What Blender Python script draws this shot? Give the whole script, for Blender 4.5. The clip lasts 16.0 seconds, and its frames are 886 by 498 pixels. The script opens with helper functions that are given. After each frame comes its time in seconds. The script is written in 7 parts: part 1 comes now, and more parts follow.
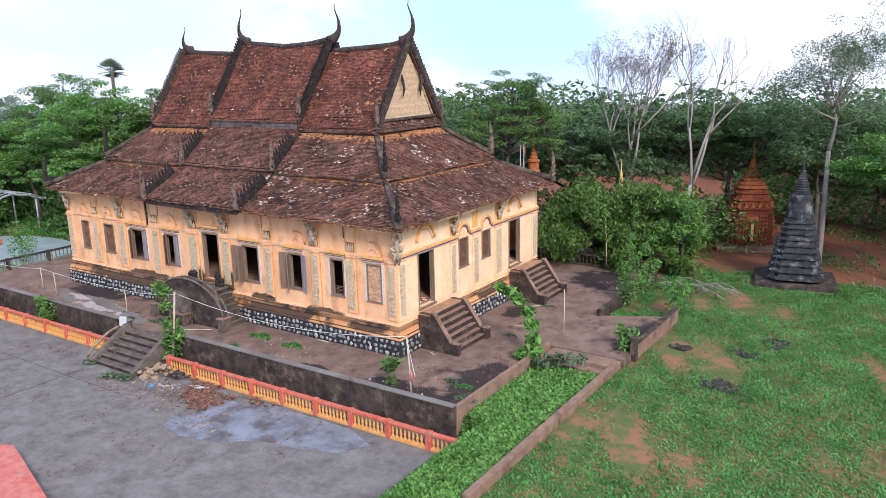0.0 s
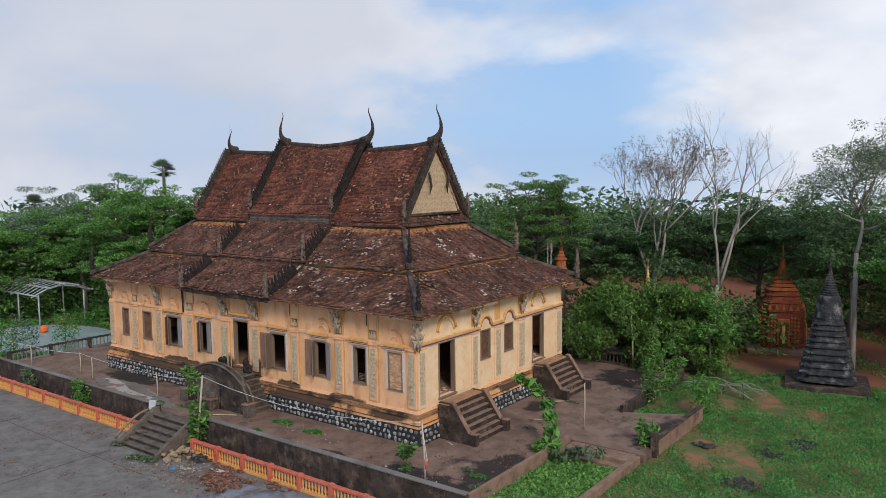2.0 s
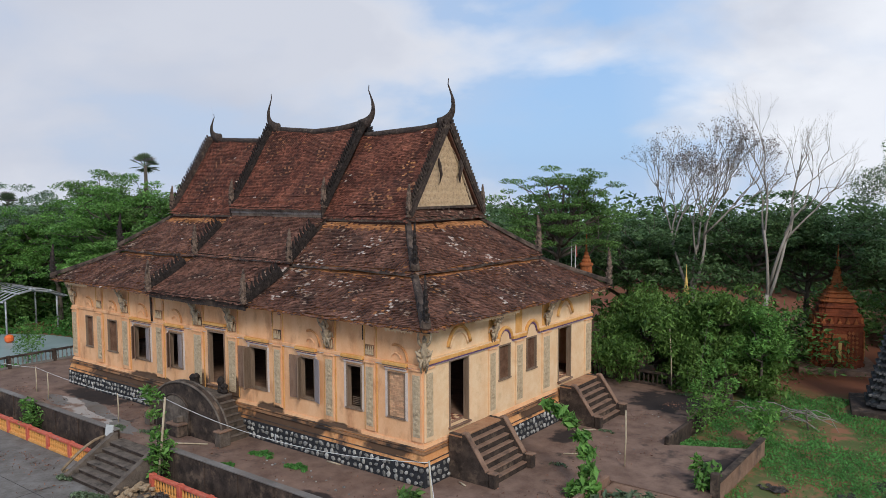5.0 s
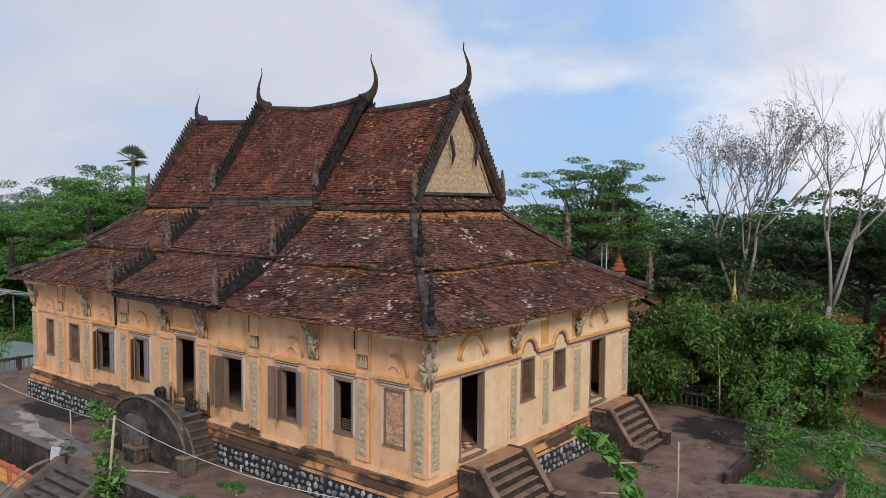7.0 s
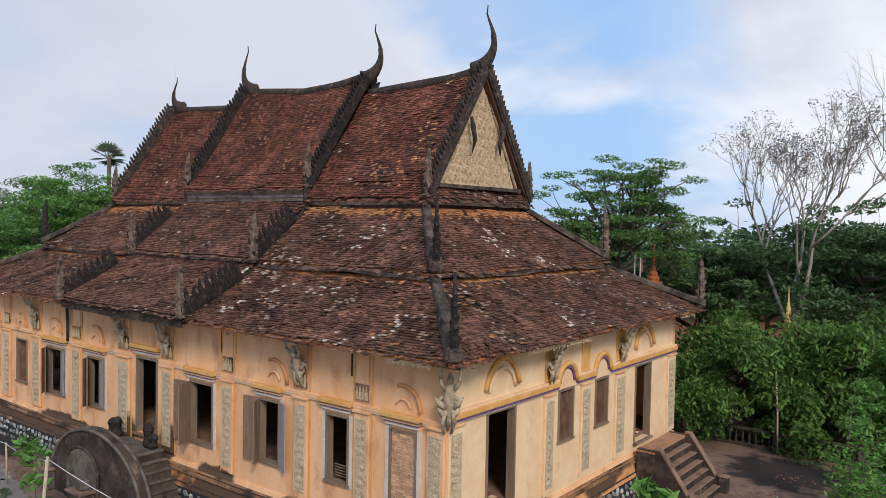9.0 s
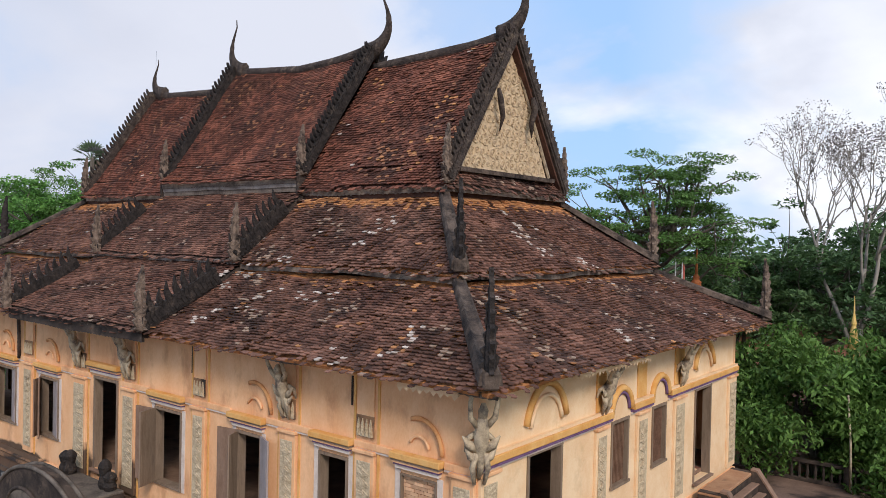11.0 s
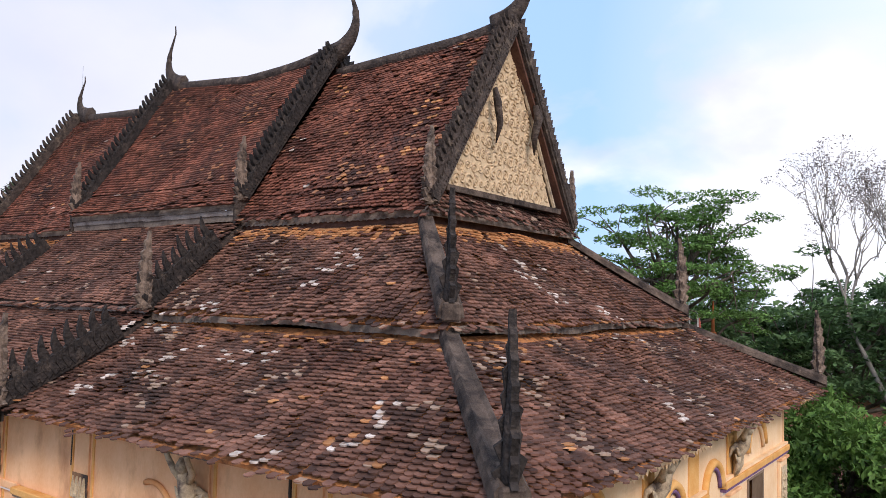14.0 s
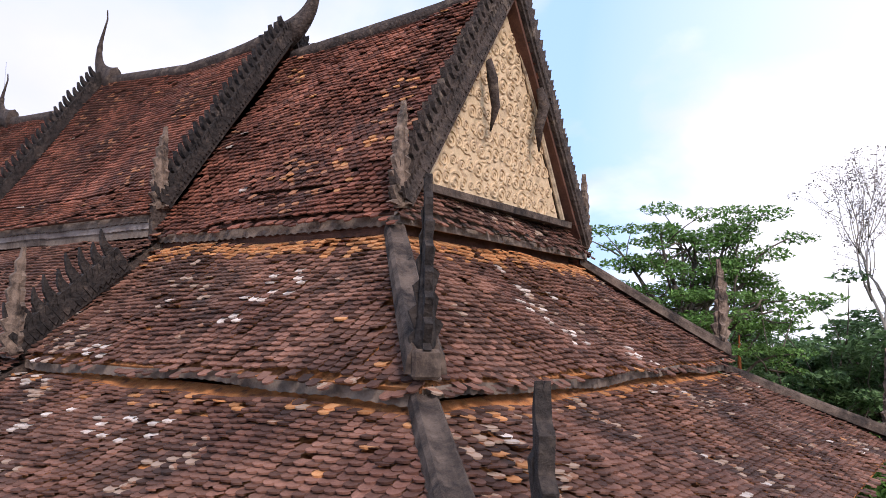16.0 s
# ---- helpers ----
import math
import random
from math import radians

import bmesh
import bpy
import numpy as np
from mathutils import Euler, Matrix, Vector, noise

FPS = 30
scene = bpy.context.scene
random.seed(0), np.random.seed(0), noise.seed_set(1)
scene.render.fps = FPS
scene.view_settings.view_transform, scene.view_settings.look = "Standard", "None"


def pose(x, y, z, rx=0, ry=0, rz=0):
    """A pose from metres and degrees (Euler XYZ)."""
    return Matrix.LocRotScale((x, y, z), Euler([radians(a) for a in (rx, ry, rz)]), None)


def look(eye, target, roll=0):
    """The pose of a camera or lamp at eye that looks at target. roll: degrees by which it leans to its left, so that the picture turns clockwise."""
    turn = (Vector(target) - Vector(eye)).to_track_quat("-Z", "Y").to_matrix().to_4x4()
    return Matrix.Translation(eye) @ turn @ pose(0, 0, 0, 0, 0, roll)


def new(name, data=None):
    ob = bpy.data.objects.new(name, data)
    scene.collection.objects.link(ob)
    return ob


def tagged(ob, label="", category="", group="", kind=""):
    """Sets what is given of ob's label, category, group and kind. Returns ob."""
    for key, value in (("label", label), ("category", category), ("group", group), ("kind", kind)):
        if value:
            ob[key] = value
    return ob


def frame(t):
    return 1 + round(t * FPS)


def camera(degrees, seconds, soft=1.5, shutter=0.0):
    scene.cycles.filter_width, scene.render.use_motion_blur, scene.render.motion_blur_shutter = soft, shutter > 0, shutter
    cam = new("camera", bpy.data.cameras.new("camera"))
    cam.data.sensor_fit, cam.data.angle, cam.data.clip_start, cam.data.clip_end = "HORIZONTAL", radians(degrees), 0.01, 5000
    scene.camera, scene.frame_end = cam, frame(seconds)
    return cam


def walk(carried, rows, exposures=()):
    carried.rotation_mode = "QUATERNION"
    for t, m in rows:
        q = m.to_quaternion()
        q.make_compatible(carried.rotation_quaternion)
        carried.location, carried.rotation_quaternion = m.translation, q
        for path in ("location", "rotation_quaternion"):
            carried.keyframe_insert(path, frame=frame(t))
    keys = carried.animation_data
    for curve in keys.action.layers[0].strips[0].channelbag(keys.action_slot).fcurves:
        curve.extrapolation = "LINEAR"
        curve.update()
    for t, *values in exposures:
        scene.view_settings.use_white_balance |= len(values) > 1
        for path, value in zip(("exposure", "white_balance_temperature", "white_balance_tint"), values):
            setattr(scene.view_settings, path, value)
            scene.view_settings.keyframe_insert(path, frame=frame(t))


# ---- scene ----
cam = camera(60.0, 16.0, soft=0.8)
# seconds, eye x y z, yaw to the left of +y, pitch up, lean
ROWS = [
    (0, 19.227, -25.140, 12.305, 33.81, -13.46, -1.26),
    (0.5, 19.982, -25.464, 12.046, 35.14, -10.51, -0.85),
    (1, 20.515, -25.636, 11.896, 36.36, -7.48, -0.45),
    (1.5, 20.634, -25.509, 11.817, 36.93, -6.15, -0.47),
    (2, 20.574, -25.448, 11.740, 36.88, -5.47, -0.65),
    (2.5, 20.697, -25.416, 11.763, 37.30, -5.32, -0.65),
    (3, 20.072, -24.624, 11.593, 37.41, -5.26, -0.60),
    (3.5, 18.623, -23.079, 11.022, 37.21, -4.73, -0.36),
    (4, 17.904, -22.235, 10.842, 37.19, -4.69, -0.32),
    (6.5, 14.520, -17.900, 9.833, 37.77, -3.84, 0.26),
    (7, 13.644, -16.629, 9.412, 38.27, -3.38, 0.40),
    (7.5, 12.889, -15.825, 9.272, 38.38, -3.31, 0.42),
    (8, 12.041, -15.156, 9.168, 37.96, -3.07, 0.66),
    (8.5, 10.951, -14.017, 8.916, 37.90, -2.79, 0.69),
    (9, 10.086, -13.174, 8.732, 37.97, -2.11, 1.09),
    (11.5, 6.747, -9.656, 8.023, 38.36, -0.57, 1.22),
    (12, 6.286, -9.118, 7.937, 38.27, 0.01, 1.16),
    (12.5, 5.701, -8.396, 7.842, 38.13, 0.65, 1.00),
    (13, 5.170, -7.764, 7.773, 37.76, 1.55, 1.05),
    (13.5, 4.784, -7.291, 7.709, 37.12, 2.88, 1.30),
    (14, 4.295, -6.765, 7.784, 36.15, 3.58, 1.41),
    (14.5, 3.621, -6.092, 7.927, 35.35, 3.91, 1.51),
    (15, 3.139, -5.502, 8.043, 34.69, 4.02, 1.26),
    (15.5, 2.852, -4.857, 8.001, 34.71, 4.57, 1.35),
    (16, 2.239, -3.686, 7.918, 35.30, 5.78, 1.26),
]
EXPOSURES = [(0.0, 0.82, 6000, 17), (0.5, 0.62, 6080, 16), (1.0, 0.22, 6220, 11), (1.5, 0.0, 6300, 10), (6.5, 0.0, 6300, 10), (9.0, 0.12, 6300, 10), (12.0, 0.32, 6300, 13), (14.0, 0.48, 6300, 16), (16.0, 0.66, 6320, 20)]


def aim(x, y, z, yaw, pitch, lean):
    return pose(x, y, z, 0, 0, yaw) @ pose(0, 0, 0, 90 + pitch) @ pose(0, 0, 0, 0, 0, lean)


walk(cam, [(t, aim(*v)) for t, *v in ROWS], EXPOSURES)

# ---- sky, sun ----
world = bpy.data.worlds.new("sky")
scene.world = world
world.use_nodes = True
wn, wl = world.node_tree.nodes, world.node_tree.links
wn.clear()
w_out = wn.new("ShaderNodeOutputWorld")
w_bg = wn.new("ShaderNodeBackground")
sky = wn.new("ShaderNodeTexSky")
sky.sky_type, sky.sun_disc = "NISHITA", False
sky.sun_elevation, sky.sun_rotation = radians(35), radians(126.2)
sky.air_density, sky.dust_density, sky.ozone_density = 1.0, 1.2, 1.5
w_co = wn.new("ShaderNodeTexCoord")
w_sep = wn.new("ShaderNodeSeparateXYZ")
wl.new(w_co.outputs["Generated"], w_sep.inputs[0])
# cloud layer, projected on a flat ceiling of air
w_add = wn.new("ShaderNodeMath")
w_add.operation, w_add.inputs[1].default_value = "ADD", 0.50
w_max = wn.new("ShaderNodeMath")
w_max.operation, w_max.inputs[1].default_value = "MAXIMUM", -0.12
wl.new(w_sep.outputs["Z"], w_max.inputs[0])
wl.new(w_max.outputs[0], w_add.inputs[0])
w_div = wn.new("ShaderNodeVectorMath")
w_div.operation = "DIVIDE"
w_cmb = wn.new("ShaderNodeCombineXYZ")
for k in range(3):
    wl.new(w_add.outputs[0], w_cmb.inputs[k])
wl.new(w_co.outputs["Generated"], w_div.inputs[0])
wl.new(w_cmb.outputs[0], w_div.inputs[1])
w_map = wn.new("ShaderNodeMapping")
w_map.inputs["Location"].default_value = (3.1, 1.7, 0.0)
w_map.inputs["Scale"].default_value = (1.0, 1.0, 1.0)
wl.new(w_div.outputs[0], w_map.inputs[0])
w_noise = wn.new("ShaderNodeTexNoise")
w_noise.inputs["Scale"].default_value, w_noise.inputs["Detail"].default_value = 2.0, 8.0
w_noise.inputs["Roughness"].default_value, w_noise.inputs["Distortion"].default_value = 0.5, 0.25
wl.new(w_map.outputs[0], w_noise.inputs["Vector"])
w_ramp = wn.new("ShaderNodeValToRGB")
w_ramp.color_ramp.elements[0].position, w_ramp.color_ramp.elements[1].position = 0.45, 0.60
wl.new(w_noise.outputs["Fac"], w_ramp.inputs[0])
w_shade = wn.new("ShaderNodeTexNoise")
w_shade.inputs["Scale"].default_value, w_shade.inputs["Detail"].default_value = 1.9, 6.0
wl.new(w_map.outputs[0], w_shade.inputs["Vector"])
w_col = wn.new("ShaderNodeValToRGB")
w_col.color_ramp.elements[0].position, w_col.color_ramp.elements[0].color = 0.40, (5.3, 5.6, 6.4, 1)
w_col.color_ramp.elements[1].position, w_col.color_ramp.elements[1].color = 0.58, (9.8, 9.8, 9.9, 1)
wl.new(w_shade.outputs["Fac"], w_col.inputs[0])
w_blue = wn.new("ShaderNodeMix")
w_blue.data_type = "RGBA"
w_blue.inputs["Factor"].default_value = 0.80
w_blue.inputs["B"].default_value = (3.7, 5.8, 9.0, 1)
wl.new(sky.outputs[0], w_blue.inputs["A"])
w_mix = wn.new("ShaderNodeMix")
w_mix.data_type = "RGBA"
wl.new(w_ramp.outputs[0], w_mix.inputs["Factor"])
wl.new(w_blue.outputs["Result"], w_mix.inputs["A"])
wl.new(w_col.outputs[0], w_mix.inputs["B"])
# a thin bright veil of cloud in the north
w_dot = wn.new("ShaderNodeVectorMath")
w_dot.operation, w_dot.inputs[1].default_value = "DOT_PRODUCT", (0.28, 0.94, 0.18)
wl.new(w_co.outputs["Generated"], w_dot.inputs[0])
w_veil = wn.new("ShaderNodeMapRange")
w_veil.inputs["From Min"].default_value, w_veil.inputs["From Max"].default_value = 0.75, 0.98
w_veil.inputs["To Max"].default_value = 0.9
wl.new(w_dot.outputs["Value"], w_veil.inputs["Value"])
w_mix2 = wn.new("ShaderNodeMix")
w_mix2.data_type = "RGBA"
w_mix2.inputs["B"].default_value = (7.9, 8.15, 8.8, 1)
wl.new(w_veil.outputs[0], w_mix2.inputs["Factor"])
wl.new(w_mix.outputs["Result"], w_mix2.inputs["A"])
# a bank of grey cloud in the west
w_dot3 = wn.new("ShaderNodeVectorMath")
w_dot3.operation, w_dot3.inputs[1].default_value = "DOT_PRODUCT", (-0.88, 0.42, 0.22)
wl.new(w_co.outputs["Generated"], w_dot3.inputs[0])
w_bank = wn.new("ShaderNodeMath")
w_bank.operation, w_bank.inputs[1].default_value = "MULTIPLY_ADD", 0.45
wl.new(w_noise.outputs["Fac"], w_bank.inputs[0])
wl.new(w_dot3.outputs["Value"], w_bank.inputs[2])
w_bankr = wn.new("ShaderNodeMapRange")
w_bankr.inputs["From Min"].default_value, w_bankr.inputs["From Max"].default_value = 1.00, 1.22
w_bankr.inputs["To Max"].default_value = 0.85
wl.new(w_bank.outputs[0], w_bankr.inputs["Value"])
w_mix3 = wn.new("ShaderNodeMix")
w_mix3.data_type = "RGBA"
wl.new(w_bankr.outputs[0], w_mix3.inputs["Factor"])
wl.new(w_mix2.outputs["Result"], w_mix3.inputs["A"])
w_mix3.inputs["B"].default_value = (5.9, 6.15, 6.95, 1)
# haze towards the horizon
w_hz = wn.new("ShaderNodeMapRange")
w_hz.inputs["From Min"].default_value, w_hz.inputs["From Max"].default_value = -0.14, 0.03
w_hz.inputs["To Min"].default_value, w_hz.inputs["To Max"].default_value = 0.9, 0.0
wl.new(w_sep.outputs["Z"], w_hz.inputs["Value"])
w_haze = wn.new("ShaderNodeMix")
w_haze.data_type = "RGBA"
w_haze.inputs["B"].default_value = (9.0, 9.1, 9.2, 1)
wl.new(w_hz.outputs[0], w_haze.inputs["Factor"])
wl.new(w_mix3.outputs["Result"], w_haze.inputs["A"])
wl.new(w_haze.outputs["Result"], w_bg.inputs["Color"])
w_bg.inputs["Strength"].default_value = 0.10
wl.new(w_bg.outputs[0], w_out.inputs["Surface"])

sun = new("sun", bpy.data.lights.new("sun", "SUN"))
sun.data.energy, sun.data.angle, sun.data.color = 2.2, radians(14), (1.0, 0.93, 0.85)
sun.matrix_world = look((20.5, -15.0, 18), (0, 0, 0))

# ---- materials ----
def col4(c):
    return (*c, 1.0)


def surface(name, base, alt, stain=None, scale=3.0, fine=40.0, stain_scale=0.8, stain_at=(0.52, 0.7), rough=0.85, bump=0.3,
            vary="", spread=0.35, metal=0.0, stretch=(1, 1, 1), cells=0.0):
    """A weathered surface: two colours mixed by a coarse and a fine noise, an optional stain, a relief, and per-piece variation."""
    m = bpy.data.materials.new(name)
    m.use_nodes = True
    n, l = m.node_tree.nodes, m.node_tree.links
    b = n["Principled BSDF"]
    b.inputs["Roughness"].default_value, b.inputs["Metallic"].default_value = rough, metal
    b.inputs["Specular IOR Level"].default_value = 0.25
    co = n.new("ShaderNodeTexCoord")
    mp = n.new("ShaderNodeMapping")
    mp.inputs["Scale"].default_value = stretch
    l.new(n.new("ShaderNodeNewGeometry").outputs["Position"] if vary == "object" else co.outputs["Object"], mp.inputs[0])
    big, small = n.new("ShaderNodeTexNoise"), n.new("ShaderNodeTexNoise")
    big.inputs["Scale"].default_value, big.inputs["Detail"].default_value = scale, 6
    small.inputs["Scale"].default_value, small.inputs["Detail"].default_value = fine, 5
    big.inputs["Roughness"].default_value, small.inputs["Roughness"].default_value = 0.66, 0.7
    for t in (big, small):
        l.new(mp.outputs[0], t.inputs["Vector"])
    mid = n.new("ShaderNodeMath")
    mid.operation = "MULTIPLY_ADD"
    mid.inputs[1].default_value, mid.inputs[2].default_value = 0.45, -0.22
    l.new(small.outputs["Fac"], mid.inputs[0])
    add = n.new("ShaderNodeMath")
    l.new(big.outputs["Fac"], add.inputs[0])
    l.new(mid.outputs[0], add.inputs[1])
    rp = n.new("ShaderNodeValToRGB")
    rp.color_ramp.elements[0].position, rp.color_ramp.elements[1].position = 0.36, 0.64
    rp.color_ramp.elements[0].color, rp.color_ramp.elements[1].color = col4(base), col4(alt)
    l.new(add.outputs[0], rp.inputs[0])
    out = rp.outputs[0]
    if vary:
        if vary == "object":
            src = n.new("ShaderNodeObjectInfo").outputs["Random"]
        else:
            src = n.new("ShaderNodeNewGeometry").outputs["Random Per Island"]
        mr = n.new("ShaderNodeMapRange")
        mr.inputs["To Min"].default_value, mr.inputs["To Max"].default_value = 1 - spread, 1 + spread
        l.new(src, mr.inputs["Value"])
        hs = n.new("ShaderNodeHueSaturation")
        l.new(mr.outputs[0], hs.inputs["Value"])
        l.new(out, hs.inputs["Color"])
        out = hs.outputs[0]
    if stain is not None:
        st = n.new("ShaderNodeTexNoise")
        st.inputs["Scale"].default_value, st.inputs["Detail"].default_value = stain_scale, 8
        st.inputs["Roughness"].default_value = 0.65
        l.new(mp.outputs[0], st.inputs["Vector"])
        sr = n.new("ShaderNodeMapRange")
        sr.inputs["From Min"].default_value, sr.inputs["From Max"].default_value = stain_at
        l.new(st.outputs["Fac"], sr.inputs["Value"])
        mx = n.new("ShaderNodeMix")
        mx.data_type = "RGBA"
        mx.inputs["B"].default_value = col4(stain)
        l.new(sr.outputs[0], mx.inputs["Factor"])
        l.new(out, mx.inputs["A"])
        out = mx.outputs["Result"]
    l.new(out, b.inputs["Base Color"])
    if bump:
        bp = n.new("ShaderNodeBump")
        bp.inputs["Strength"].default_value, bp.inputs["Distance"].default_value = bump, 0.03
        h = add.outputs[0]
        if cells:
            vo = n.new("ShaderNodeTexVoronoi")
            vo.inputs["Scale"].default_value = cells
            l.new(mp.outputs[0], vo.inputs["Vector"])
            wv = n.new("ShaderNodeMath")
            wv.operation = "MULTIPLY_ADD"
            wv.inputs[1].default_value = 0.7
            l.new(vo.outputs["Distance"], wv.inputs[0])
            l.new(add.outputs[0], wv.inputs[2])
            h = wv.outputs[0]
        l.new(h, bp.inputs["Height"])
        l.new(bp.outputs[0], b.inputs["Normal"])
    return m


M_CREAM = surface("cream plaster", (0.73, 0.375, 0.178), (0.82, 0.485, 0.262), (0.44, 0.195, 0.09), 1.3, 26, 1.5, (0.52, 0.76), bump=0.15, stretch=(1, 1, 0.5))
M_PALE = surface("pale cream plaster", (0.74, 0.475, 0.26), (0.81, 0.585, 0.36), (0.50, 0.31, 0.16), 1.4, 26, 1.3, (0.58, 0.85), bump=0.12)
M_OCHRE = surface("yellow ochre paint", (0.62, 0.295, 0.075), (0.70, 0.395, 0.14), (0.4, 0.2, 0.08), 2.5, 30, 1.6, (0.6, 0.8), bump=0.15)
M_ORANGE = surface("orange worn base plaster", (0.54, 0.22, 0.075), (0.64, 0.33, 0.14), (0.10, 0.06, 0.042), 2.0, 30, 1.4, (0.56, 0.70), bump=0.3)
M_PURPLE = surface("purple brown line", (0.12, 0.062, 0.12), (0.19, 0.105, 0.20), None, 4, 40, bump=0.1)
M_LILAC = surface("lilac white plaster", (0.56, 0.44, 0.36), (0.68, 0.57, 0.48), (0.4, 0.28, 0.2), 3, 40, 2, (0.6, 0.8), bump=0.1)
M_CARVE = surface("grey carved stucco", (0.46, 0.345, 0.215), (0.62, 0.485, 0.32), (0.24, 0.175, 0.11), 8, 40, 3, (0.55, 0.75), bump=0.9, cells=22)
M_SCULPT = surface("weathered sculpted stucco", (0.34, 0.26, 0.17), (0.54, 0.42, 0.28), (0.11, 0.085, 0.07), 9, 60, 4, (0.5, 0.66), bump=0.6)
M_PEDIMENT = surface("carved cream pediment", (0.48, 0.345, 0.205), (0.61, 0.45, 0.28), (0.22, 0.15, 0.095), 6, 30, 4, (0.52, 0.74), bump=0.35, cells=6)
M_DARKST = surface("black weathered cement", (0.022, 0.016, 0.013), (0.078, 0.055, 0.042), (0.20, 0.14, 0.098), 2.2, 40, 1.7, (0.54, 0.75), bump=0.2)
M_CREST = surface("dark lichen cement crest", (0.028, 0.020, 0.016), (0.080, 0.057, 0.045), (0.19, 0.14, 0.10), 7, 55, 4, (0.55, 0.72), bump=0.9, cells=16)
M_LEDGE = surface("blackened ochre ledge", (0.30, 0.145, 0.07), (0.42, 0.235, 0.12), (0.045, 0.033, 0.027), 2.2, 40, 1.1, (0.40, 0.58), bump=0.3)
M_BLACKCREST = surface("black lichen cement crest", (0.014, 0.011, 0.010), (0.042, 0.032, 0.027), (0.11, 0.08, 0.062), 7, 55, 4, (0.56, 0.74), bump=0.9, cells=16)
M_STEP = surface("worn brown cement step", (0.185, 0.107, 0.070), (0.275, 0.172, 0.118), (0.07, 0.05, 0.042), 2.2, 40, 1.3, (0.54, 0.72), bump=0.15)
M_FLOOR = surface("worn terrace cement", (0.132, 0.080, 0.058), (0.240, 0.155, 0.115), (0.055, 0.040, 0.033), 0.9, 22, 0.55, (0.57, 0.68), bump=0.3)
def stained(m, spots, colour, tall=None):
    """Add ragged soot stains at places (x, y, radius x, radius y) to a floor material; tall gives each a height and its radius for walls."""
    n, l = m.node_tree.nodes, m.node_tree.links
    b = n["Principled BSDF"]
    last = b.inputs["Base Color"].links[0].from_socket
    co, no = n.new("ShaderNodeTexCoord"), n.new("ShaderNodeTexNoise")
    no.inputs["Scale"].default_value, no.inputs["Detail"].default_value = 1.5, 10
    l.new(co.outputs["Object"], no.inputs["Vector"])
    for k, (x, y, rx, ry) in enumerate(spots):
        z, rz = tall[k] if tall else (0, 1e6)
        mp = n.new("ShaderNodeMapping")
        mp.vector_type = "POINT"
        mp.inputs["Location"].default_value, mp.inputs["Scale"].default_value = (-x / rx, -y / ry, -z / rz), (1 / rx, 1 / ry, 1 / rz)
        l.new(co.outputs["Object"], mp.inputs[0])
        ln = n.new("ShaderNodeVectorMath")
        ln.operation = "LENGTH"
        l.new(mp.outputs[0], ln.inputs[0])
        ad = n.new("ShaderNodeMath")
        ad.operation, ad.inputs[1].default_value = "MULTIPLY_ADD", 1.6
        l.new(no.outputs["Fac"], ad.inputs[0])
        l.new(ln.outputs["Value"], ad.inputs[2])
        mr = n.new("ShaderNodeMapRange")
        mr.inputs["From Min"].default_value, mr.inputs["From Max"].default_value = 1.76, 1.50
        mr.inputs["To Max"].default_value = 0.9
        l.new(ad.outputs[0], mr.inputs["Value"])
        mx = n.new("ShaderNodeMix")
        mx.data_type = "RGBA"
        mx.inputs["B"].default_value = col4(colour)
        l.new(mr.outputs[0], mx.inputs["Factor"])
        l.new(last, mx.inputs["A"])
        last = mx.outputs["Result"]
    l.new(last, b.inputs["Base Color"])


stained(M_FLOOR, [(4.2, -0.6, 1.0, 2.6), (2.6, -2.9, 3.0, 0.9), (-2.2, -3.0, 1.0, 0.4), (-21.0, -0.9, 3.0, 0.9), (3.2, 15.6, 2.2, 2.4), (7.9, 7.6, 0.8, 2.6), (1.6, 8.0, 0.8, 1.2)], (0.022, 0.018, 0.017))
stained(M_CREAM, [(-13.1, 0, 0.8, 0.6), (-10.7, 0, 0.5, 0.6), (-17.0, 0, 2.4, 0.6), (-8.2, 0, 1.0, 0.6), (-4.2, 0, 1.3, 0.6)], (0.035, 0.025, 0.02), [(1.75, 0.6), (1.75, 0.7), (1.4, 0.22), (1.4, 0.25), (1.35, 0.2)])
stained(M_ORANGE, [(-18.0, -0.2, 6.2, 1.0), (-7.4, -0.2, 3.0, 1.0), (-1.5, -0.2, 1.4, 1.0), (0.2, 7.4, 1.0, 1.6)], (0.04, 0.028, 0.022), [(1.0, 0.8), (1.0, 0.7), (1.1, 0.3), (1.1, 0.3)])
stained(M_FLOOR, [(-18.4, -2.4, 2.2, 0.7), (-15.4, -2.9, 1.4, 0.5), (-21.5, -2.0, 1.6, 0.5)], (0.40, 0.36, 0.32))
M_STREET = surface("grey street concrete", (0.14, 0.125, 0.11), (0.25, 0.23, 0.21), (0.115, 0.085, 0.062), 0.9, 26, 0.45, (0.46, 0.66), bump=0.35)
M_WET = surface("smooth bluish cement", (0.150, 0.158, 0.180), (0.245, 0.255, 0.285), (0.10, 0.09, 0.085), 0.8, 20, 0.9, (0.46, 0.62), rough=0.45, bump=0.08)
M_STONE = surface("pale plinth stone", (0.20, 0.195, 0.18), (0.36, 0.345, 0.31), (0.07, 0.065, 0.06), 9, 60, 5, (0.5, 0.68), bump=0.5, vary="object", spread=0.5)
M_MORTAR = surface("black plinth mortar", (0.018, 0.019, 0.022), (0.04, 0.04, 0.043), None, 9, 60, bump=0.4)
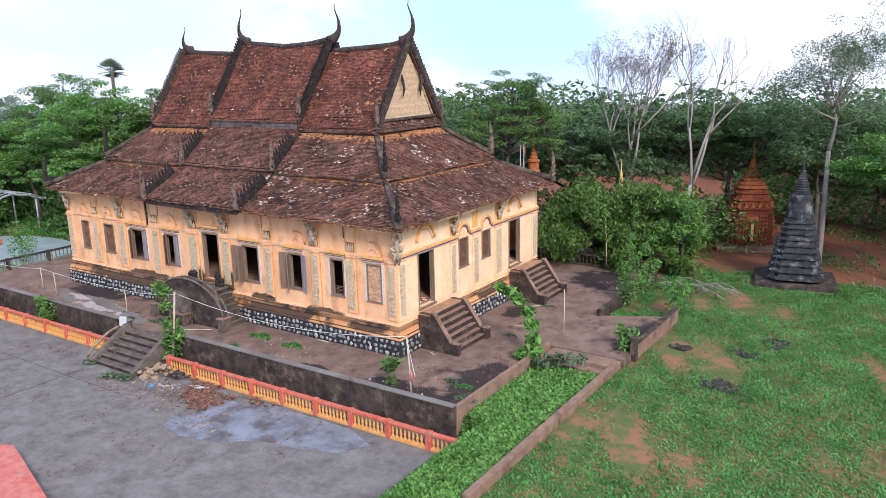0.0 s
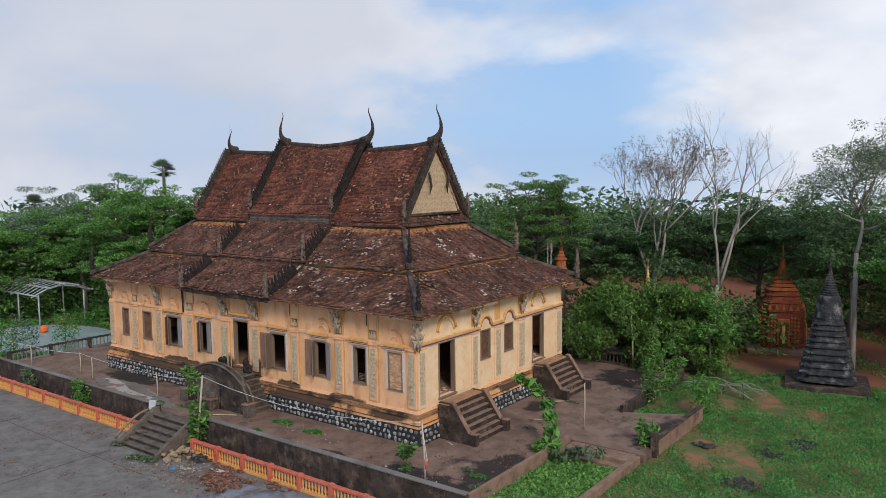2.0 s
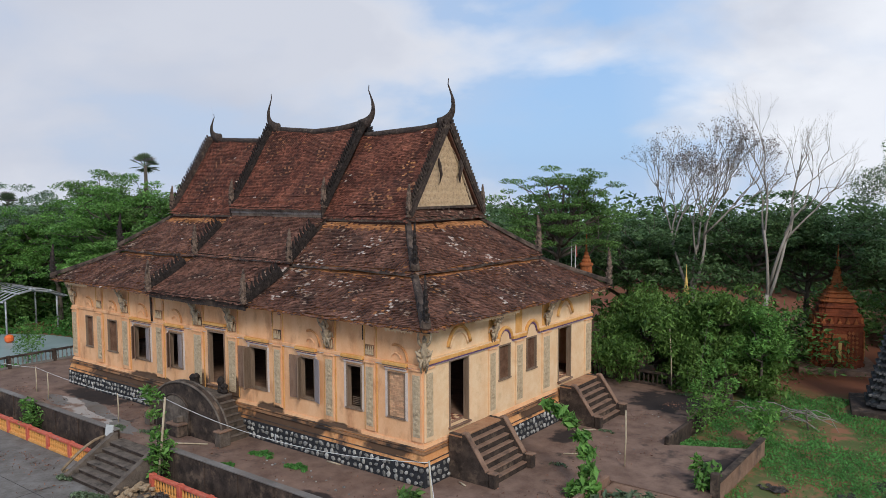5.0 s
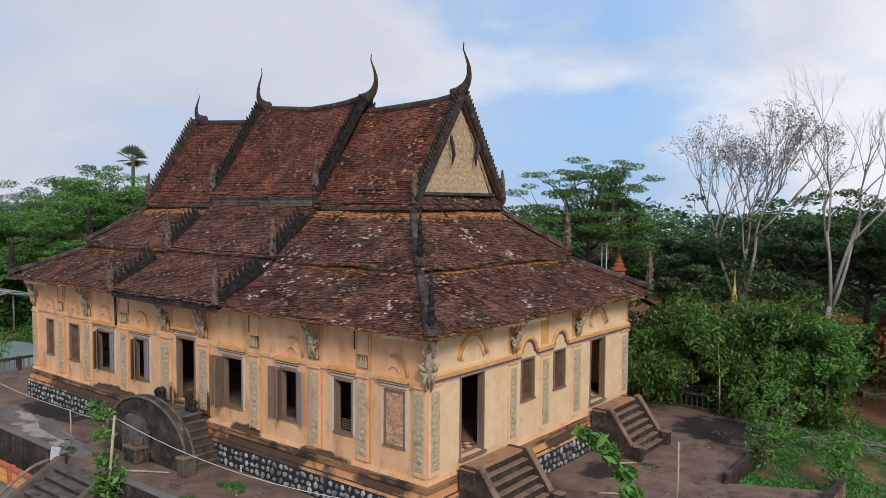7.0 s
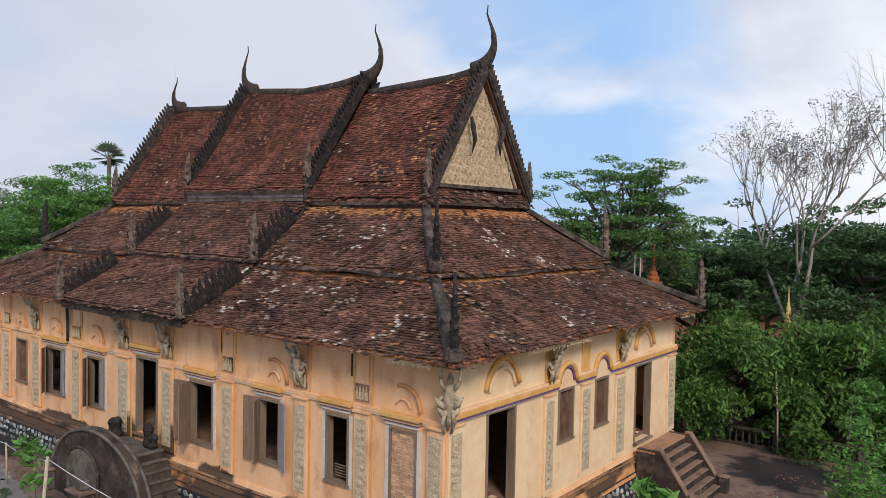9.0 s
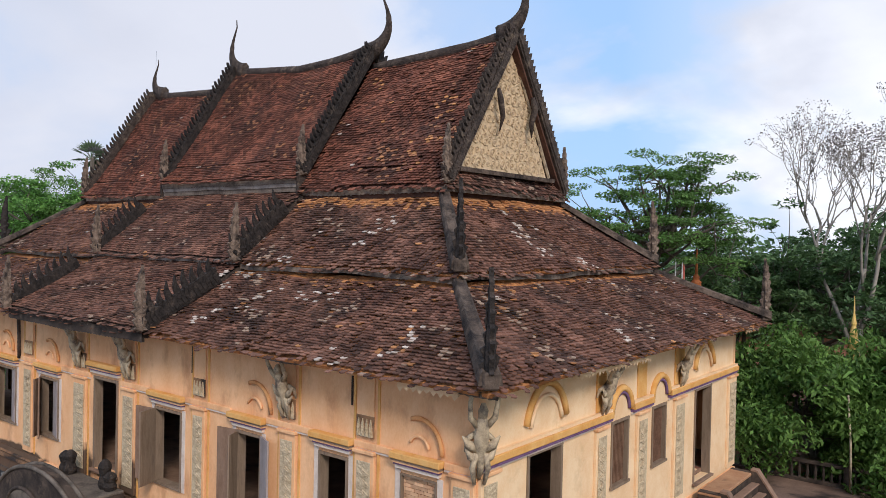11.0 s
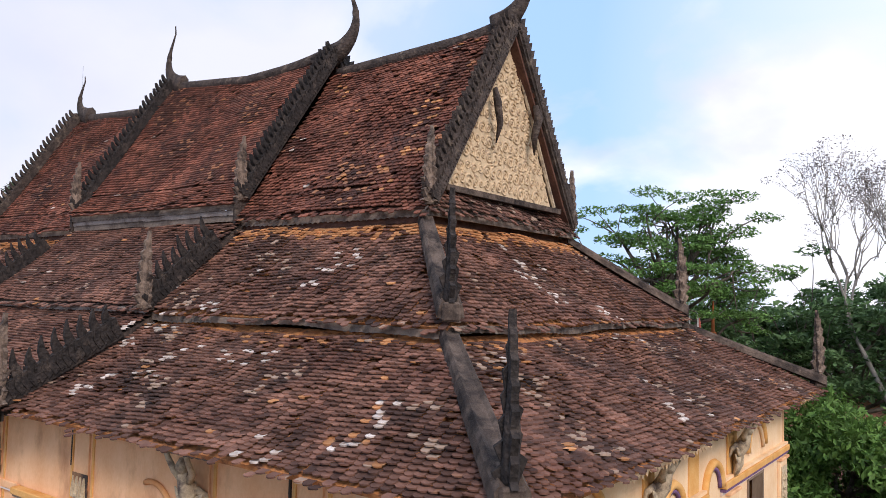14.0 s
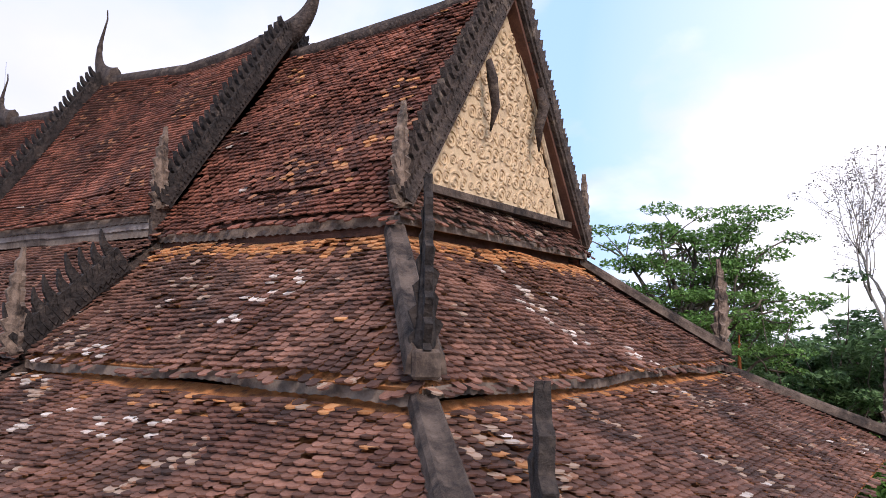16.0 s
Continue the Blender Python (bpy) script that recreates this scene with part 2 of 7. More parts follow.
M_WOOD = surface("grey brown old timber", (0.17, 0.115, 0.075), (0.27, 0.19, 0.13), (0.09, 0.06, 0.045), 2, 30, 2, (0.55, 0.75), bump=0.3, stretch=(3, 3, 0.4))
M_SHUT = surface("faded brown shutter paint", (0.17, 0.098, 0.062), (0.27, 0.17, 0.115), (0.12, 0.08, 0.06), 2.5, 30, 2.5, (0.55, 0.72), bump=0.25, stretch=(2, 2, 0.5))
M_SHUTL = surface("lilac grey shutter paint", (0.27, 0.22, 0.205), (0.37, 0.31, 0.29), (0.22, 0.17, 0.14), 2.5, 30, 2.5, (0.55, 0.72), bump=0.2, stretch=(2, 2, 0.5))
M_BAR = surface("dark red brown bar paint", (0.13, 0.065, 0.038), (0.21, 0.115, 0.07), (0.06, 0.035, 0.025), 3, 40, 2, (0.55, 0.75), bump=0.2)
M_FASCIA = surface("weathered fascia board", (0.12, 0.088, 0.068), (0.24, 0.185, 0.145), (0.045, 0.032, 0.026), 3, 40, 2, (0.5, 0.7), bump=0.3)
M_BOARD = surface("pale grey weathered board", (0.21, 0.165, 0.14), (0.34, 0.285, 0.25), (0.10, 0.07, 0.055), 3, 40, 2, (0.5, 0.7), bump=0.3)
M_BRICK = surface("salmon brick", (0.50, 0.27, 0.15), (0.62, 0.38, 0.22), None, 8, 60, bump=0.3, vary="object", spread=0.25)
# M_DARKIN: indoor shade is put into the plaster colour itself
M_DARKIN = surface("interior plaster darkened for shade", (0.20, 0.15, 0.10), (0.28, 0.21, 0.14), None, 2, 30, bump=0.1)
M_RAILR = surface("faded red rail paint", (0.48, 0.085, 0.05), (0.60, 0.16, 0.10), (0.30, 0.22, 0.17), 3, 30, 2, (0.55, 0.72), bump=0.2)
M_RAILO = surface("orange baluster paint", (0.60, 0.26, 0.06), (0.70, 0.36, 0.12), (0.24, 0.15, 0.09), 5, 40, 3, (0.55, 0.75), bump=0.2)
M_POLE = surface("pale bamboo pole", (0.36, 0.29, 0.19), (0.50, 0.42, 0.30), None, 6, 50, bump=0.15)
M_WIRE = surface("white cord", (0.62, 0.60, 0.57), (0.72, 0.70, 0.66), None, 20, 80, bump=0)
M_BARK = surface("grey bark", (0.075, 0.060, 0.046), (0.15, 0.125, 0.098), None, 4, 40, bump=0.5, stretch=(1, 1, 0.3))
M_BARKP = surface("pale dry bark", (0.21, 0.18, 0.15), (0.33, 0.29, 0.245), None, 4, 40, bump=0.4, stretch=(1, 1, 0.3))
M_STUPO = surface("orange carved stupa plaster", (0.18, 0.042, 0.018), (0.27, 0.07, 0.026), (0.055, 0.019, 0.013), 4, 30, 2, (0.5, 0.68), bump=1.0, cells=7)
M_STUPOL = surface("ochre stupa moulding", (0.32, 0.092, 0.032), (0.41, 0.14, 0.048), (0.12, 0.036, 0.019), 6, 40, 3, (0.52, 0.7), bump=0.4)
M_STUPB = surface("black mouldy stupa stone", (0.018, 0.018, 0.020), (0.060, 0.059, 0.058), (0.26, 0.245, 0.23), 3, 30, 1.5, (0.54, 0.74), bump=0.7)
M_GOLD = surface("yellow gilded spire", (0.58, 0.37, 0.10), (0.68, 0.46, 0.16), None, 5, 30, rough=0.5, bump=0.2)
M_METAL = surface("grey steel frame", (0.34, 0.35, 0.37), (0.46, 0.47, 0.49), None, 5, 40, rough=0.5, bump=0.1, metal=0.3)
M_POND = surface("grey green pond water", (0.24, 0.31, 0.30), (0.31, 0.38, 0.37), None, 0.3, 4, rough=0.4, bump=0.04)
M_PLASTIC = surface("orange plastic", (0.75, 0.13, 0.03), (0.8, 0.18, 0.05), None, 5, 40, rough=0.4, bump=0)
M_WHITE = surface("white painted board", (0.40, 0.40, 0.39), (0.52, 0.52, 0.50), (0.4, 0.38, 0.34), 5, 40, 4, (0.6, 0.8), bump=0.1)
M_BLUE = surface("blue plastic scrap", (0.03, 0.22, 0.55), (0.05, 0.3, 0.62), None, 5, 40, rough=0.4, bump=0)
M_LITTER = surface("dry brown litter", (0.13, 0.06, 0.045), (0.27, 0.14, 0.09), None, 5, 40, bump=0.3, vary="island", spread=0.6)
M_RUBBLE = surface("yellow brown rubble stone", (0.19, 0.13, 0.075), (0.30, 0.22, 0.14), (0.1, 0.08, 0.06), 5, 40, 3, (0.5, 0.7), bump=0.4, vary="island", spread=0.4)
M_ASH = surface("burnt ash", (0.035, 0.03, 0.028), (0.10, 0.085, 0.075), (0.22, 0.2, 0.18), 5, 40, 3, (0.6, 0.7), bump=0.4)
M_REDROOF = surface("red painted sheet", (0.46, 0.10, 0.075), (0.54, 0.19, 0.145), (0.4, 0.25, 0.2), 3, 30, 2, (0.55, 0.75), bump=0.1)


def foliage(name, dark, light, spread=0.45):
    m = surface(name, dark, light, None, 0.7, 9, rough=0.6, bump=0, vary="island", spread=spread)
    n, l = m.node_tree.nodes, m.node_tree.links
    b = n["Principled BSDF"]
    thin, mx = n.new("ShaderNodeBsdfTranslucent"), n.new("ShaderNodeMixShader")
    mx.inputs["Fac"].default_value = 0.35
    l.new(b.inputs["Base Color"].links[0].from_socket, thin.inputs["Color"])
    l.new(b.outputs[0], mx.inputs[1])
    l.new(thin.outputs[0], mx.inputs[2])
    l.new(mx.outputs[0], n["Material Output"].inputs["Surface"])
    return m


M_LEAF = foliage("green leaf", (0.078, 0.160, 0.036), (0.155, 0.275, 0.072))
M_LEAFB = foliage("bright green leaf", (0.092, 0.210, 0.040), (0.180, 0.345, 0.080))
M_LEAFD = foliage("dark green leaf", (0.064, 0.120, 0.044), (0.125, 0.205, 0.078))
M_LEAFG = foliage("grey green leaf", (0.115, 0.16, 0.085), (0.19, 0.25, 0.14))
# leaf colour paled to paint in the air haze over distant trees
M_LEAFH = foliage("haze tinted pale green leaf", (0.15, 0.215, 0.135), (0.24, 0.32, 0.21))
M_LEAFP = foliage("dry purplish grey leaf", (0.20, 0.17, 0.155), (0.32, 0.28, 0.26))
M_MANGO = foliage("mango leaf", (0.070, 0.142, 0.026), (0.145, 0.245, 0.055))
M_GRASS = foliage("grass blade", (0.062, 0.19, 0.038), (0.125, 0.315, 0.075), 0.35)


def tile_material(name, dark, light, kind="island", pale=(0.34, 0.235, 0.17)):
    """Old red clay scales: piece to piece variation, black lichen, some pale patches."""
    m = surface(name, dark, light, (0.024, 0.017, 0.015), 1.1, 30, 0.75, (0.45, 0.72), rough=0.85, bump=0.4, vary=kind, spread=0.52)
    n, l = m.node_tree.nodes, m.node_tree.links
    b = n["Principled BSDF"]
    src = b.inputs["Base Color"].links[0].from_socket
    rnd = n.new("ShaderNodeNewGeometry").outputs["Random Per Island"] if kind == "island" else n.new("ShaderNodeObjectInfo").outputs["Random"]
    co = n.new("ShaderNodeTexCoord")
    no = n.new("ShaderNodeTexNoise")
    no.inputs["Scale"].default_value, no.inputs["Detail"].default_value = 0.75, 5
    l.new(co.outputs["Object"] if kind == "island" else n.new("ShaderNodeNewGeometry").outputs["Position"], no.inputs["Vector"])
    b.inputs["Specular IOR Level"].default_value = 0.22
    last = src
    for gain, cut, colour in ((0.50, 1.03, (0.25, 0.125, 0.075)), (0.55, 1.095, pale)):
        ma = n.new("ShaderNodeMath")
        ma.operation = "MULTIPLY_ADD"
        ma.inputs[1].default_value = gain
        l.new(rnd, ma.inputs[0])
        l.new(no.outputs["Fac"], ma.inputs[2])
        gt = n.new("ShaderNodeMath")
        gt.operation, gt.inputs[1].default_value = "GREATER_THAN", cut
        l.new(ma.outputs[0], gt.inputs[0])
        mx = n.new("ShaderNodeMix")
        mx.data_type = "RGBA"
        mx.inputs["B"].default_value = col4(colour)
        l.new(gt.outputs[0], mx.inputs["Factor"])
        l.new(last, mx.inputs["A"])
        last = mx.outputs["Result"]
    l.new(last, b.inputs["Base Color"])
    return m


CLAY, CLAY2 = (0.104, 0.046, 0.032), (0.216, 0.105, 0.070)
M_TILE = tile_material("old brown clay roof tile", CLAY, CLAY2)
M_TILEONE = tile_material("loose brown clay roof tile", CLAY, CLAY2, "object")
M_TILETOP = tile_material("old red clay roof tile", (0.115, 0.040, 0.026), (0.240, 0.090, 0.054), "island", (0.32, 0.14, 0.07))
M_TILEOR = surface("bare orange clay tile", (0.40, 0.165, 0.062), (0.52, 0.25, 0.105), (0.12, 0.06, 0.04), 3, 40, 2, (0.58, 0.76), bump=0.3, vary="island", spread=0.3)
M_TILEPALE = surface("pale lime stained tile", (0.44, 0.34, 0.27), (0.66, 0.57, 0.50), (0.17, 0.10, 0.07), 6, 40, 9, (0.55, 0.70), bump=0.3, vary="island", spread=0.22)
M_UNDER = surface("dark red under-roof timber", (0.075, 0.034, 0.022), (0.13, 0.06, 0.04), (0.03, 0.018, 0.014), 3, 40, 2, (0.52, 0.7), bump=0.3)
M_FINIAL = surface("pale weathered finial cement", (0.10, 0.070, 0.052), (0.24, 0.17, 0.125), (0.028, 0.021, 0.018), 7, 50, 4, (0.5, 0.66), bump=0.9, cells=14)
M_HIP = surface("grey brown hip cement", (0.050, 0.034, 0.026), (0.135, 0.096, 0.072), (0.018, 0.013, 0.011), 4, 60, 2.2, (0.46, 0.62), bump=0.9, cells=9)
M_DECK = surface("pale orange tile bedding", (0.43, 0.155, 0.048), (0.54, 0.235, 0.088), (0.15, 0.07, 0.045), 9, 60, 6, (0.50, 0.66), bump=0.9)

# ---- building helpers ----
def mesh_part(name, verts, faces, material, parent=None, label="", smooth=False):
    me = bpy.data.meshes.new(name)
    me.from_pydata([tuple(v) for v in verts], [], faces)
    me.validate()
    me.materials.append(material)
    if smooth:
        me.polygons.foreach_set("use_smooth", [True] * len(me.polygons))
    me.update()
    ob = new(name, me)
    ob.parent = parent
    return tagged(ob, label)


def part(name, bm, material, parent=None, label="", smooth=False):
    me = bpy.data.meshes.new(name)
    bmesh.ops.recalc_face_normals(bm, faces=bm.faces)
    bm.to_mesh(me)
    bm.free()
    me.materials.append(material)
    if smooth:
        me.polygons.foreach_set("use_smooth", [True] * len(me.polygons))
    ob = new(name, me)
    ob.parent = parent
    return tagged(ob, label)


def thing(name, label, category, at=(0, 0, 0), group="", kind=""):
    ob = new(name)
    ob.location = at
    ob.empty_display_size = 0.2
    return tagged(ob, label, category, group, kind)


def add_box(bm, x0, x1, y0, y1, z0, z1, m=None, bevel=0.0):
    got = bmesh.ops.create_cube(bm, size=1.0)["verts"]
    s = Matrix.Translation(((x0 + x1) / 2, (y0 + y1) / 2, (z0 + z1) / 2)) @ Matrix.Diagonal((abs(x1 - x0), abs(y1 - y0), abs(z1 - z0), 1))
    bmesh.ops.transform(bm, matrix=s, verts=got)
    if bevel:
        edges = list({e for v in got for e in v.link_edges})
        got = [v for v in bmesh.ops.bevel(bm, geom=edges, offset=bevel, segments=1, affect="EDGES")["verts"]]
    if m is not None:
        bmesh.ops.transform(bm, matrix=m, verts=got)
    return got


def box(name, x0, x1, y0, y1, z0, z1, material, parent=None, label="", m=None, bevel=0.0):
    bm = bmesh.new()
    add_box(bm, x0, x1, y0, y1, z0, z1, m, bevel)
    return part(name, bm, material, parent, label)


def tube(name, points, radii, material, parent=None, label="", sides=8, flat=1.0, bm=None):
    """A tapered tube through points; flat squeezes it sideways (along y of its frame)."""
    own = bm is None
    bm = bm or bmesh.new()
    pts = [Vector(p) for p in points]
    rings, side = [], None
    for i, p in enumerate(pts):
        d = (pts[min(i + 1, len(pts) - 1)] - pts[max(i - 1, 0)]).normalized()
        if side is None:
            side = d.cross(Vector((0, 0, 1)))
            side = side.normalized() if side.length > 0.05 else Vector((1, 0, 0))
        side = (side - d * side.dot(d)).normalized()
        up = side.cross(d)
        rings.append([bm.verts.new(p + float(radii[i]) * (math.cos(a) * up + flat * math.sin(a) * side)) for a in [2 * math.pi * k / sides for k in range(sides)]])
    for a, b in zip(rings, rings[1:]):
        for k in range(sides):
            bm.faces.new((a[k], a[(k + 1) % sides], b[(k + 1) % sides], b[k]))
    bm.faces.new(rings[0][::-1])
    bm.faces.new(rings[-1])
    return part(name, bm, material, parent, label, True) if own else None


def lathe(name, profile, material, parent=None, label="", sides=20, square=0.0, at=(0, 0, 0), turn=0.0):
    """A turned body from (radius, height) pairs; square > 0 makes it a four-sided tower with rabbeted corners."""
    bm = bmesh.new()
    rings = []
    for r, z in profile:
        ring = []
        if square:
            k = square
            for sx, sy in ((1, 1), (-1, 1), (-1, -1), (1, -1)):
                three = [(1, 1 - k), (1 - k * 0.45, 1 - k), (1 - k * 0.45, 1 - k * 0.45), (1 - k, 1 - k * 0.45), (1 - k, 1)]
                if sx * sy < 0:
                    three = three[::-1]
                ring += [(sx * a * r, sy * b * r) for a, b in three]
        else:
            ring = [(r * math.cos(2 * math.pi * q / sides), r * math.sin(2 * math.pi * q / sides)) for q in range(sides)]
        c, s = math.cos(turn), math.sin(turn)
        rings.append([bm.verts.new((at[0] + c * x - s * y, at[1] + s * x + c * y, at[2] + z)) for x, y in ring])
    for a, b in zip(rings, rings[1:]):
        for q in range(len(a)):
            bm.faces.new((a[q], a[(q + 1) % len(a)], b[(q + 1) % len(b)], b[q]))
    bm.faces.new(rings[0][::-1])
    bm.faces.new(rings[-1])
    return part(name, bm, material, parent, label)


def plate(bm, outline, thick, m):
    """A flat shape with thickness: outline in (u, v), extruded along w both ways; m carries (u, w, v) to the place."""
    a = [bm.verts.new(m @ Vector((u, -thick / 2, v))) for u, v in outline]
    b = [bm.verts.new(m @ Vector((u, thick / 2, v))) for u, v in outline]
    bm.faces.new(a)
    bm.faces.new(b[::-1])
    for i in range(len(a)):
        j = (i + 1) % len(a)
        bm.faces.new((a[j], a[i], b[i], b[j]))


# ---- plan of the temple: near corner at the origin, long side along -x, end along +y ----
L, W = 24.60, 13.14
Z_WALL, Z_SILL, Z_EAVE, Z_B, Z_C, Z_RIDGE = 1.45, 1.84, 5.80, 7.40, 9.36, 13.10
OVER, OFF_B, OFF_C = 0.72, 1.80, 3.76

temple = thing("temple", "old cream plastered temple hall with tiered red tile roofs", "temple")


class Side:
    """One face of the hall: u runs along it, d inwards from its plane."""

    def __init__(self, length, origin, along, inward):
        self.length, self.origin, self.along, self.inward = length, Vector(origin), Vector(along), Vector(inward)

    def at(self, u, d, z):
        return self.origin + self.along * u + self.inward * d + Vector((0, 0, z))

    def m(self):
        a, i = self.along, self.inward
        return Matrix(((a.x, i.x, 0, self.origin.x), (a.y, i.y, 0, self.origin.y), (0, 0, 1, 0), (0, 0, 0, 1)))


LONG = Side(L, (0, 0, 0), (-1, 0, 0), (0, 1, 0))
END = Side(W, (0, 0, 0), (0, 1, 0), (-1, 0, 0))
BACK = Side(L, (0, W, 0), (-1, 0, 0), (0, -1, 0))
FAR = Side(W, (-L, 0, 0), (0, 1, 0), (1, 0, 0))

# openings: u0, u1, z0, z1, kind
LONG_OPEN = [(0.83, 1.66, 2.22, 3.94, "bricked"), (2.97, 3.78, 2.20, 3.94, "plain"), (5.52, 6.38, 2.15, 3.90, "shutters"),
             (8.42, 9.55, 2.08, 3.92, "shutter"), (11.26, 12.48, 1.84, 4.28, "door"), (14.42, 15.55, 2.18, 3.88, "leaf"),
             (17.12, 18.55, 2.18, 3.88, "leaf"), (20.10, 21.02, 2.22, 3.92, "barred"), (22.50, 23.22, 2.22, 3.92, "barred")]
END_OPEN = [(1.52, 2.79, 1.74, 4.27, "door"), (4.90, 5.77, 2.77, 4.24, "barred"), (7.05, 7.90, 2.77, 4.22, "barred"), (9.84, 11.10, 1.74, 4.25, "door")]
LONG_PIL = [(0.02, 0.50), (2.27, 2.76), (4.42, 4.92), (7.46, 7.96), (10.38, 10.98), (12.84, 13.52), (15.98, 16.56), (18.98, 19.58), (21.50, 22.02), (24.02, 24.58)]
END_PIL = [(0.02, 0.54), (4.12, 4.62), (6.14, 6.70), (8.35, 9.02), (12.46, 13.12)]
THICK = 0.20


def build_wall(name, side, openings, material, u_in=0.0):
    """One connected wall mesh with its openings cut right through."""
    us = sorted({u_in, side.length - u_in, *[o[0] for o in openings], *[o[1] for o in openings]})
    zs = sorted({Z_WALL, Z_EAVE + 0.12, *[o[2] for o in openings], *[o[3] for o in openings]})
    def solid(i, k):
        if not (0 <= i < len(us) - 1 and 0 <= k < len(zs) - 1):
            return False
        u, z = (us[i] + us[i + 1]) / 2, (zs[k] + zs[k + 1]) / 2
        return not any(o[0] < u < o[1] and o[2] < z < o[3] for o in openings)
    nz = len(zs)
    v = [side.at(u, d, z) for d in (0, THICK) for u in us for z in zs]
    def at(i, k, d):
        return d * len(us) * nz + i * nz + k
    f = []
    for i in range(len(us) - 1):
        for k in range(nz - 1):
            if not solid(i, k):
                continue
            f += [(at(i, k, 0), at(i + 1, k, 0), at(i + 1, k + 1, 0), at(i, k + 1, 0)), (at(i, k, 1), at(i, k + 1, 1), at(i + 1, k + 1, 1), at(i + 1, k, 1))]
            for di, dk, a, b in ((-1, 0, (0, 0), (0, 1)), (1, 0, (1, 0), (1, 1)), (0, -1, (0, 0), (1, 0)), (0, 1, (0, 1), (1, 1))):
                if not solid(i + di, k + dk):
                    f.append((at(i + a[0], k + a[1], 0), at(i + a[0], k + a[1], 1), at(i + b[0], k + b[1], 1), at(i + b[0], k + b[1], 0)))
    return mesh_part(name, v, f, material, temple)


build_wall("long_wall", LONG, LONG_OPEN, M_CREAM)
build_wall("end_wall", END, END_OPEN, M_PALE, THICK)
build_wall("long_wall", BACK, [], M_CREAM)
build_wall("end_wall", FAR, END_OPEN, M_PALE, THICK)
box("floor_slab", -L + THICK, -THICK, THICK, W - THICK, Z_WALL - 0.2, Z_SILL, M_STEP, temple)
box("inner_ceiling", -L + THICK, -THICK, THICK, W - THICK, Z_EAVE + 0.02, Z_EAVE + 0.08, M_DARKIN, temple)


# stepped base: stone course, sloping orange course, ledges
def ring(name, out0, out1, z0, z1, material, label=""):
    """A band round the hall whose foot stands out by out0 and whose head by out1."""
    v, f = [], []
    for o, z in ((out0, z0), (out1, z1)):
        v += [(o, -o, z), (o, W + o, z), (-L - o, W + o, z), (-L - o, -o, z)]
    inn = 0.25
    for z in (z0, z1):
        v += [(-inn, inn, z), (-inn, W - inn, z), (-L + inn, W - inn, z), (-L + inn, inn, z)]
    for k in range(4):
        j = (k + 1) % 4
        f += [(k, j, 4 + j, 4 + k), (4 + k, 4 + j, 12 + j, 12 + k), (8 + j, 8 + k, 12 + k, 12 + j), (j, k, 8 + k, 8 + j)]
    return mesh_part(name, v, f, material, temple, label)


mortar = ring("mortar_course", 0.24, 0.24, -0.3, 0.76, M_MORTAR, "black mortar behind pale stones")
ring("base_moulding", 0.24, 0.20, 0.765, 0.868, M_ORANGE)
ring("base_ledge", 0.22, 0.20, 0.87, 0.902, M_DARKST)
ring("base_moulding", 0.19, 0.10, 0.905, 1.16, M_ORANGE)
ring("base_ledge", 0.18, 0.18, 1.165, 1.25, M_LEDGE)
ring("base_ledge", 0.11, 0.11, 1.255, 1.30, M_ORANGE)
ring("base_ledge", 0.14, 0.12, 1.302, 1.34, M_LEDGE)
ring("base_ledge", 0.08, 0.05, 1.343, 1.46, M_CREAM)


# ---- facade dressing ----
def pilaster(side, u0, u1, carved, z1):
    m = side.m()
    w = u1 - u0
    p = box("pilaster", u0, u1, -0.07, 0.0, 1.55, z1, M_CREAM if side is LONG or side is BACK else M_PALE, temple, m=m, bevel=0.008)
    if carved:
        box("carved_panel", u0 + 0.07, u1 - 0.07, -0.09, -0.072, 1.72, z1 - 0.14, M_CARVE, p, "grey carved stucco panel", m=m, bevel=0.006)
        bm = bmesh.new()
        rows = int((z1 - 0.2 - 1.8) / 0.19)
        for k in range(rows):
            z = 1.86 + k * 0.19
            mid = (u0 + u1) / 2
            s = w / 2 - 0.1
            plate(bm, [(mid - s, z), (mid, z - 0.085), (mid + s, z), (mid, z + 0.085)], 0.02, m @ Matrix.Translation((0, -0.098, 0)))
            plate(bm, [(mid - s * 0.45, z), (mid, z - 0.04), (mid + s * 0.45, z), (mid, z + 0.04)], 0.02, m @ Matrix.Translation((0, -0.108, 0)))
        part("carved_relief", bm, M_CARVE, p)
    box("capital", u0 - 0.03, u1 + 0.03, -0.12, 0.0, z1 + 0.002, z1 + 0.07, M_CREAM, p, m=m, bevel=0.01)
    return p


def crown(side, u0, u1, z):
    """A little stucco panel above a pilaster: a thin rim, standing leaves, zigzag grooves between them."""
    n, m = 4, side.m()
    panel = box("stucco_crown", u0 - 0.02, u1 + 0.02, -0.052, -0.034, z - 0.02, z + 0.38, M_LEDGE, temple, "raised stucco panel of standing leaves", m=m, bevel=0.005)
    s = (u1 - u0) / n
    bm = bmesh.new()
    for k in range(n):
        a = u0 + k * s
        plate(bm, [(a + 0.012, z), (a + s - 0.012, z), (a + s * 0.82, z + 0.17), (a + s / 2, z + 0.33), (a + s * 0.18, z + 0.17)], 0.03, m @ Matrix.Translation((0, -0.066, 0)))
        plate(bm, [(a + s * 0.3, z + 0.03), (a + s * 0.7, z + 0.03), (a + s * 0.5, z + 0.20)], 0.02, m @ Matrix.Translation((0, -0.088, 0)))
    part("leaf_relief", bm, M_CARVE, panel)


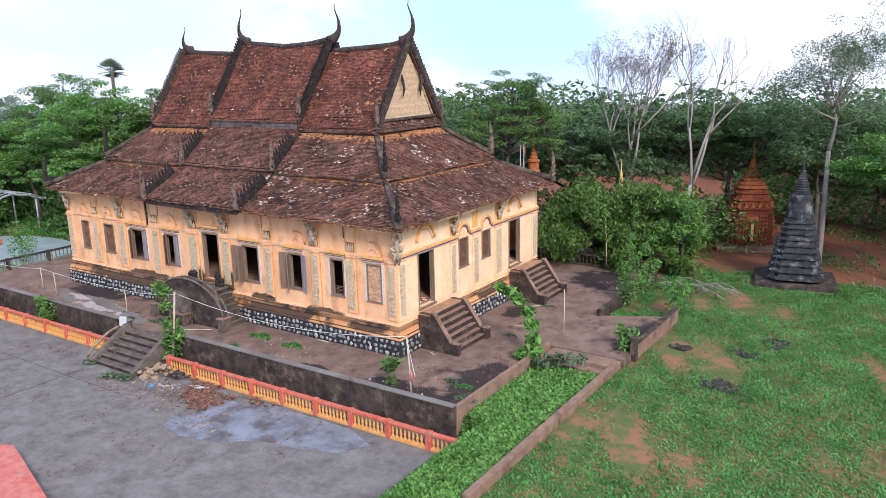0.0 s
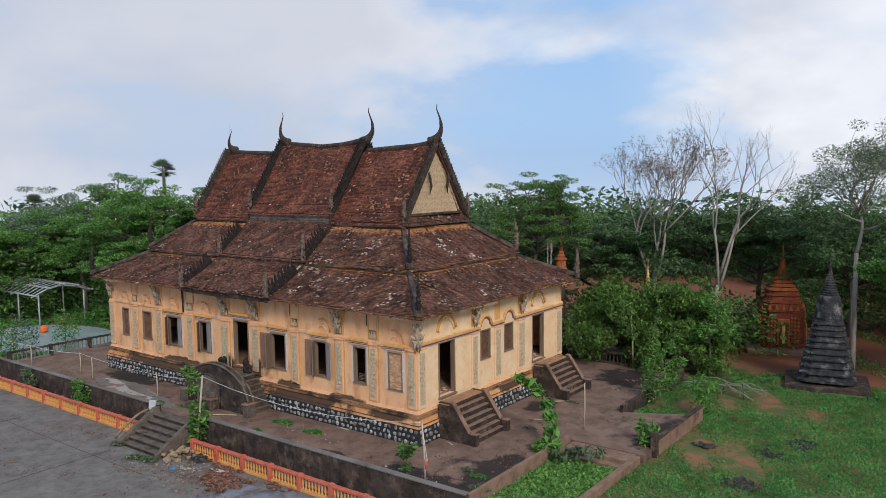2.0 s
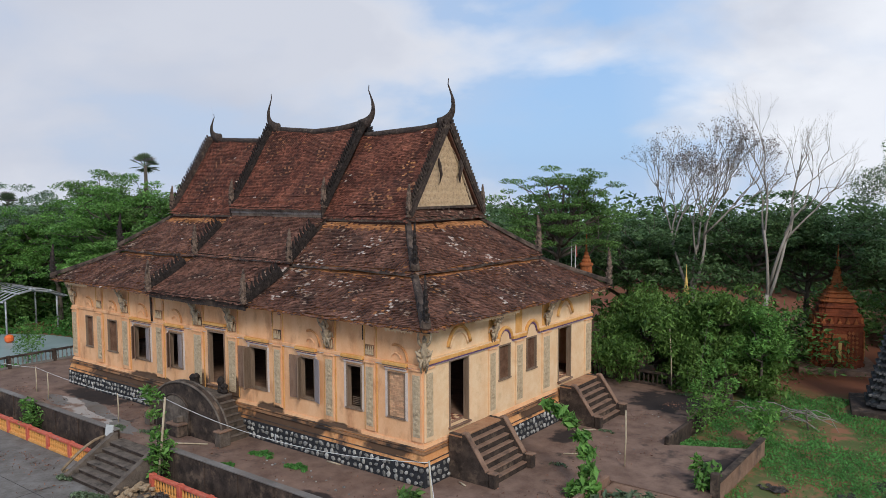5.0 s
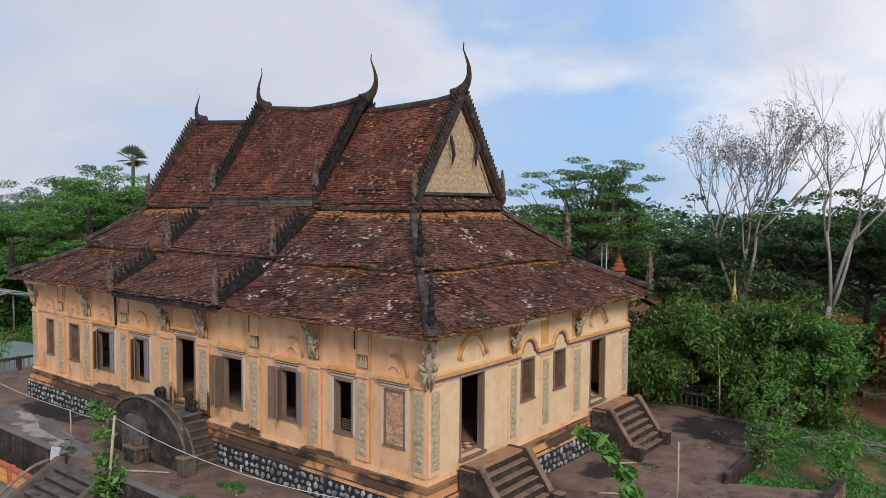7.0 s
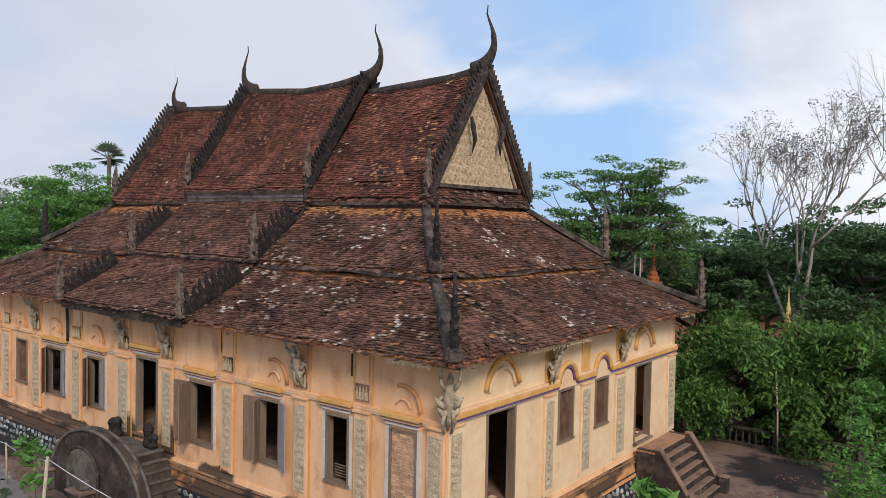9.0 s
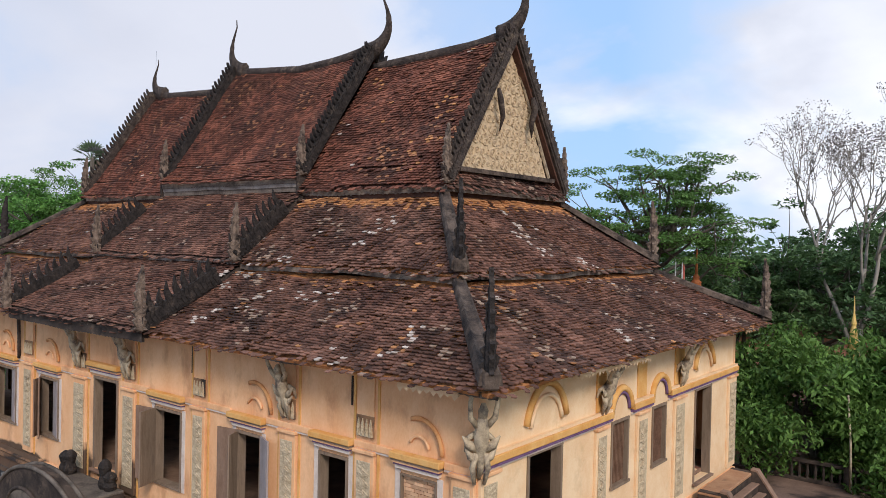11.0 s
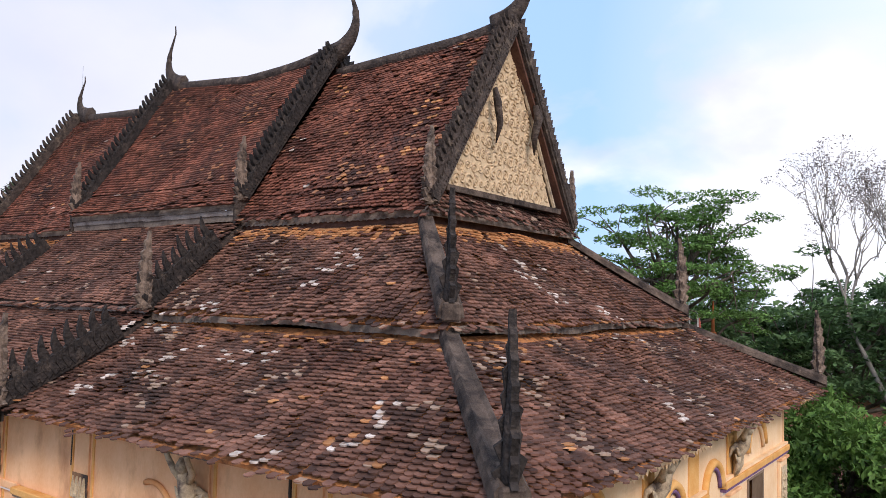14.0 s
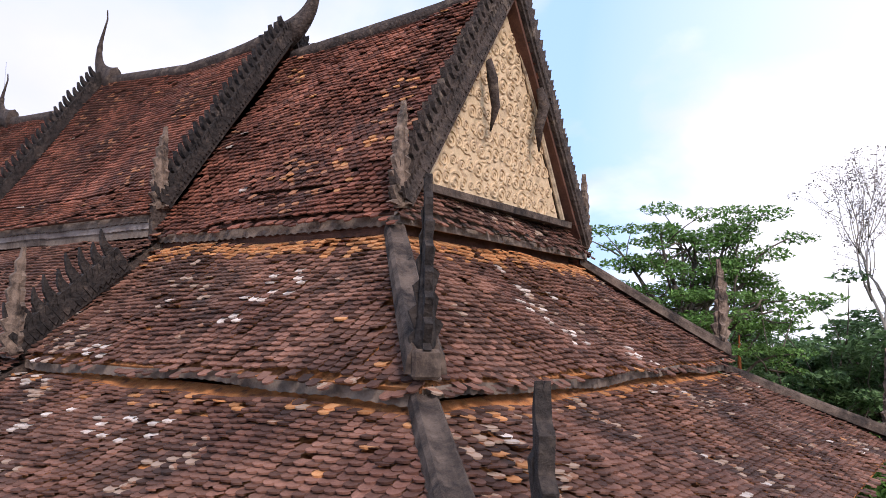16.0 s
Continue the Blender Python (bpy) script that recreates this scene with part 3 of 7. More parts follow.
def arch(side, u, z, r, material, thick=0.055, rise=1.0, a0=0.0, a1=math.pi):
    pts = [side.at(u + r * math.cos(a), -0.03, z + r * rise * math.sin(a)) for a in np.linspace(a0, a1, 13)]
    tube("arch_moulding", pts, [thick] * len(pts), material, temple, sides=6)


def shelf(side, u0, u1, z, deep=0.18):
    """The small cornice above an opening: ochre slab, brown and violet lines, lilac under-band."""
    m = side.m()
    s = box("window_cornice", u0, u1, -deep, 0, z + 0.13, z + 0.25, M_OCHRE, temple, "yellow ochre window cornice", m=m, bevel=0.015)
    box("cornice_line", u0 + 0.02, u1 - 0.02, -deep + 0.03, 0, z + 0.095, z + 0.128, M_WOOD, s, m=m)
    box("cornice_line", u0 + 0.04, u1 - 0.04, -deep + 0.05, 0, z + 0.055, z + 0.093, M_CREAM, s, m=m)
    box("cornice_line", u0 + 0.06, u1 - 0.06, -deep + 0.07, 0, z + 0.02, z + 0.053, M_PURPLE, s, m=m)
    box("cornice_underside", u0 + 0.08, u1 - 0.08, -deep + 0.10, 0, z - 0.05, z + 0.018, M_LILAC, s, m=m)


for k, (a, b) in enumerate(LONG_PIL):
    pilaster(LONG, a, b, True, 4.12)
    if k not in (0, len(LONG_PIL) - 1):
        crown(LONG, a + 0.04, b - 0.04, 4.44)
for a, b in LONG_PIL[1:-1]:
    for u in (a - 0.09, b + 0.03):
        box("edge_strip", u, u + 0.055, -0.02, 0.0, 1.52, 5.55, M_OCHRE, temple, m=LONG.m())
for a, b in END_PIL:
    pilaster(END, a, b, True, 4.18)
for side, pils in ((BACK, LONG_PIL), (FAR, END_PIL)):
    for a, b in pils:
        box("pilaster", a, b, -0.07, 0.0, 1.55, 4.0, M_CREAM, temple, m=side.m())

for u0, u1, z0, z1, kind in LONG_OPEN:
    if kind != "barred":
        shelf(LONG, u0 - 0.16, u1 + 0.16, z1 + 0.14 if kind != "door" else 4.42)
# pale bands round the windows of the long side
for u0, u1, z0, z1, kind in LONG_OPEN:
    if kind in ("bricked", "plain", "shutters", "shutter", "leaf"):
        for a, b in ((u0 - 0.13, u0 - 0.003), (u1 + 0.003, u1 + 0.13)):
            box("window_band", a, b, -0.018, 0.0, z0 - 0.02, z1 + 0.055, M_LILAC, temple, m=LONG.m(), bevel=0.005)
# string course along the long side, broken at the window cornices
u = 0.0
for u0, u1, z0, z1, kind in LONG_OPEN:
    if kind == "barred":
        continue
    if u0 - 0.17 - u > 0.1:
        s = box("string_course", u, u0 - 0.17, -0.06, 0, 4.20, 4.33, M_CREAM, temple, m=LONG.m(), bevel=0.012)
        box("cornice_line", u, u0 - 0.17, -0.045, 0, 4.165, 4.198, M_LILAC, s, m=LONG.m())
    u = u1 + 0.17
box("string_course", u, L, -0.06, 0, 4.20, 4.33, M_CREAM, temple, m=LONG.m(), bevel=0.012)
for u, r in ((1.24, 0.52), (5.76, 0.54), (14.98, 0.52), (17.84, 0.52), (20.56, 0.46), (22.86, 0.46)):
    arch(LONG, u, 4.40, r, M_ORANGE, 0.045, 1.1, math.pi - 1.9, math.pi)
    arch(LONG, u, 4.40, r * 0.45, M_CREAM, 0.03, 1.1, 0.5, 2.9)
# end facade: string course with a purple line, arches over doors and windows
for u0, u1 in ((0.0, 4.80), (5.87, 6.95), (8.00, W)):
    s = box("string_course", u0, u1, -0.13, 0, 4.36, 4.49, M_OCHRE, temple, m=END.m(), bevel=0.012)
    box("string_course_top", u0, u1, -0.09, 0, 4.492, 4.55, M_PALE, s, m=END.m())
    box("cornice_line", u0, u1, -0.10, 0, 4.30, 4.358, M_PURPLE, s, m=END.m())
    box("cornice_underside", u0, u1, -0.05, 0, 4.245, 4.298, M_LILAC, s, m=END.m())
for u in (5.335, 7.475):
    arch(END, u, 4.42, 0.50, M_OCHRE, 0.08)
    arch(END, u, 4.42, 0.40, M_PURPLE, 0.04)
for u in (2.15, 10.47):
    arch(END, u, 4.55, 0.74, M_OCHRE, 0.07, 1.25, 0.25, math.pi - 0.25)
    arch(END, u, 4.55, 0.58, M_PALE, 0.045, 1.2, 0.25, math.pi - 0.25)
for side in (LONG, END, BACK, FAR):
    box("eave_moulding", 0, side.length, -0.06, 0, 5.56, 5.68, M_PALE, temple, m=side.m())
# dark gaps where strips of the frieze have fallen, and one downpipe
for u, z0, z1 in ((2.88, 4.95, 5.5), (5.02, 4.7, 5.1), (8.02, 4.9, 5.52), (13.6, 5.0, 5.5), (15.9, 4.8, 5.3)):
    box("frieze_gap", u, u + 0.035, -0.024, 0.0, z0, z1, M_DARKST, temple, m=LONG.m())
tube("downpipe", [LONG.at(16.8, -0.09, 4.25), LONG.at(16.82, -0.09, 4.9), LONG.at(16.8, -0.12, 5.6)], [0.05, 0.05, 0.06], M_DARKST, temple, "rusty black downpipe under the eave")
# thin vertical joints of the frieze
for side, pils in ((LONG, LONG_PIL), (END, END_PIL)):
    for a, b in pils[1:-1]:
        box("frieze_strip", a + 0.04, b - 0.04, -0.035, 0, 4.56, 5.555, M_CREAM if side is LONG else M_OCHRE, temple, m=side.m(), bevel=0.006)


# ---- windows and doors ----
def boards(parent, side_m, w, z0, z1, material, label, hinge_u, swing, panels=2):
    """A framed shutter leaf hinged at hinge_u, opened by swing degrees; its panels are parts."""
    m = side_m @ Matrix.Translation((hinge_u, -0.03, 0)) @ Matrix.Rotation(radians(swing), 4, "Z")
    leaf = box("shutter", 0.0, w, -0.018, 0.018, z0, z1, material, parent, label, m=m, bevel=0.004)
    h = (z1 - z0) / panels
    for k in range(panels):
        box("shutter_panel", 0.05, w - 0.05, -0.026, -0.019, z0 + k * h + 0.06, z0 + (k + 1) * h - 0.05, material, leaf, m=m, bevel=0.003)
        box("shutter_panel", 0.05, w - 0.05, 0.019, 0.026, z0 + k * h + 0.06, z0 + (k + 1) * h - 0.05, material, leaf, m=m, bevel=0.003)
    return leaf


def frame_of(name, side, u0, u1, z0, z1, material, label, f=0.06, sill=True):
    m = side.m()
    bm = bmesh.new()
    add_box(bm, u0, u0 + f, -0.03, THICK, z0 + f * sill, z1 - f, m)
    add_box(bm, u1 - f, u1, -0.03, THICK, z0 + f * sill, z1 - f, m)
    add_box(bm, u0, u1, -0.035, THICK, z1 - f, z1, m)
    if sill:
        add_box(bm, u0 - 0.03, u1 + 0.03, -0.06, THICK, z0, z0 + f, m)
    return part(name, bm, material, temple, label)


for side, openings in ((LONG, LONG_OPEN), (END, END_OPEN), (FAR, END_OPEN)):
    m = side.m()
    for u0, u1, z0, z1, kind in openings:
        w = u1 - u0
        if kind == "bricked":
            box("panel_frame", u0, u1, 0.10, 0.3, z0, z1, M_PALE, temple, m=m)
            fr = frame_of("window", side, u0, u1, z0, z1, M_WOOD, "window walled up with bare salmon bricks", 0.035)
            bh, bw = 0.065, 0.2
            me = None
            rows = int((z1 - z0 - 0.08) / bh)
            for r in range(rows):
                off = 0.5 * (r % 2)
                k = -off
                while k * bw < w - 0.08:
                    a, b = max(k * bw, 0.0), min((k + 1) * bw, w - 0.08)
                    if b - a > 0.04:
                        o = box("brick", u0 + 0.04 + a + 0.004, u0 + 0.04 + b - 0.004, 0.03 + random.uniform(-0.008, 0.008), 0.1,
                                z0 + 0.05 + r * bh, z0 + 0.05 + (r + 1) * bh - 0.008, M_BRICK, fr, m=m)
                    k += 1
        elif kind in ("plain", "shutters", "shutter", "leaf"):
            fr = frame_of("window", side, u0, u1, z0, z1, M_WOOD, "open window in a grey timber frame")
            if kind == "plain":
                for k in range(5):
                    box("tread_bar", u0 + 0.08, u1 - 0.08, 0.25, 0.27, z0 + 0.1 + 0.07 * k, z0 + 0.12 + 0.07 * k, M_WOOD, fr, m=m)
            elif kind == "shutters":
                boards(fr, m, 0.48, z0, z1, M_SHUTL, "lilac grey panelled shutter", u0, 180 + 22)
                boards(fr, m, 0.52, z0, z1, M_SHUT, "faded brown panelled shutter", u1, -10)
                boards(fr, m, 0.40, z0 + 0.03, z1 - 0.03, M_WOOD, "", u1 - 0.05, 180 + 62)
            elif kind == "shutter":
                boards(fr, m, 0.66, z0 - 0.02, z1 - 0.06, M_SHUT, "faded brown panelled shutter", u1, -8)
                boards(fr, m, 0.55, z0 + 0.03, z1 - 0.03, M_WOOD, "", u1 - 0.05, 180 + 70)
            else:
                boards(fr, m, 0.50, z0 + 0.03, z1 - 0.03, M_SHUTL, "lilac grey panelled shutter", u0 + 0.06, 14)
                boards(fr, m, 0.42, z0 + 0.03, z1 - 0.03, M_SHUT, "faded brown panelled shutter", u1 - 0.06, 180 + 50)
                boards(fr, m, 0.56, z0, z1, M_SHUT, "faded brown panelled shutter", u1 - 0.02, 180 + 28)
        elif kind == "barred":
            fr = frame_of("window", side, u0, u1, z0, z1, M_WOOD, "narrow window closed by upright timber bars")
            n = max(4, int(w / 0.075))
            for k in range(n):
                a = u0 + 0.07 + (w - 0.14) * (k + 0.5) / n
                box("window_bar", a - 0.013, a + 0.013, 0.06, 0.095, z0 + 0.06, z1 - 0.06, M_BAR, fr, m=m)
        elif kind == "door":
            fr = frame_of("door", side, u0, u1, z0, z1, M_WOOD, "open doorway with a timber frame and leaf turned inwards", 0.07, False)
            leafm = m @ Matrix.Translation((u0 + 0.07, THICK + 0.02, 0)) @ Matrix.Rotation(radians(84), 4, "Z")
            lw = w / 2 - 0.02 if side is LONG else 0.30
            leaf = box("door_leaf", 0, lw, -0.02, 0.02, z0 + 0.03, z1 - 0.09, M_SHUT, fr, m=leafm, bevel=0.004)
            for k in range(3):
                box("door_panel", 0.06, lw - 0.06, -0.03, 0.03, z0 + 0.12 + k * 0.7, z0 + 0.72 + k * 0.7, M_SHUT, leaf, m=leafm, bevel=0.004)
            box("threshold", u0 - 0.05, u1 + 0.05, -0.12, 0.0, z0 - 0.07, z0 - 0.005, M_STEP, fr, m=m, bevel=0.01)


# worn pattern tiles on the floor inside the end doors
tile_floor = bpy.data.objects["floor_slab"]
pair = []
for mat_ in (M_PALE, M_TILETOP):
    bm = bmesh.new()
    add_box(bm, -0.097, 0.097, -0.097, 0.097, 0.0, 0.012)
    pair.append(part("floor_tile", bm, mat_, tile_floor))
for o in pair:
    o.location = (-30.0, 0.0, 0.0)
for y0 in (1.62, 9.94):
    for i in range(8):
        for j in range(6):
            first = pair[(i + j) % 2]
            o = first if first.location.x < -29 else new("floor_tile", first.data)
            o.parent = tile_floor
            o.location = (-THICK - 0.12 - 0.2 * i, y0 + 0.2 * j, Z_SILL + 0.002)


# ---- roofs ----
def offset_ring(o, z):
    """Corners of the rectangle o inside the walls, at height z: near, end-far, far-far, far-near."""
    return [Vector((-o, o, z)), Vector((-o, W - o, z)), Vector((-L + o, W - o, z)), Vector((-L + o, o, z))]


TW, TH = 0.140, 0.086
covers = {'low': ([], []), 'top': ([], []), 'pale': ([], []), 'orange': ([], [])}
# places where lime has whitened the scales, and where bare orange clay shows: x, y, z, reach
WHITENED = [(-4.90, 2.73, 8.17, 0.34), (-5.03, 2.59, 8.05, 0.25), (-4.88, 3.12, 8.49, 0.25), (-8.76, 2.59, 8.05, 0.25), (-7.15, 1.94, 7.52, 0.20), 
            (-2.82, 5.57, 8.25, 0.34), (-3.14, 6.57, 8.51, 0.20), (-3.38, 5.88, 8.71, 0.18), (-2.40, 5.80, 7.90, 0.28), (-1.97, 7.17, 7.54, 0.30), 
            (-1.80, 7.68, 7.40, 0.25), (-5.46, 1.25, 6.83, 0.25), (-6.73, 1.05, 6.73, 0.25), (-4.82, 1.32, 6.87, 0.25), (-1.83, -0.03, 6.15, 0.30), 
            (-1.60, 0.27, 6.31, 0.25), (-5.04, 0.76, 6.57, 0.20), (-8.63, 1.33, 6.87, 0.30), (-8.01, 1.59, 7.01, 0.25), (-2.81, -0.59, 5.85, 0.40), 
            (-7.68, 0.04, 6.19, 0.30), (0.21, 4.90, 6.05, 0.25), (-0.39, 5.49, 6.37, 0.20), (-1.00, 9.70, 6.70, 0.22)]
BARE = [(-4.84, 4.45, 10.05, 0.35), (-4.82, 5.47, 11.48, 0.25), (-8.26, 6.19, 12.47, 0.30), (-5.57, 4.56, 10.21, 0.30), (-6.94, 5.29, 11.23, 0.20), 
            (-5.14, 5.25, 11.17, 0.30), (-2.46, 1.88, 7.17, 0.30), (-2.16, 0.75, 6.56, 0.30), (-1.80, -0.04, 6.14, 0.30), (-3.84, -0.27, 6.02, 0.25)]
tile_v, tile_f = covers['low']
near_tiles = []
rng = np.random.RandomState(7)
SHAPE = [(-0.48, 0.55), (0.48, 0.55), (0.48, -0.26), (0.41, -0.50), (0.23, -0.70), (0.0, -0.78), (-0.23, -0.70), (-0.41, -0.50), (-0.48, -0.26)]


def tile_at(p, right, down, nrm, w, h, mess, bare=0.0):
    """One fish-scale tile: a rounded plate whose foot lies on the row below."""
    tilt = 0.34 + mess * rng.normal(0, 0.08) + (0.35 * rng.rand() if rng.rand() < 0.07 * mess else 0)
    turn = rng.normal(0, 0.035 * mess) * (7 if rng.rand() < 0.05 * mess else 1)
    lift = 0.012 + mess * 0.006 * rng.rand()
    # slipped and jumbled scales in patches
    loose = max(0.0, math.sin(1.7 * p.x + 0.6) * math.sin(1.3 * p.y + 2.1 * p.z)) ** 2
    slipped = rng.rand() < 0.22 * loose * mess
    if slipped:
        turn, tilt, lift = rng.normal(0, 0.55), tilt + 0.25 * rng.rand(), lift + 0.015
    c, s = math.cos(turn), math.sin(turn)
    tv, tf = tile_v, tile_f
    for key, spots in (("pale", WHITENED), ("orange", BARE)):
        for x, y, z, r in spots:
            if abs(p.x - x) < r * 1.3 and abs(p.y - y) < r * 1.3 and rng.rand() < (0.30 if key == 'pale' else 0.12) * math.exp(-((p.x - x) ** 2 + (p.y - y) ** 2) / r / r):
                tv, tf = covers[key]
    if rng.rand() < bare or (slipped and rng.rand() < 0.12):
        tv, tf = covers["orange"]
    elif slipped and rng.rand() < 0.09:
        tv, tf = covers["pale"]
    if tv is tile_v and tile_v is covers['low'][0] and len(near_tiles) < 300 and p.x > -2.4 and p.y < 2.2 and p.z < 7.2:
        near_tiles.append(Matrix((right, -down, nrm)).transposed().to_4x4())
        near_tiles[-1].translation = p + nrm * lift
        near_tiles[-1] = near_tiles[-1] @ Matrix.Rotation(turn, 4, 'Z') @ Matrix.Translation((0, 0, 0.6 * TH * tilt)) @ Matrix.Rotation(-math.atan(tilt), 4, 'X')
        return
    i0 = len(tv)
    top = []
    for a, b in SHAPE:
        a, b = a * w, -b * h * 1.25
        a, b = c * a - s * b, s * a + c * b
        top.append(p + right * a + down * b + nrm * (lift + (b + 0.6 * h) * tilt))
    tv.extend(top)
    tv.extend(q - nrm * 0.022 for q in top[2:])
    n = len(SHAPE)
    tf.append(tuple(i0 + k for k in range(n - 1, -1, -1)))
    for k in range(2, n - 1):
        tf.append((i0 + k, i0 + k + 1, i0 + k + n - 1, i0 + k + n - 2))


def sag(s, q, mess):
    """Gentle waves of an old roof."""
    return 0.035 * mess * math.sin(1.3 * s + 2.1 * q) + 0.02 * mess * math.sin(3.1 * s - 0.7)


def tiles_on(e0, e1, t1, t0, mess=1.0, start=0.0, bare=0.0):
    """Rows of tiles on the slope with eave e0-e1 and head t0-t1 (all Vectors)."""
    along = (e1 - e0).normalized()
    up = (t0 - e0) - along * (t0 - e0).dot(along)
    height = up.length
    up.normalize()
    nrm = along.cross(up)
    if nrm.z < 0:
        nrm = -nrm
    rows = int(height / TH) + 1
    for r in range(rows):
        q = start + r * TH
        if q > height - 0.02:
            break
        f = q / height
        a = e0.lerp(t0, f)
        b = e1.lerp(t1, f)
        n = int((b - a).length / TW)
        if n < 1:
            continue
        step = (b - a) / n
        shift = 0.5 * (r % 2)
        for k in range(n):
            if rng.rand() < 0.006 * mess:
                continue
            s = (k + 0.13 + shift) + rng.normal(0, 0.03 * mess)
            p = a + step * (s + 0.12) + nrm * sag((a + step * s).dot(along), q, mess)
            if r == 0:
                p = p + nrm * rng.normal(0, 0.02 * mess) - up * rng.normal(0.07, 0.045 * mess)
            tile_at(p, along, -up, nrm, TW * (1 + rng.normal(0, 0.02)), TH, mess, bare if q > height - 0.30 - 0.10 * math.sin(1.9 * s + r) else 0.0)


def deck(name, e0, e1, t1, t0, material, thick=0.07, label=""):
    along = (e1 - e0).normalized()
    nrm = along.cross((t0 - e0)).normalized()
    if nrm.z < 0:
        nrm = -nrm
    v = [e0, e1, t1, t0] + [p - nrm * thick for p in (e0, e1, t1, t0)]
    f = [(0, 1, 2, 3), (7, 6, 5, 4), (0, 4, 5, 1), (1, 5, 6, 2), (2, 6, 7, 3), (3, 7, 4, 0)]
    return mesh_part(name, [p - nrm * 0.045 for p in v], f, material, temple, label)


def fringe(name, a, b, inn, drop, thick, wave=0.03, material=None, tooth=0.018):
    """A weathered board under an eave: it sags in waves and ends in a row of small points."""
    d = b - a
    n = int(d.length / 0.07)
    v, f = [], []
    for k in range(n + 1):
        s = d.length * k / n
        z = -0.05 + wave * math.sin(1.1 * s + 0.8) + 0.5 * wave * math.sin(2.9 * s)
        p = a + d * (k / n)
        for off, h in ((0.05, z), (0.05, z - drop - (tooth * (0.4 + 0.6 * abs(math.sin(7.3 * k))) if k % 2 else 0.0)), (0.05 + thick, z), (0.05 + thick, z - drop)):
            v.append(p + inn * off + Vector((0, 0, h)))
        if k:
            i = 4 * (k - 1)
            f += [(i, i + 1, i + 5, i + 4), (i + 2, i + 6, i + 7, i + 3), (i, i + 4, i + 6, i + 2), (i + 1, i + 3, i + 7, i + 5)]
    return mesh_part(name, v, f, material or M_FASCIA, temple)


A0, A1 = offset_ring(-OVER, Z_EAVE), offset_ring(OFF_B + 0.18, Z_B - 0.14)
B0, B1 = offset_ring(OFF_B, Z_B), offset_ring(OFF_C + 0.16, Z_C - 0.22)
for k in range(4):
    j = (k + 1) % 4
    near = k in (0, 3)
    deck("lower_roof", A0[k], A0[j], A1[j], A1[k], M_DECK, label="lowest hipped roof slope of old brown red scale tiles")
    tiles_on(A0[k], A0[j], A1[j].lerp(A0[j], 0.075), A1[k].lerp(A0[k], 0.075), 1.0 if near else 0.6, 0.0, 0.10)
    deck("middle_roof", B0[k], B0[j], B1[j], B1[k], M_DECK, label="middle hipped roof slope of old brown red scale tiles")
    tiles_on(B0[k], B0[j], B1[j].lerp(B0[j], 0.05), B1[k].lerp(B0[k], 0.05), 1.0 if near else 0.6, 0.0, 0.88)
    # fascia under each eave
    for ring_, drop, thick in ((A0, 0.04, 0.03), (B0, 0.075, 0.035)):
        a, b = ring_[k], ring_[j]
        d = (b - a).normalized()
        inn = Vector((-d.y, d.x, 0))
        if (Vector((-L / 2, W / 2, 0)) - a).dot(inn) < 0:
            inn = -inn
        back = inn * (0.14 if ring_ is A0 else -0.05)
        fringe("fascia_board", a + back, b + back, inn, drop + 0.03, thick)
# soffit of the lowest eave
for side in (LONG, END, BACK, FAR):
    ext = OVER - 0.1
    box("soffit", -ext, side.length + ext, -ext, 0.0, Z_EAVE - 0.06, Z_EAVE - 0.035, M_FASCIA, temple, m=side.m())

# raised middle bays of the two lower roofs on the long sides
XA = (-8.75, -15.70)
XB = (-8.75, -15.60)
XT = (-8.85, -15.50)


def bay(name, x0, x1, e, t, rise, sgn):
    """The part of a slope between x0 and x1, lifted by rise, tiled, with a board at its foot. e, t: (y, z) of eave and head."""
    def P(x, yz, up):
        y, z = yz
        return Vector((x, y if sgn > 0 else W - y, z + up))
    a, b, c, d = P(x0, e, rise), P(x1, e, rise), P(x1, t, rise), P(x0, t, rise)
    deck(name, a, b, c, d, M_CREST, rise + 0.05)
    tiles_on(a, b, c, d, 0.6)
    return a, b, c, d


bays = []
for sgn in (1, -1):
    a = bay("raised_lower_bay", XA[0], XA[1], (-OVER - 0.12, Z_EAVE - 0.05), (OFF_B + 0.16, Z_B - 0.14), 0.16, sgn)
    b = bay("raised_middle_bay", XB[0], XB[1], (OFF_B - 0.12, Z_B - 0.1), (OFF_C + 0.1, Z_C - 0.22), 0.16, sgn)
    bays += [(a, sgn), (b, sgn)]
    fringe("bay_foot_board", a[0] + Vector((0, -0.06 * sgn, -0.02)), a[1] + Vector((0, -0.06 * sgn, -0.02)), Vector((0, sgn, 0)), 0.24, 0.06, 0.015, M_DARKST)
    fringe("bay_foot_board", b[0] + Vector((0, -0.06 * sgn, 0.02)), b[1] + Vector((0, -0.06 * sgn, 0.02)), Vector((0, sgn, 0)), 0.09, 0.04, 0.012, M_BOARD)

# top roof: steep gable in three lengths, the middle one raised
YM = W / 2
XG0, XG1 = -OFF_C + 0.05, -L + OFF_C + 0.05
LIFT, LOW = 0.22, -0.26
UP = 0.34
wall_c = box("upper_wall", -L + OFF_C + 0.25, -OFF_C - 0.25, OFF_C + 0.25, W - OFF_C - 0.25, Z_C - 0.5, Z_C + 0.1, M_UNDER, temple)


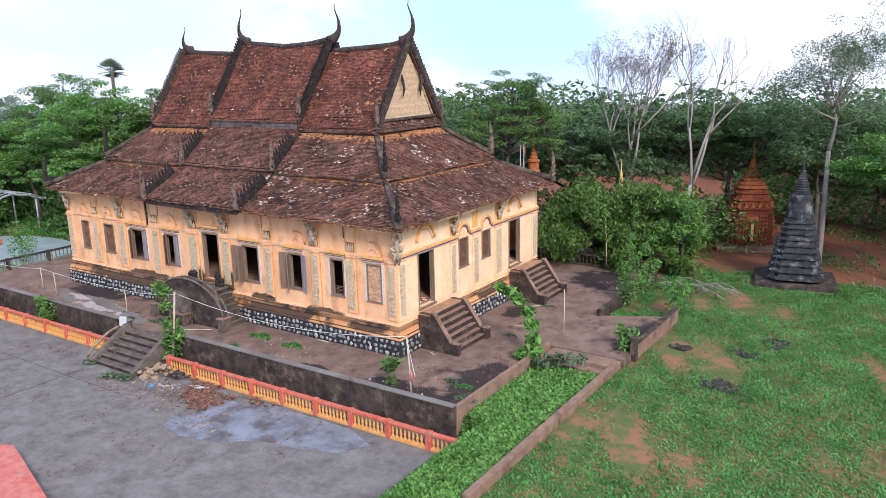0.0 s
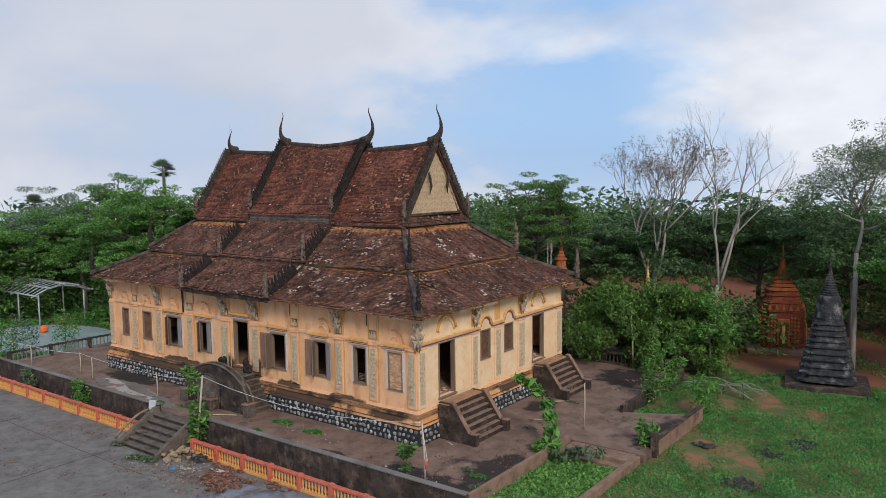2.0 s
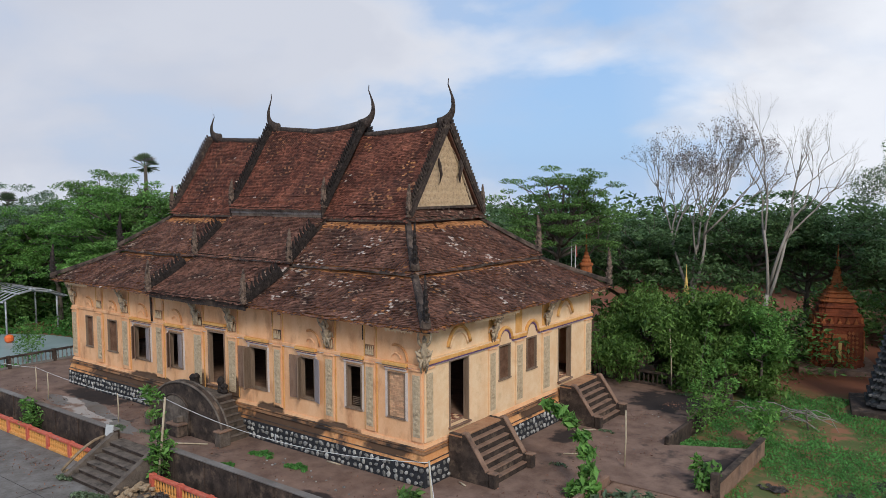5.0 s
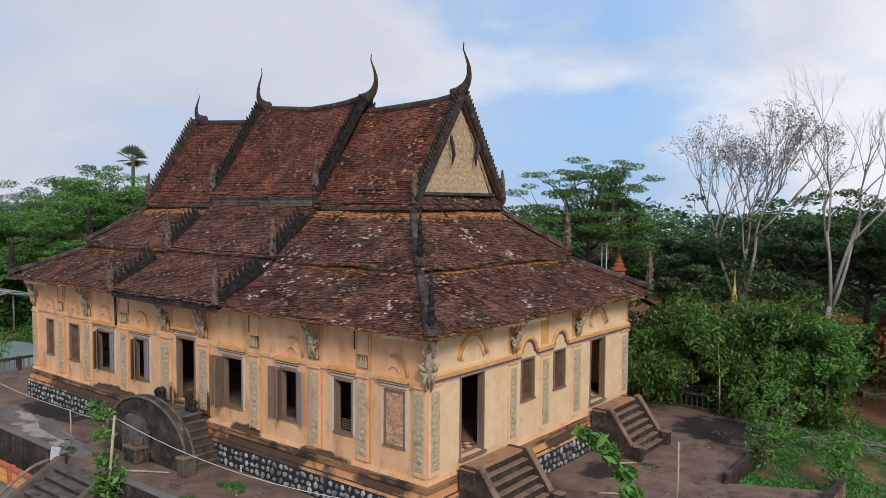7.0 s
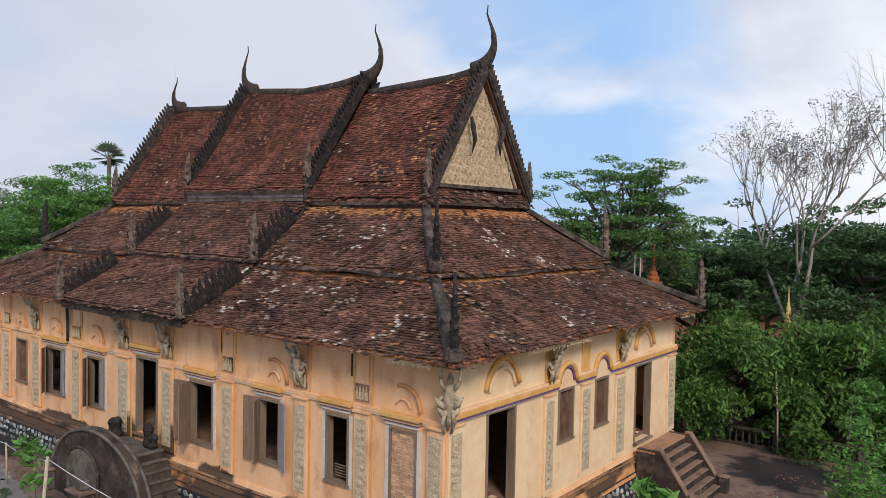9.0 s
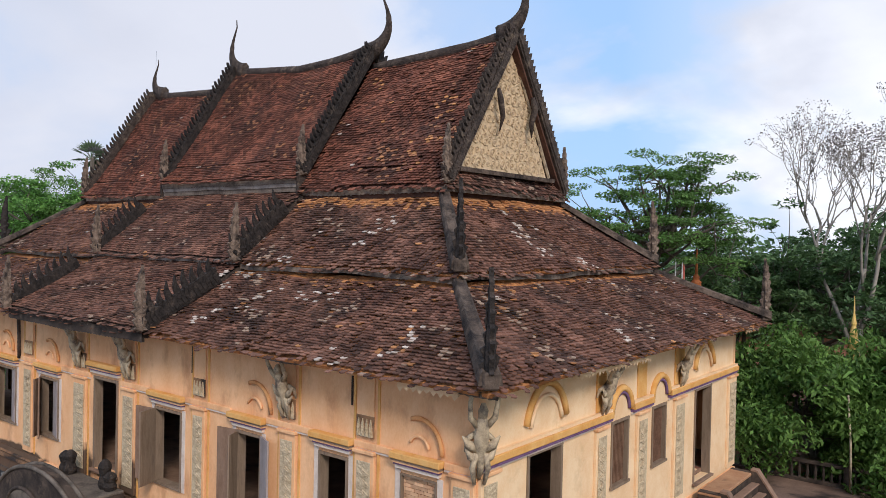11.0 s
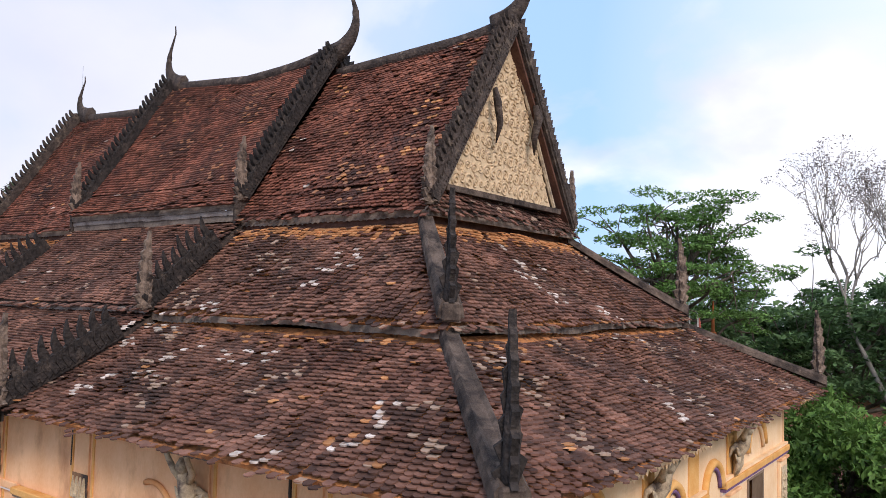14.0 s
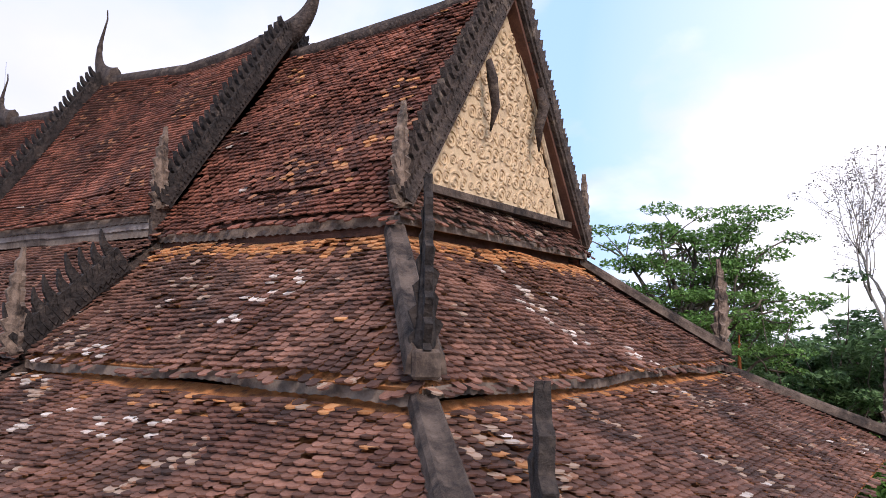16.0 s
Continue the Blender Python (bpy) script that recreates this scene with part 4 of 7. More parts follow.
def gable_slopes(x0, x1, up, mess, eave_out=0.0, lift0=0.0, lift1=0.0):
    """Both slopes of one length of the top roof; lift0 and lift1 raise the ridge at its two ends."""
    for sgn in (1, -1):
        def P(x, y, z):
            return Vector((x, y if sgn > 0 else W - y, z))
        ye, zr = OFF_C - eave_out, Z_RIDGE + up
        # a small break near the foot: flatter skirt, steep upper slope
        yk, zk = OFF_C + 0.46, Z_C + 0.50 + up
        e0, e1 = P(x0, ye, Z_C + up), P(x1, ye, Z_C + up)
        k0, k1 = P(x0, yk, zk), P(x1, yk, zk)
        t0, t1 = P(x0, YM, zr + lift0), P(x1, YM, zr + lift1)
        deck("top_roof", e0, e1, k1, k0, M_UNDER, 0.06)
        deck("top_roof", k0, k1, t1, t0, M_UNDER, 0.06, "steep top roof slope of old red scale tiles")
        tiles_on(e0, e1, k1, k0, mess)
        tiles_on(k0, k1, t1, t0, mess)
        fringe("eave_board", e0, e1, Vector((0, sgn, 0)), 0.13, 0.03, 0.012, None, 0.03)
        low = Vector((0, 0.07 * sgn, -0.13 - up))
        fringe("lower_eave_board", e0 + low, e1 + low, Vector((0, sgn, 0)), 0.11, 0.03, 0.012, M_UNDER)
        if up:
            low = Vector((0, 0.03 * sgn, -0.14))
            fringe("second_eave_board", e0 + low, e1 + low, Vector((0, sgn, 0)), 0.10, 0.05, 0.010, M_BOARD)
            low = Vector((0, 0.06 * sgn, -0.23))
            fringe("third_eave_board", e0 + low, e1 + low, Vector((0, sgn, 0)), 0.14, 0.06, 0.010)


tile_v, tile_f = covers['top']
XM = (XT[0] + XT[1]) / 2
gable_slopes(XG0 - 0.02, XT[0], 0.0, 1.0, 0.0, LIFT, 0.0)
gable_slopes(XT[1], XG1 + 0.02, 0.0, 0.7, 0.0, 0.0, -LOW)
gable_slopes(XT[0], XM, UP, 0.5, 0.10, 0.12, 0.0)
gable_slopes(XM, XT[1], UP, 0.5, 0.10, 0.0, 0.30)

# dark cheeks that close the raised middle length at its feet
for x in XT:
    for y in (OFF_C - 0.06, W - OFF_C - 0.62):
        box("roof_cheek", x - 0.05, x + 0.05, y, y + 0.68, Z_C - 0.12, Z_C + UP + 0.10, M_CREST, temple)
tile_v, tile_f = covers['low']
# skirts and pediments at both gable ends
for s, xg in ((1, XG0), (-1, XG1)):
    bm = bmesh.new()
    xp = xg - s * 0.28
    top = Z_RIDGE + (LIFT if s > 0 else -LOW)
    plate(bm, [(OFF_C + 0.78, Z_C + 0.42), (W - OFF_C - 0.78, Z_C + 0.42), (YM + 0.10, top - 0.22), (YM - 0.10, top - 0.22)], 0.12,
          Matrix(((0, 1, 0, xp), (1, 0, 0, 0), (0, 0, 1, 0), (0, 0, 0, 1))))
    ped = part("pediment", bm, M_PEDIMENT, temple, "carved cream gable pediment with scrolls")
    # scroll relief on the pediment, each scroll a raised spiral
    if s > 0:
        for kind in range(3):
            bm = bmesh.new()
            r, turn = (0.16, 0.13, 0.105)[kind], (1, -1, 1)[kind]
            pts = [(0, r * (1 - k / 31) * math.cos(turn * k * 0.42), r * (1 - k / 31) * math.sin(k * 0.42)) for k in range(28)]
            tube("", pts, [0.022] * len(pts), None, sides=5, bm=bm)
            tube("", [(0, r * 0.9, 0), (0, r * 1.3, r * 0.5), (0, r * 1.1, r * 1.1)], [0.02, 0.025, 0.006], None, sides=5, bm=bm)
            first = part("scroll", bm, M_PEDIMENT, ped)
            spot = 0
            for row in range(10):
                zc = Z_C + 0.64 + row * 0.29
                half = (YM - OFF_C - 0.90) * (1 - (zc - Z_C - 0.42) / (top - Z_C - 0.5)) - 0.05
                n = int(half / 0.2)
                for c in range(-n, n + 1):
                    if n == 0 or (c + row) % 3 != kind:
                        continue
                    o = first if spot == 0 else new("scroll", first.data)
                    o.parent = ped
                    o.location = (xp + 0.065, YM + c * half / max(1, n), zc + random.uniform(-0.03, 0.03))
                    o.rotation_euler = (random.uniform(-1.5, 1.5), 0, 0)
                    o.scale = [random.uniform(0.7, 1.25)] * 3
                    spot += 1
    box("pediment_sill", xp, xp + s * 0.22, OFF_C + 0.6, W - OFF_C - 0.6, Z_C + 0.36, Z_C + 0.47, M_HIP, temple)
    for yy in (-1, 1):
        bm = bmesh.new()
        a, b = Vector((xp + s * 0.10, YM + yy * (YM - OFF_C - 0.74), Z_C + 0.5)), Vector((xp + s * 0.10, YM + yy * 0.06, top - 0.12))
        tube("", [a, b], [0.05, 0.04], None, sides=6, bm=bm)
        part("pediment_rib", bm, M_SCULPT, temple)
    e = [Vector((xg, OFF_C, Z_C)), Vector((xg, W - OFF_C, Z_C))]
    t = [Vector((xp, OFF_C + 0.3, Z_C + 0.36)), Vector((xp, W - OFF_C - 0.3, Z_C + 0.36))]
    deck("gable_skirt", e[0], e[1], t[1], t[0], M_FASCIA, 0.06)
    tiles_on(e[0], e[1], t[1], t[0], 1.0)
    box("eave_board", min(xg - s * 0.06, xg - s * 0.02), max(xg - s * 0.06, xg - s * 0.02), OFF_C + 0.04, W - OFF_C - 0.04, Z_C - 0.16, Z_C - 0.05, M_FASCIA, temple)

# ---- ridges, crests, horns ----
def ridge_curve(x0, x1, z, lift0, lift1, more=0.22):
    """Ridge cap from x0 to x1 over a slope raised at its ends, with a last sweep up to the horn."""
    pts = []
    for k in range(17):
        f = k / 16
        base = lift0 * (1 - f) + lift1 * f if min(lift0, lift1) <= 0.0 else max(lift0 * (1 - 2 * f), lift1 * (2 * f - 1))
        pts.append((x0 + (x1 - x0) * f, YM, z + base + more * max(0, 1 - 3 * f) ** 2 + 0.05))
    tube("ridge_cap", pts, [0.15] * 17, M_CREST, temple, "dark cement ridge sweeping up at its end", sides=8, flat=0.7)


ridge_curve(XG0 + 0.05, XT[0] + 0.1, Z_RIDGE, LIFT, 0.0)
ridge_curve(XT[0] + 0.12, XT[1] - 0.12, Z_RIDGE + UP, 0.12, 0.30)
ridge_curve(XG1 - 0.05, XT[1] - 0.1, Z_RIDGE, -LOW, 0.0, 0.12)


def horn(x, s, z, h):
    """The tall curved horn at a ridge end: fat foot, leaning out, then bending upright with a hooked tip."""
    pts, rad = [], []
    for k in range(21):
        f = k / 20
        dx = -0.62 + 0.70 * (1 - (1 - min(1, f * 1.7)) ** 2) + 0.09 * math.sin(f * 4.6) - 0.24 * max(0, (f - 0.66) / 0.34) ** 1.3 + 0.13 * max(0, (f - 0.9) / 0.1)
        pts.append((x + s * dx, YM, z + h * (0.30 * f + 0.70 * f ** 1.5) - 0.10))
        rad.append(0.24 * (1 - f) ** 2.0 + 0.07 * (1 - f) + 0.022 + (0.018 if 0.55 < f < 0.64 else 0))
    tube("ridge_horn", pts, rad, M_CREST, temple, "tall curved dark horn on the ridge end", sides=8, flat=0.55)


horn(XG0 + 0.10, 1, Z_RIDGE + LIFT + 0.22, 2.0)
horn(XT[0] + 0.50, 1, Z_RIDGE + UP + 0.30, 1.9)
horn(XT[1] - 0.15, -1, Z_RIDGE + UP + 0.42, 1.9)
horn(XG1 + 0.15, -1, Z_RIDGE - LOW + 0.18, 1.45)
tube("lightning_rod", [(XG1 + 0.1, YM, Z_RIDGE - LOW + 0.4), (XG1 + 0.12, YM, Z_RIDGE - LOW + 1.9)], [0.012, 0.008], M_METAL, temple, sides=6)


def crest(a, b, wall_h, teeth, tall, label="dark toothed crest board down the roof slope", finial=0.9, thick=0.12, out=None, material=None):
    """A board on edge from head a to foot b with flame teeth, and an upright flame finial at its foot."""
    a, b = Vector(a), Vector(b)
    d = b - a
    n = d.length
    d.normalize()
    side = d.cross(Vector((0, 0, 1))).normalized()
    up = side.cross(d).normalized()
    bm = bmesh.new()
    m = Matrix(((d.x, side.x, up.x, a.x), (d.y, side.y, up.y, a.y), (d.z, side.z, up.z, a.z), (0, 0, 0, 1)))
    plate(bm, [(-0.05, -0.1), (n * 0.5, -0.1), (n, -0.1), (n, wall_h * 0.8), (n * 0.5, wall_h * 0.9), (-0.05, wall_h)], thick, m)
    board = part("crest_board", bm, material or M_CREST, temple, label)
    bm = bmesh.new()
    for k in range(teeth):
        c = n * (k + 0.4) / teeth
        w = n / teeth * 0.62
        z = wall_h * (1 - 0.15 * c / n) - 0.015
        h = tall * random.uniform(0.75, 1.1)
        plate(bm, [(c - w * 0.6, z), (c + w * 0.6, z), (c + w * 0.35, z + h * 0.45), (c - w * 0.15, z + h * 0.75), (c - w * 0.75, z + h), (c - w * 0.45, z + h * 0.5)], thick * 0.5, m)
    part("flame_teeth", bm, material or M_CREST, board)["kind"] = "stuff"
    # raised beads along both faces
    bm = bmesh.new()
    for k in range(teeth * 2):
        c = n * (k + 0.5) / teeth / 2
        for sd in (-1, 1):
            w = random.uniform(0.8, 1.3)
            plate(bm, [(c - 0.06 * w, 0.0), (c + 0.03, -0.05), (c + 0.06 * w, wall_h * 0.45), (c - 0.01, wall_h * 0.85 * w), (c - 0.05, wall_h * 0.5)], 0.035 * w, m @ Matrix.Translation((0, sd * (thick / 2 + 0.01), 0)))
    part("leaf_carving", bm, material or M_CREST, board)["kind"] = "stuff"
    if finial:
        flame(b + d * 0.02, d if out is None else Vector(out), finial, board)
    return board


def flame(p, d, h, parent, material=None):
    """A standing flame-shaped finial with a swollen foot and a side leaf."""
    d = Vector((d.x, d.y, 0)).normalized()
    across = Vector((-d.y, d.x, 0))
    mat_ = material or M_FINIAL
    pts = [p + d * (0.07 * math.sin(f * 3.0)) + Vector((0, 0, -0.06 + h * f)) for f in np.linspace(0, 0.97, 12)]
    rad = [(0.115 * (1 - f) ** 0.8 + 0.014) * random.uniform(0.85, 1.15) for f in np.linspace(0, 1, 12)]
    core = tube("flame_finial", pts, rad, mat_, parent, "weathered upright flame finial", sides=7, flat=0.75)
    for axis_, wide, thick in ((d, 1.0, 0.075), (across, 0.72, 0.065)):
        sides_ = [[], []]
        for k in range(15):
            f = k / 14
            for q, sg in enumerate((-1, 1)):
                w = (0.20 * (1 - f) ** 0.85 + 0.010) * wide * (random.uniform(1.0, 1.3) if (k + q) % 2 else random.uniform(0.55, 0.75))
                sides_[q].append((sg * w + (0.07 * math.sin(f * 3.0) if axis_ is d else 0.0), -0.06 + h * f + (0.05 * h / 1.5 if (k + q) % 2 else 0.0)))
        bm = bmesh.new()
        other = Vector((-axis_.y, axis_.x, 0))
        plate(bm, sides_[1] + sides_[0][::-1], thick, Matrix(((axis_.x, other.x, 0, p.x), (axis_.y, other.y, 0, p.y), (0, 0, 1, p.z), (0, 0, 0, 1))))
        part("flame_blade", bm, mat_, core)


# crests down the raised bays
for (a, b, c, d), sgn in bays:
    for hi_, lo_ in ((d, a), (c, b)):
        crest(hi_.lerp(lo_, 0.30) + Vector((0, 0, 0.02)), lo_ + Vector((0, 0, 0.02)), 0.30, 9, 0.40, finial=1.45, material=M_BLACKCREST)
# crests of the steep gables
for x, s in ((XG0 - 0.06, 1), (XG1 + 0.06, -1), (XT[0] + 0.02, 1), (XT[1] - 0.02, -1)):
    up = UP if x in (XT[0] + 0.02, XT[1] - 0.02) else 0.0
    for yy in (1, -1):
        foot = (x, YM - yy * (YM - OFF_C - 0.12), Z_C + 0.12 + up)
        more = LIFT if x == XG0 - 0.06 else -LOW if x == XG1 + 0.06 else 0.12 if s > 0 else 0.30
        head = (x, YM - yy * 0.02, Z_RIDGE + 0.10 + up + more)
        crest(head, foot, 0.22, 27, 0.24, finial=1.35, thick=0.22, material=M_BLACKCREST if up else None)
# hanging naga leaves at the gable shoulders
for s, xg in ((1, XG0), (-1, XG1)):
    for yy in (-1, 1):
        y = YM + yy * 0.80
        pts = [(xg + s * 0.02, y, 11.90), (xg + s * 0.10, y + yy * 0.02, 11.6), (xg + s * 0.08, y - yy * 0.12, 11.2), (xg + s * 0.04, y - yy * 0.04, 10.82)]
        tube("hanging_leaf", pts, [0.06, 0.10, 0.08, 0.015], M_CREST, temple, "dark hanging leaf ornament on the gable", flat=0.6)

# hip ridges with their finials
for lo, hi in ((A0, A1), (B0, B1)):
    for k in range(4):
        a, b = hi[k] + Vector((0, 0, 0.02)), lo[k] + Vector((0, 0, 0.04))
        out = (b - a).normalized()
        foot = b + out * 0.0
        bm = bmesh.new()
        pts = [a.lerp(foot, f) + Vector((0, 0, 0.05 + 0.10 * f * f)) for f in np.linspace(0.02, 1.0, 9)]
        across = out.cross(Vector((0, 0, 1))).normalized()
        rows_ = []
        for q, p in enumerate(pts):
            w, hh = 0.12 + 0.006 * q, 0.10 + 0.004 * q
            rows_.append([bm.verts.new(p + across * a_ * w + Vector((0, 0, b_ * hh))) for a_, b_ in ((-1.15, -0.7), (-1, 0.5), (-0.72, 1), (-0.4, 0.72), (0.4, 0.72), (0.72, 1), (1, 0.5), (1.15, -0.7))])
        for ra, rb in zip(rows_, rows_[1:]):
            for q in range(7):
                bm.faces.new((ra[q], ra[q + 1], rb[q + 1], rb[q]))
            bm.faces.new((ra[7], ra[0], rb[0], rb[7]))
        bm.faces.new(rows_[0][::-1])
        bm.faces.new(rows_[-1])
        hip = part("hip_ridge", bm, M_HIP, temple, "dark cement hip ridge with an upright finial")
        big = k == 0
        box("finial_block", -0.16, 0.16, -0.13, 0.13, -0.05, 0.22, M_HIP, hip, m=Matrix.Translation(foot - out * 0.12) @ Matrix.Rotation(math.atan2(out.y, out.x), 4, "Z"), bevel=0.03)
        flame(foot - out * 0.16 + Vector((0, 0, 0.20)), out, 1.6, hip, M_FINIAL if k == 1 else M_BLACKCREST)


# ---- stucco brackets under the eaves ----
def bracket(side, u, z0=3.98, h=1.2, corner=False):
    """A winged stucco figure reduced to plain masses, leaning out to carry the eave."""
    bm = bmesh.new()
    o = side.at(u, 0, 0)
    out = -side.inward if not corner else Vector((1, -1, 0)).normalized()
    al = side.along if not corner else Vector((1, 1, 0)).normalized()
    def P(a, d, z):
        return o + al * a + out * d + Vector((0, 0, z0 + z * h))
    tube("", [P(0, 0.03, -0.08), P(0.02, 0.10, 0.12), P(0, 0.14, 0.35), P(0, 0.22, 0.55), P(0, 0.28, 0.72), P(0, 0.32, 0.84)], [0.03, 0.075, 0.11, 0.135, 0.10, 0.06], None, sides=8, bm=bm)
    tube("", [P(0, 0.30, 0.80), P(0, 0.34, 0.90), P(0, 0.33, 1.0)], [0.075, 0.085, 0.03], None, sides=8, bm=bm)
    for s in (-1, 1):
        tube("", [P(s * 0.08, 0.26, 0.68), P(s * 0.20, 0.30, 0.80), P(s * 0.22, 0.40, 1.0), P(s * 0.21, 0.45, 1.16)], [0.06, 0.05, 0.04, 0.045], None, sides=6, bm=bm)
        tube("", [P(s * 0.07, 0.16, 0.30), P(s * 0.13, 0.16, 0.10), P(s * 0.08, 0.08, -0.14)], [0.06, 0.05, 0.03], None, sides=6, bm=bm)
        tube("", [P(s * 0.08, 0.14, 0.55), P(s * 0.20, 0.08, 0.48), P(s * 0.24, 0.04, 0.30)], [0.06, 0.05, 0.02], None, sides=6, bm=bm)
    body = part("eave_bracket", bm, M_SCULPT, temple, "weathered sculpted stucco bracket carrying the eave", True)
    for s in (-1, 1):
        tube("flared_leaf", [P(s * 0.06, 0.16, 0.36), P(s * 0.20, 0.20, 0.42), P(s * 0.31, 0.20, 0.54)], [0.09, 0.075, 0.012], M_SCULPT, body, sides=6, flat=0.5)
        tube("flared_leaf", [P(s * 0.05, 0.15, 0.20), P(s * 0.17, 0.17, 0.26), P(s * 0.26, 0.16, 0.38)], [0.08, 0.065, 0.012], M_SCULPT, body, sides=6, flat=0.5)


for u in (4.67, 10.68, 13.18, 19.28, 24.3):
    bracket(LONG, u, 4.56, 0.98)
for u in (4.37, 8.68):
    bracket(END, u, 4.62, 0.88)
bracket(LONG, -0.02, 4.28, 1.22, True)
# ragged tile fringe boards at the near corner
for side, u0, u1 in ((LONG, 0.0, 1.3), (END, 2.4, 5.6), (END, 12.2, 13.5), (LONG, 21.9, 24.2)):
    d = -OVER + 0.10
    fringe("eave_plaster", side.at(u0, d, Z_EAVE - 0.02), side.at(u1, d, Z_EAVE - 0.02), side.inward, 0.13, 0.05, 0.012, M_PALE, 0.09)


# roof tiles: the mass of them, and those round the near hip one by one
for key, mat_ in (("low", M_TILE), ("top", M_TILETOP), ("pale", M_TILEPALE), ("orange", M_TILEOR)):
    o = mesh_part("roof_tile_cover", *covers[key], mat_, temple, "overlapping rounded clay roof tiles, dark with lichen")
    o["kind"] = "stuff"
v = [Vector((a * TW, b * TH * 1.25, 0.0)) for a, b in SHAPE]
v += [q - Vector((0, 0, 0.022)) for q in v[2:]]
one = bpy.data.meshes.new("roof_tile")
one.from_pydata([tuple(q + Vector((0, 0.6 * TH * 0, 0))) for q in v], [], [tuple(range(8, -1, -1))] + [(k, k + 1, k + 8, k + 7) for k in range(2, 8)])
one.materials.append(M_TILEONE)
for m in near_tiles:
    o = new("roof_tile", one)
    o.parent = temple
    o.matrix_basis = m



# pale plinth stones set in the black mortar
def stone_mesh(seed):
    rg = np.random.RandomState(seed)
    a = [2 * math.pi * (k + rg.uniform(-0.33, 0.33)) / 7 for k in range(7)]
    r = [rg.uniform(0.72, 1.12) for k in range(7)]
    v = []
    for s, y in ((1.0, 0.02), (0.86, -0.035), (0.5, -0.055)):
        v += [(0.104 * s * q * math.cos(p), y, 0.104 * s * q * math.sin(p)) for p, q in zip(a, r)]
    f = [(k + i * 7, (k + 1) % 7 + i * 7, (k + 1) % 7 + i * 7 + 7, k + i * 7 + 7) for i in (0, 1) for k in range(7)] + [tuple(range(14, 21))]
    me = bpy.data.meshes.new("stone")
    me.from_pydata(v, [], f)
    me.materials.append(M_STONE)
    return me


stone_kinds = [stone_mesh(k) for k in range(6)]
rg_s = np.random.RandomState(3)
for side, u0, u1 in ((LONG, -0.22, 10.1), (LONG, 13.2, 24.8), (END, -0.20, 1.3), (END, 4.5, 9.6)):
    for r in range(3):
        n = int((u1 - u0) / 0.29)
        for k in range(n):
            u = u0 + (u1 - u0) * (k + 0.5 + 0.25 * (r % 2) + rg_s.uniform(-0.2, 0.2)) / n
            if u > u1:
                continue
            o = new("stone", stone_kinds[rg_s.randint(6)])
            o.parent = mortar
            o.matrix_basis = side.m() @ Matrix.Translation((u, -0.24, 0.13 + 0.245 * r + rg_s.uniform(-0.035, 0.035))) @ Matrix.Rotation(rg_s.uniform(0, 6.28), 4, "Y") @ Matrix.Diagonal((rg_s.uniform(0.8, 1.45), 1, rg_s.uniform(0.7, 1.1), 1))
# ---- ground, terrace, walls ----
def wall_line(x):
    """y of the street parapet at x."""
    return -3.70


STREET = -1.15
LAWN = -0.35


def ground_height(x, y):
    s = min(1.0, max(0.0, (y - wall_line(x) - 0.1) / 0.5))
    e = min(1.0, max(0.0, (x - 5.3) / 0.9))
    s = max(s, e) if x > 5.0 else s
    h = STREET + (LAWN - STREET) * s
    far = max(0.0, math.hypot(x + 8, y - 10) - 75.0)
    h -= 0.03 * far
    if x > 9.5:
        h += 0.05 * math.sin(x * 0.7) * math.cos(y * 0.5) + 0.03 * math.sin(2.3 * x + 1.7 * y)
    return h


def axis(lo, hi, fine, far):
    a = list(np.arange(lo, hi + 0.01, fine))
    for k in far:
        a = [lo - k] + a + [hi + k]
    return a


gx, gy = axis(-40, 30, 0.5, (4, 10, 20, 40, 80, 160, 320)), axis(-30, 40, 0.5, (4, 10, 20, 40, 80, 160, 320))
gv = [(x, y, ground_height(x, y)) for y in gy for x in gx]
nx_ = len(gx)
gf = [(j * nx_ + i, j * nx_ + i + 1, (j + 1) * nx_ + i + 1, (j + 1) * nx_ + i) for j in range(len(gy) - 1) for i in range(nx_ - 1)]


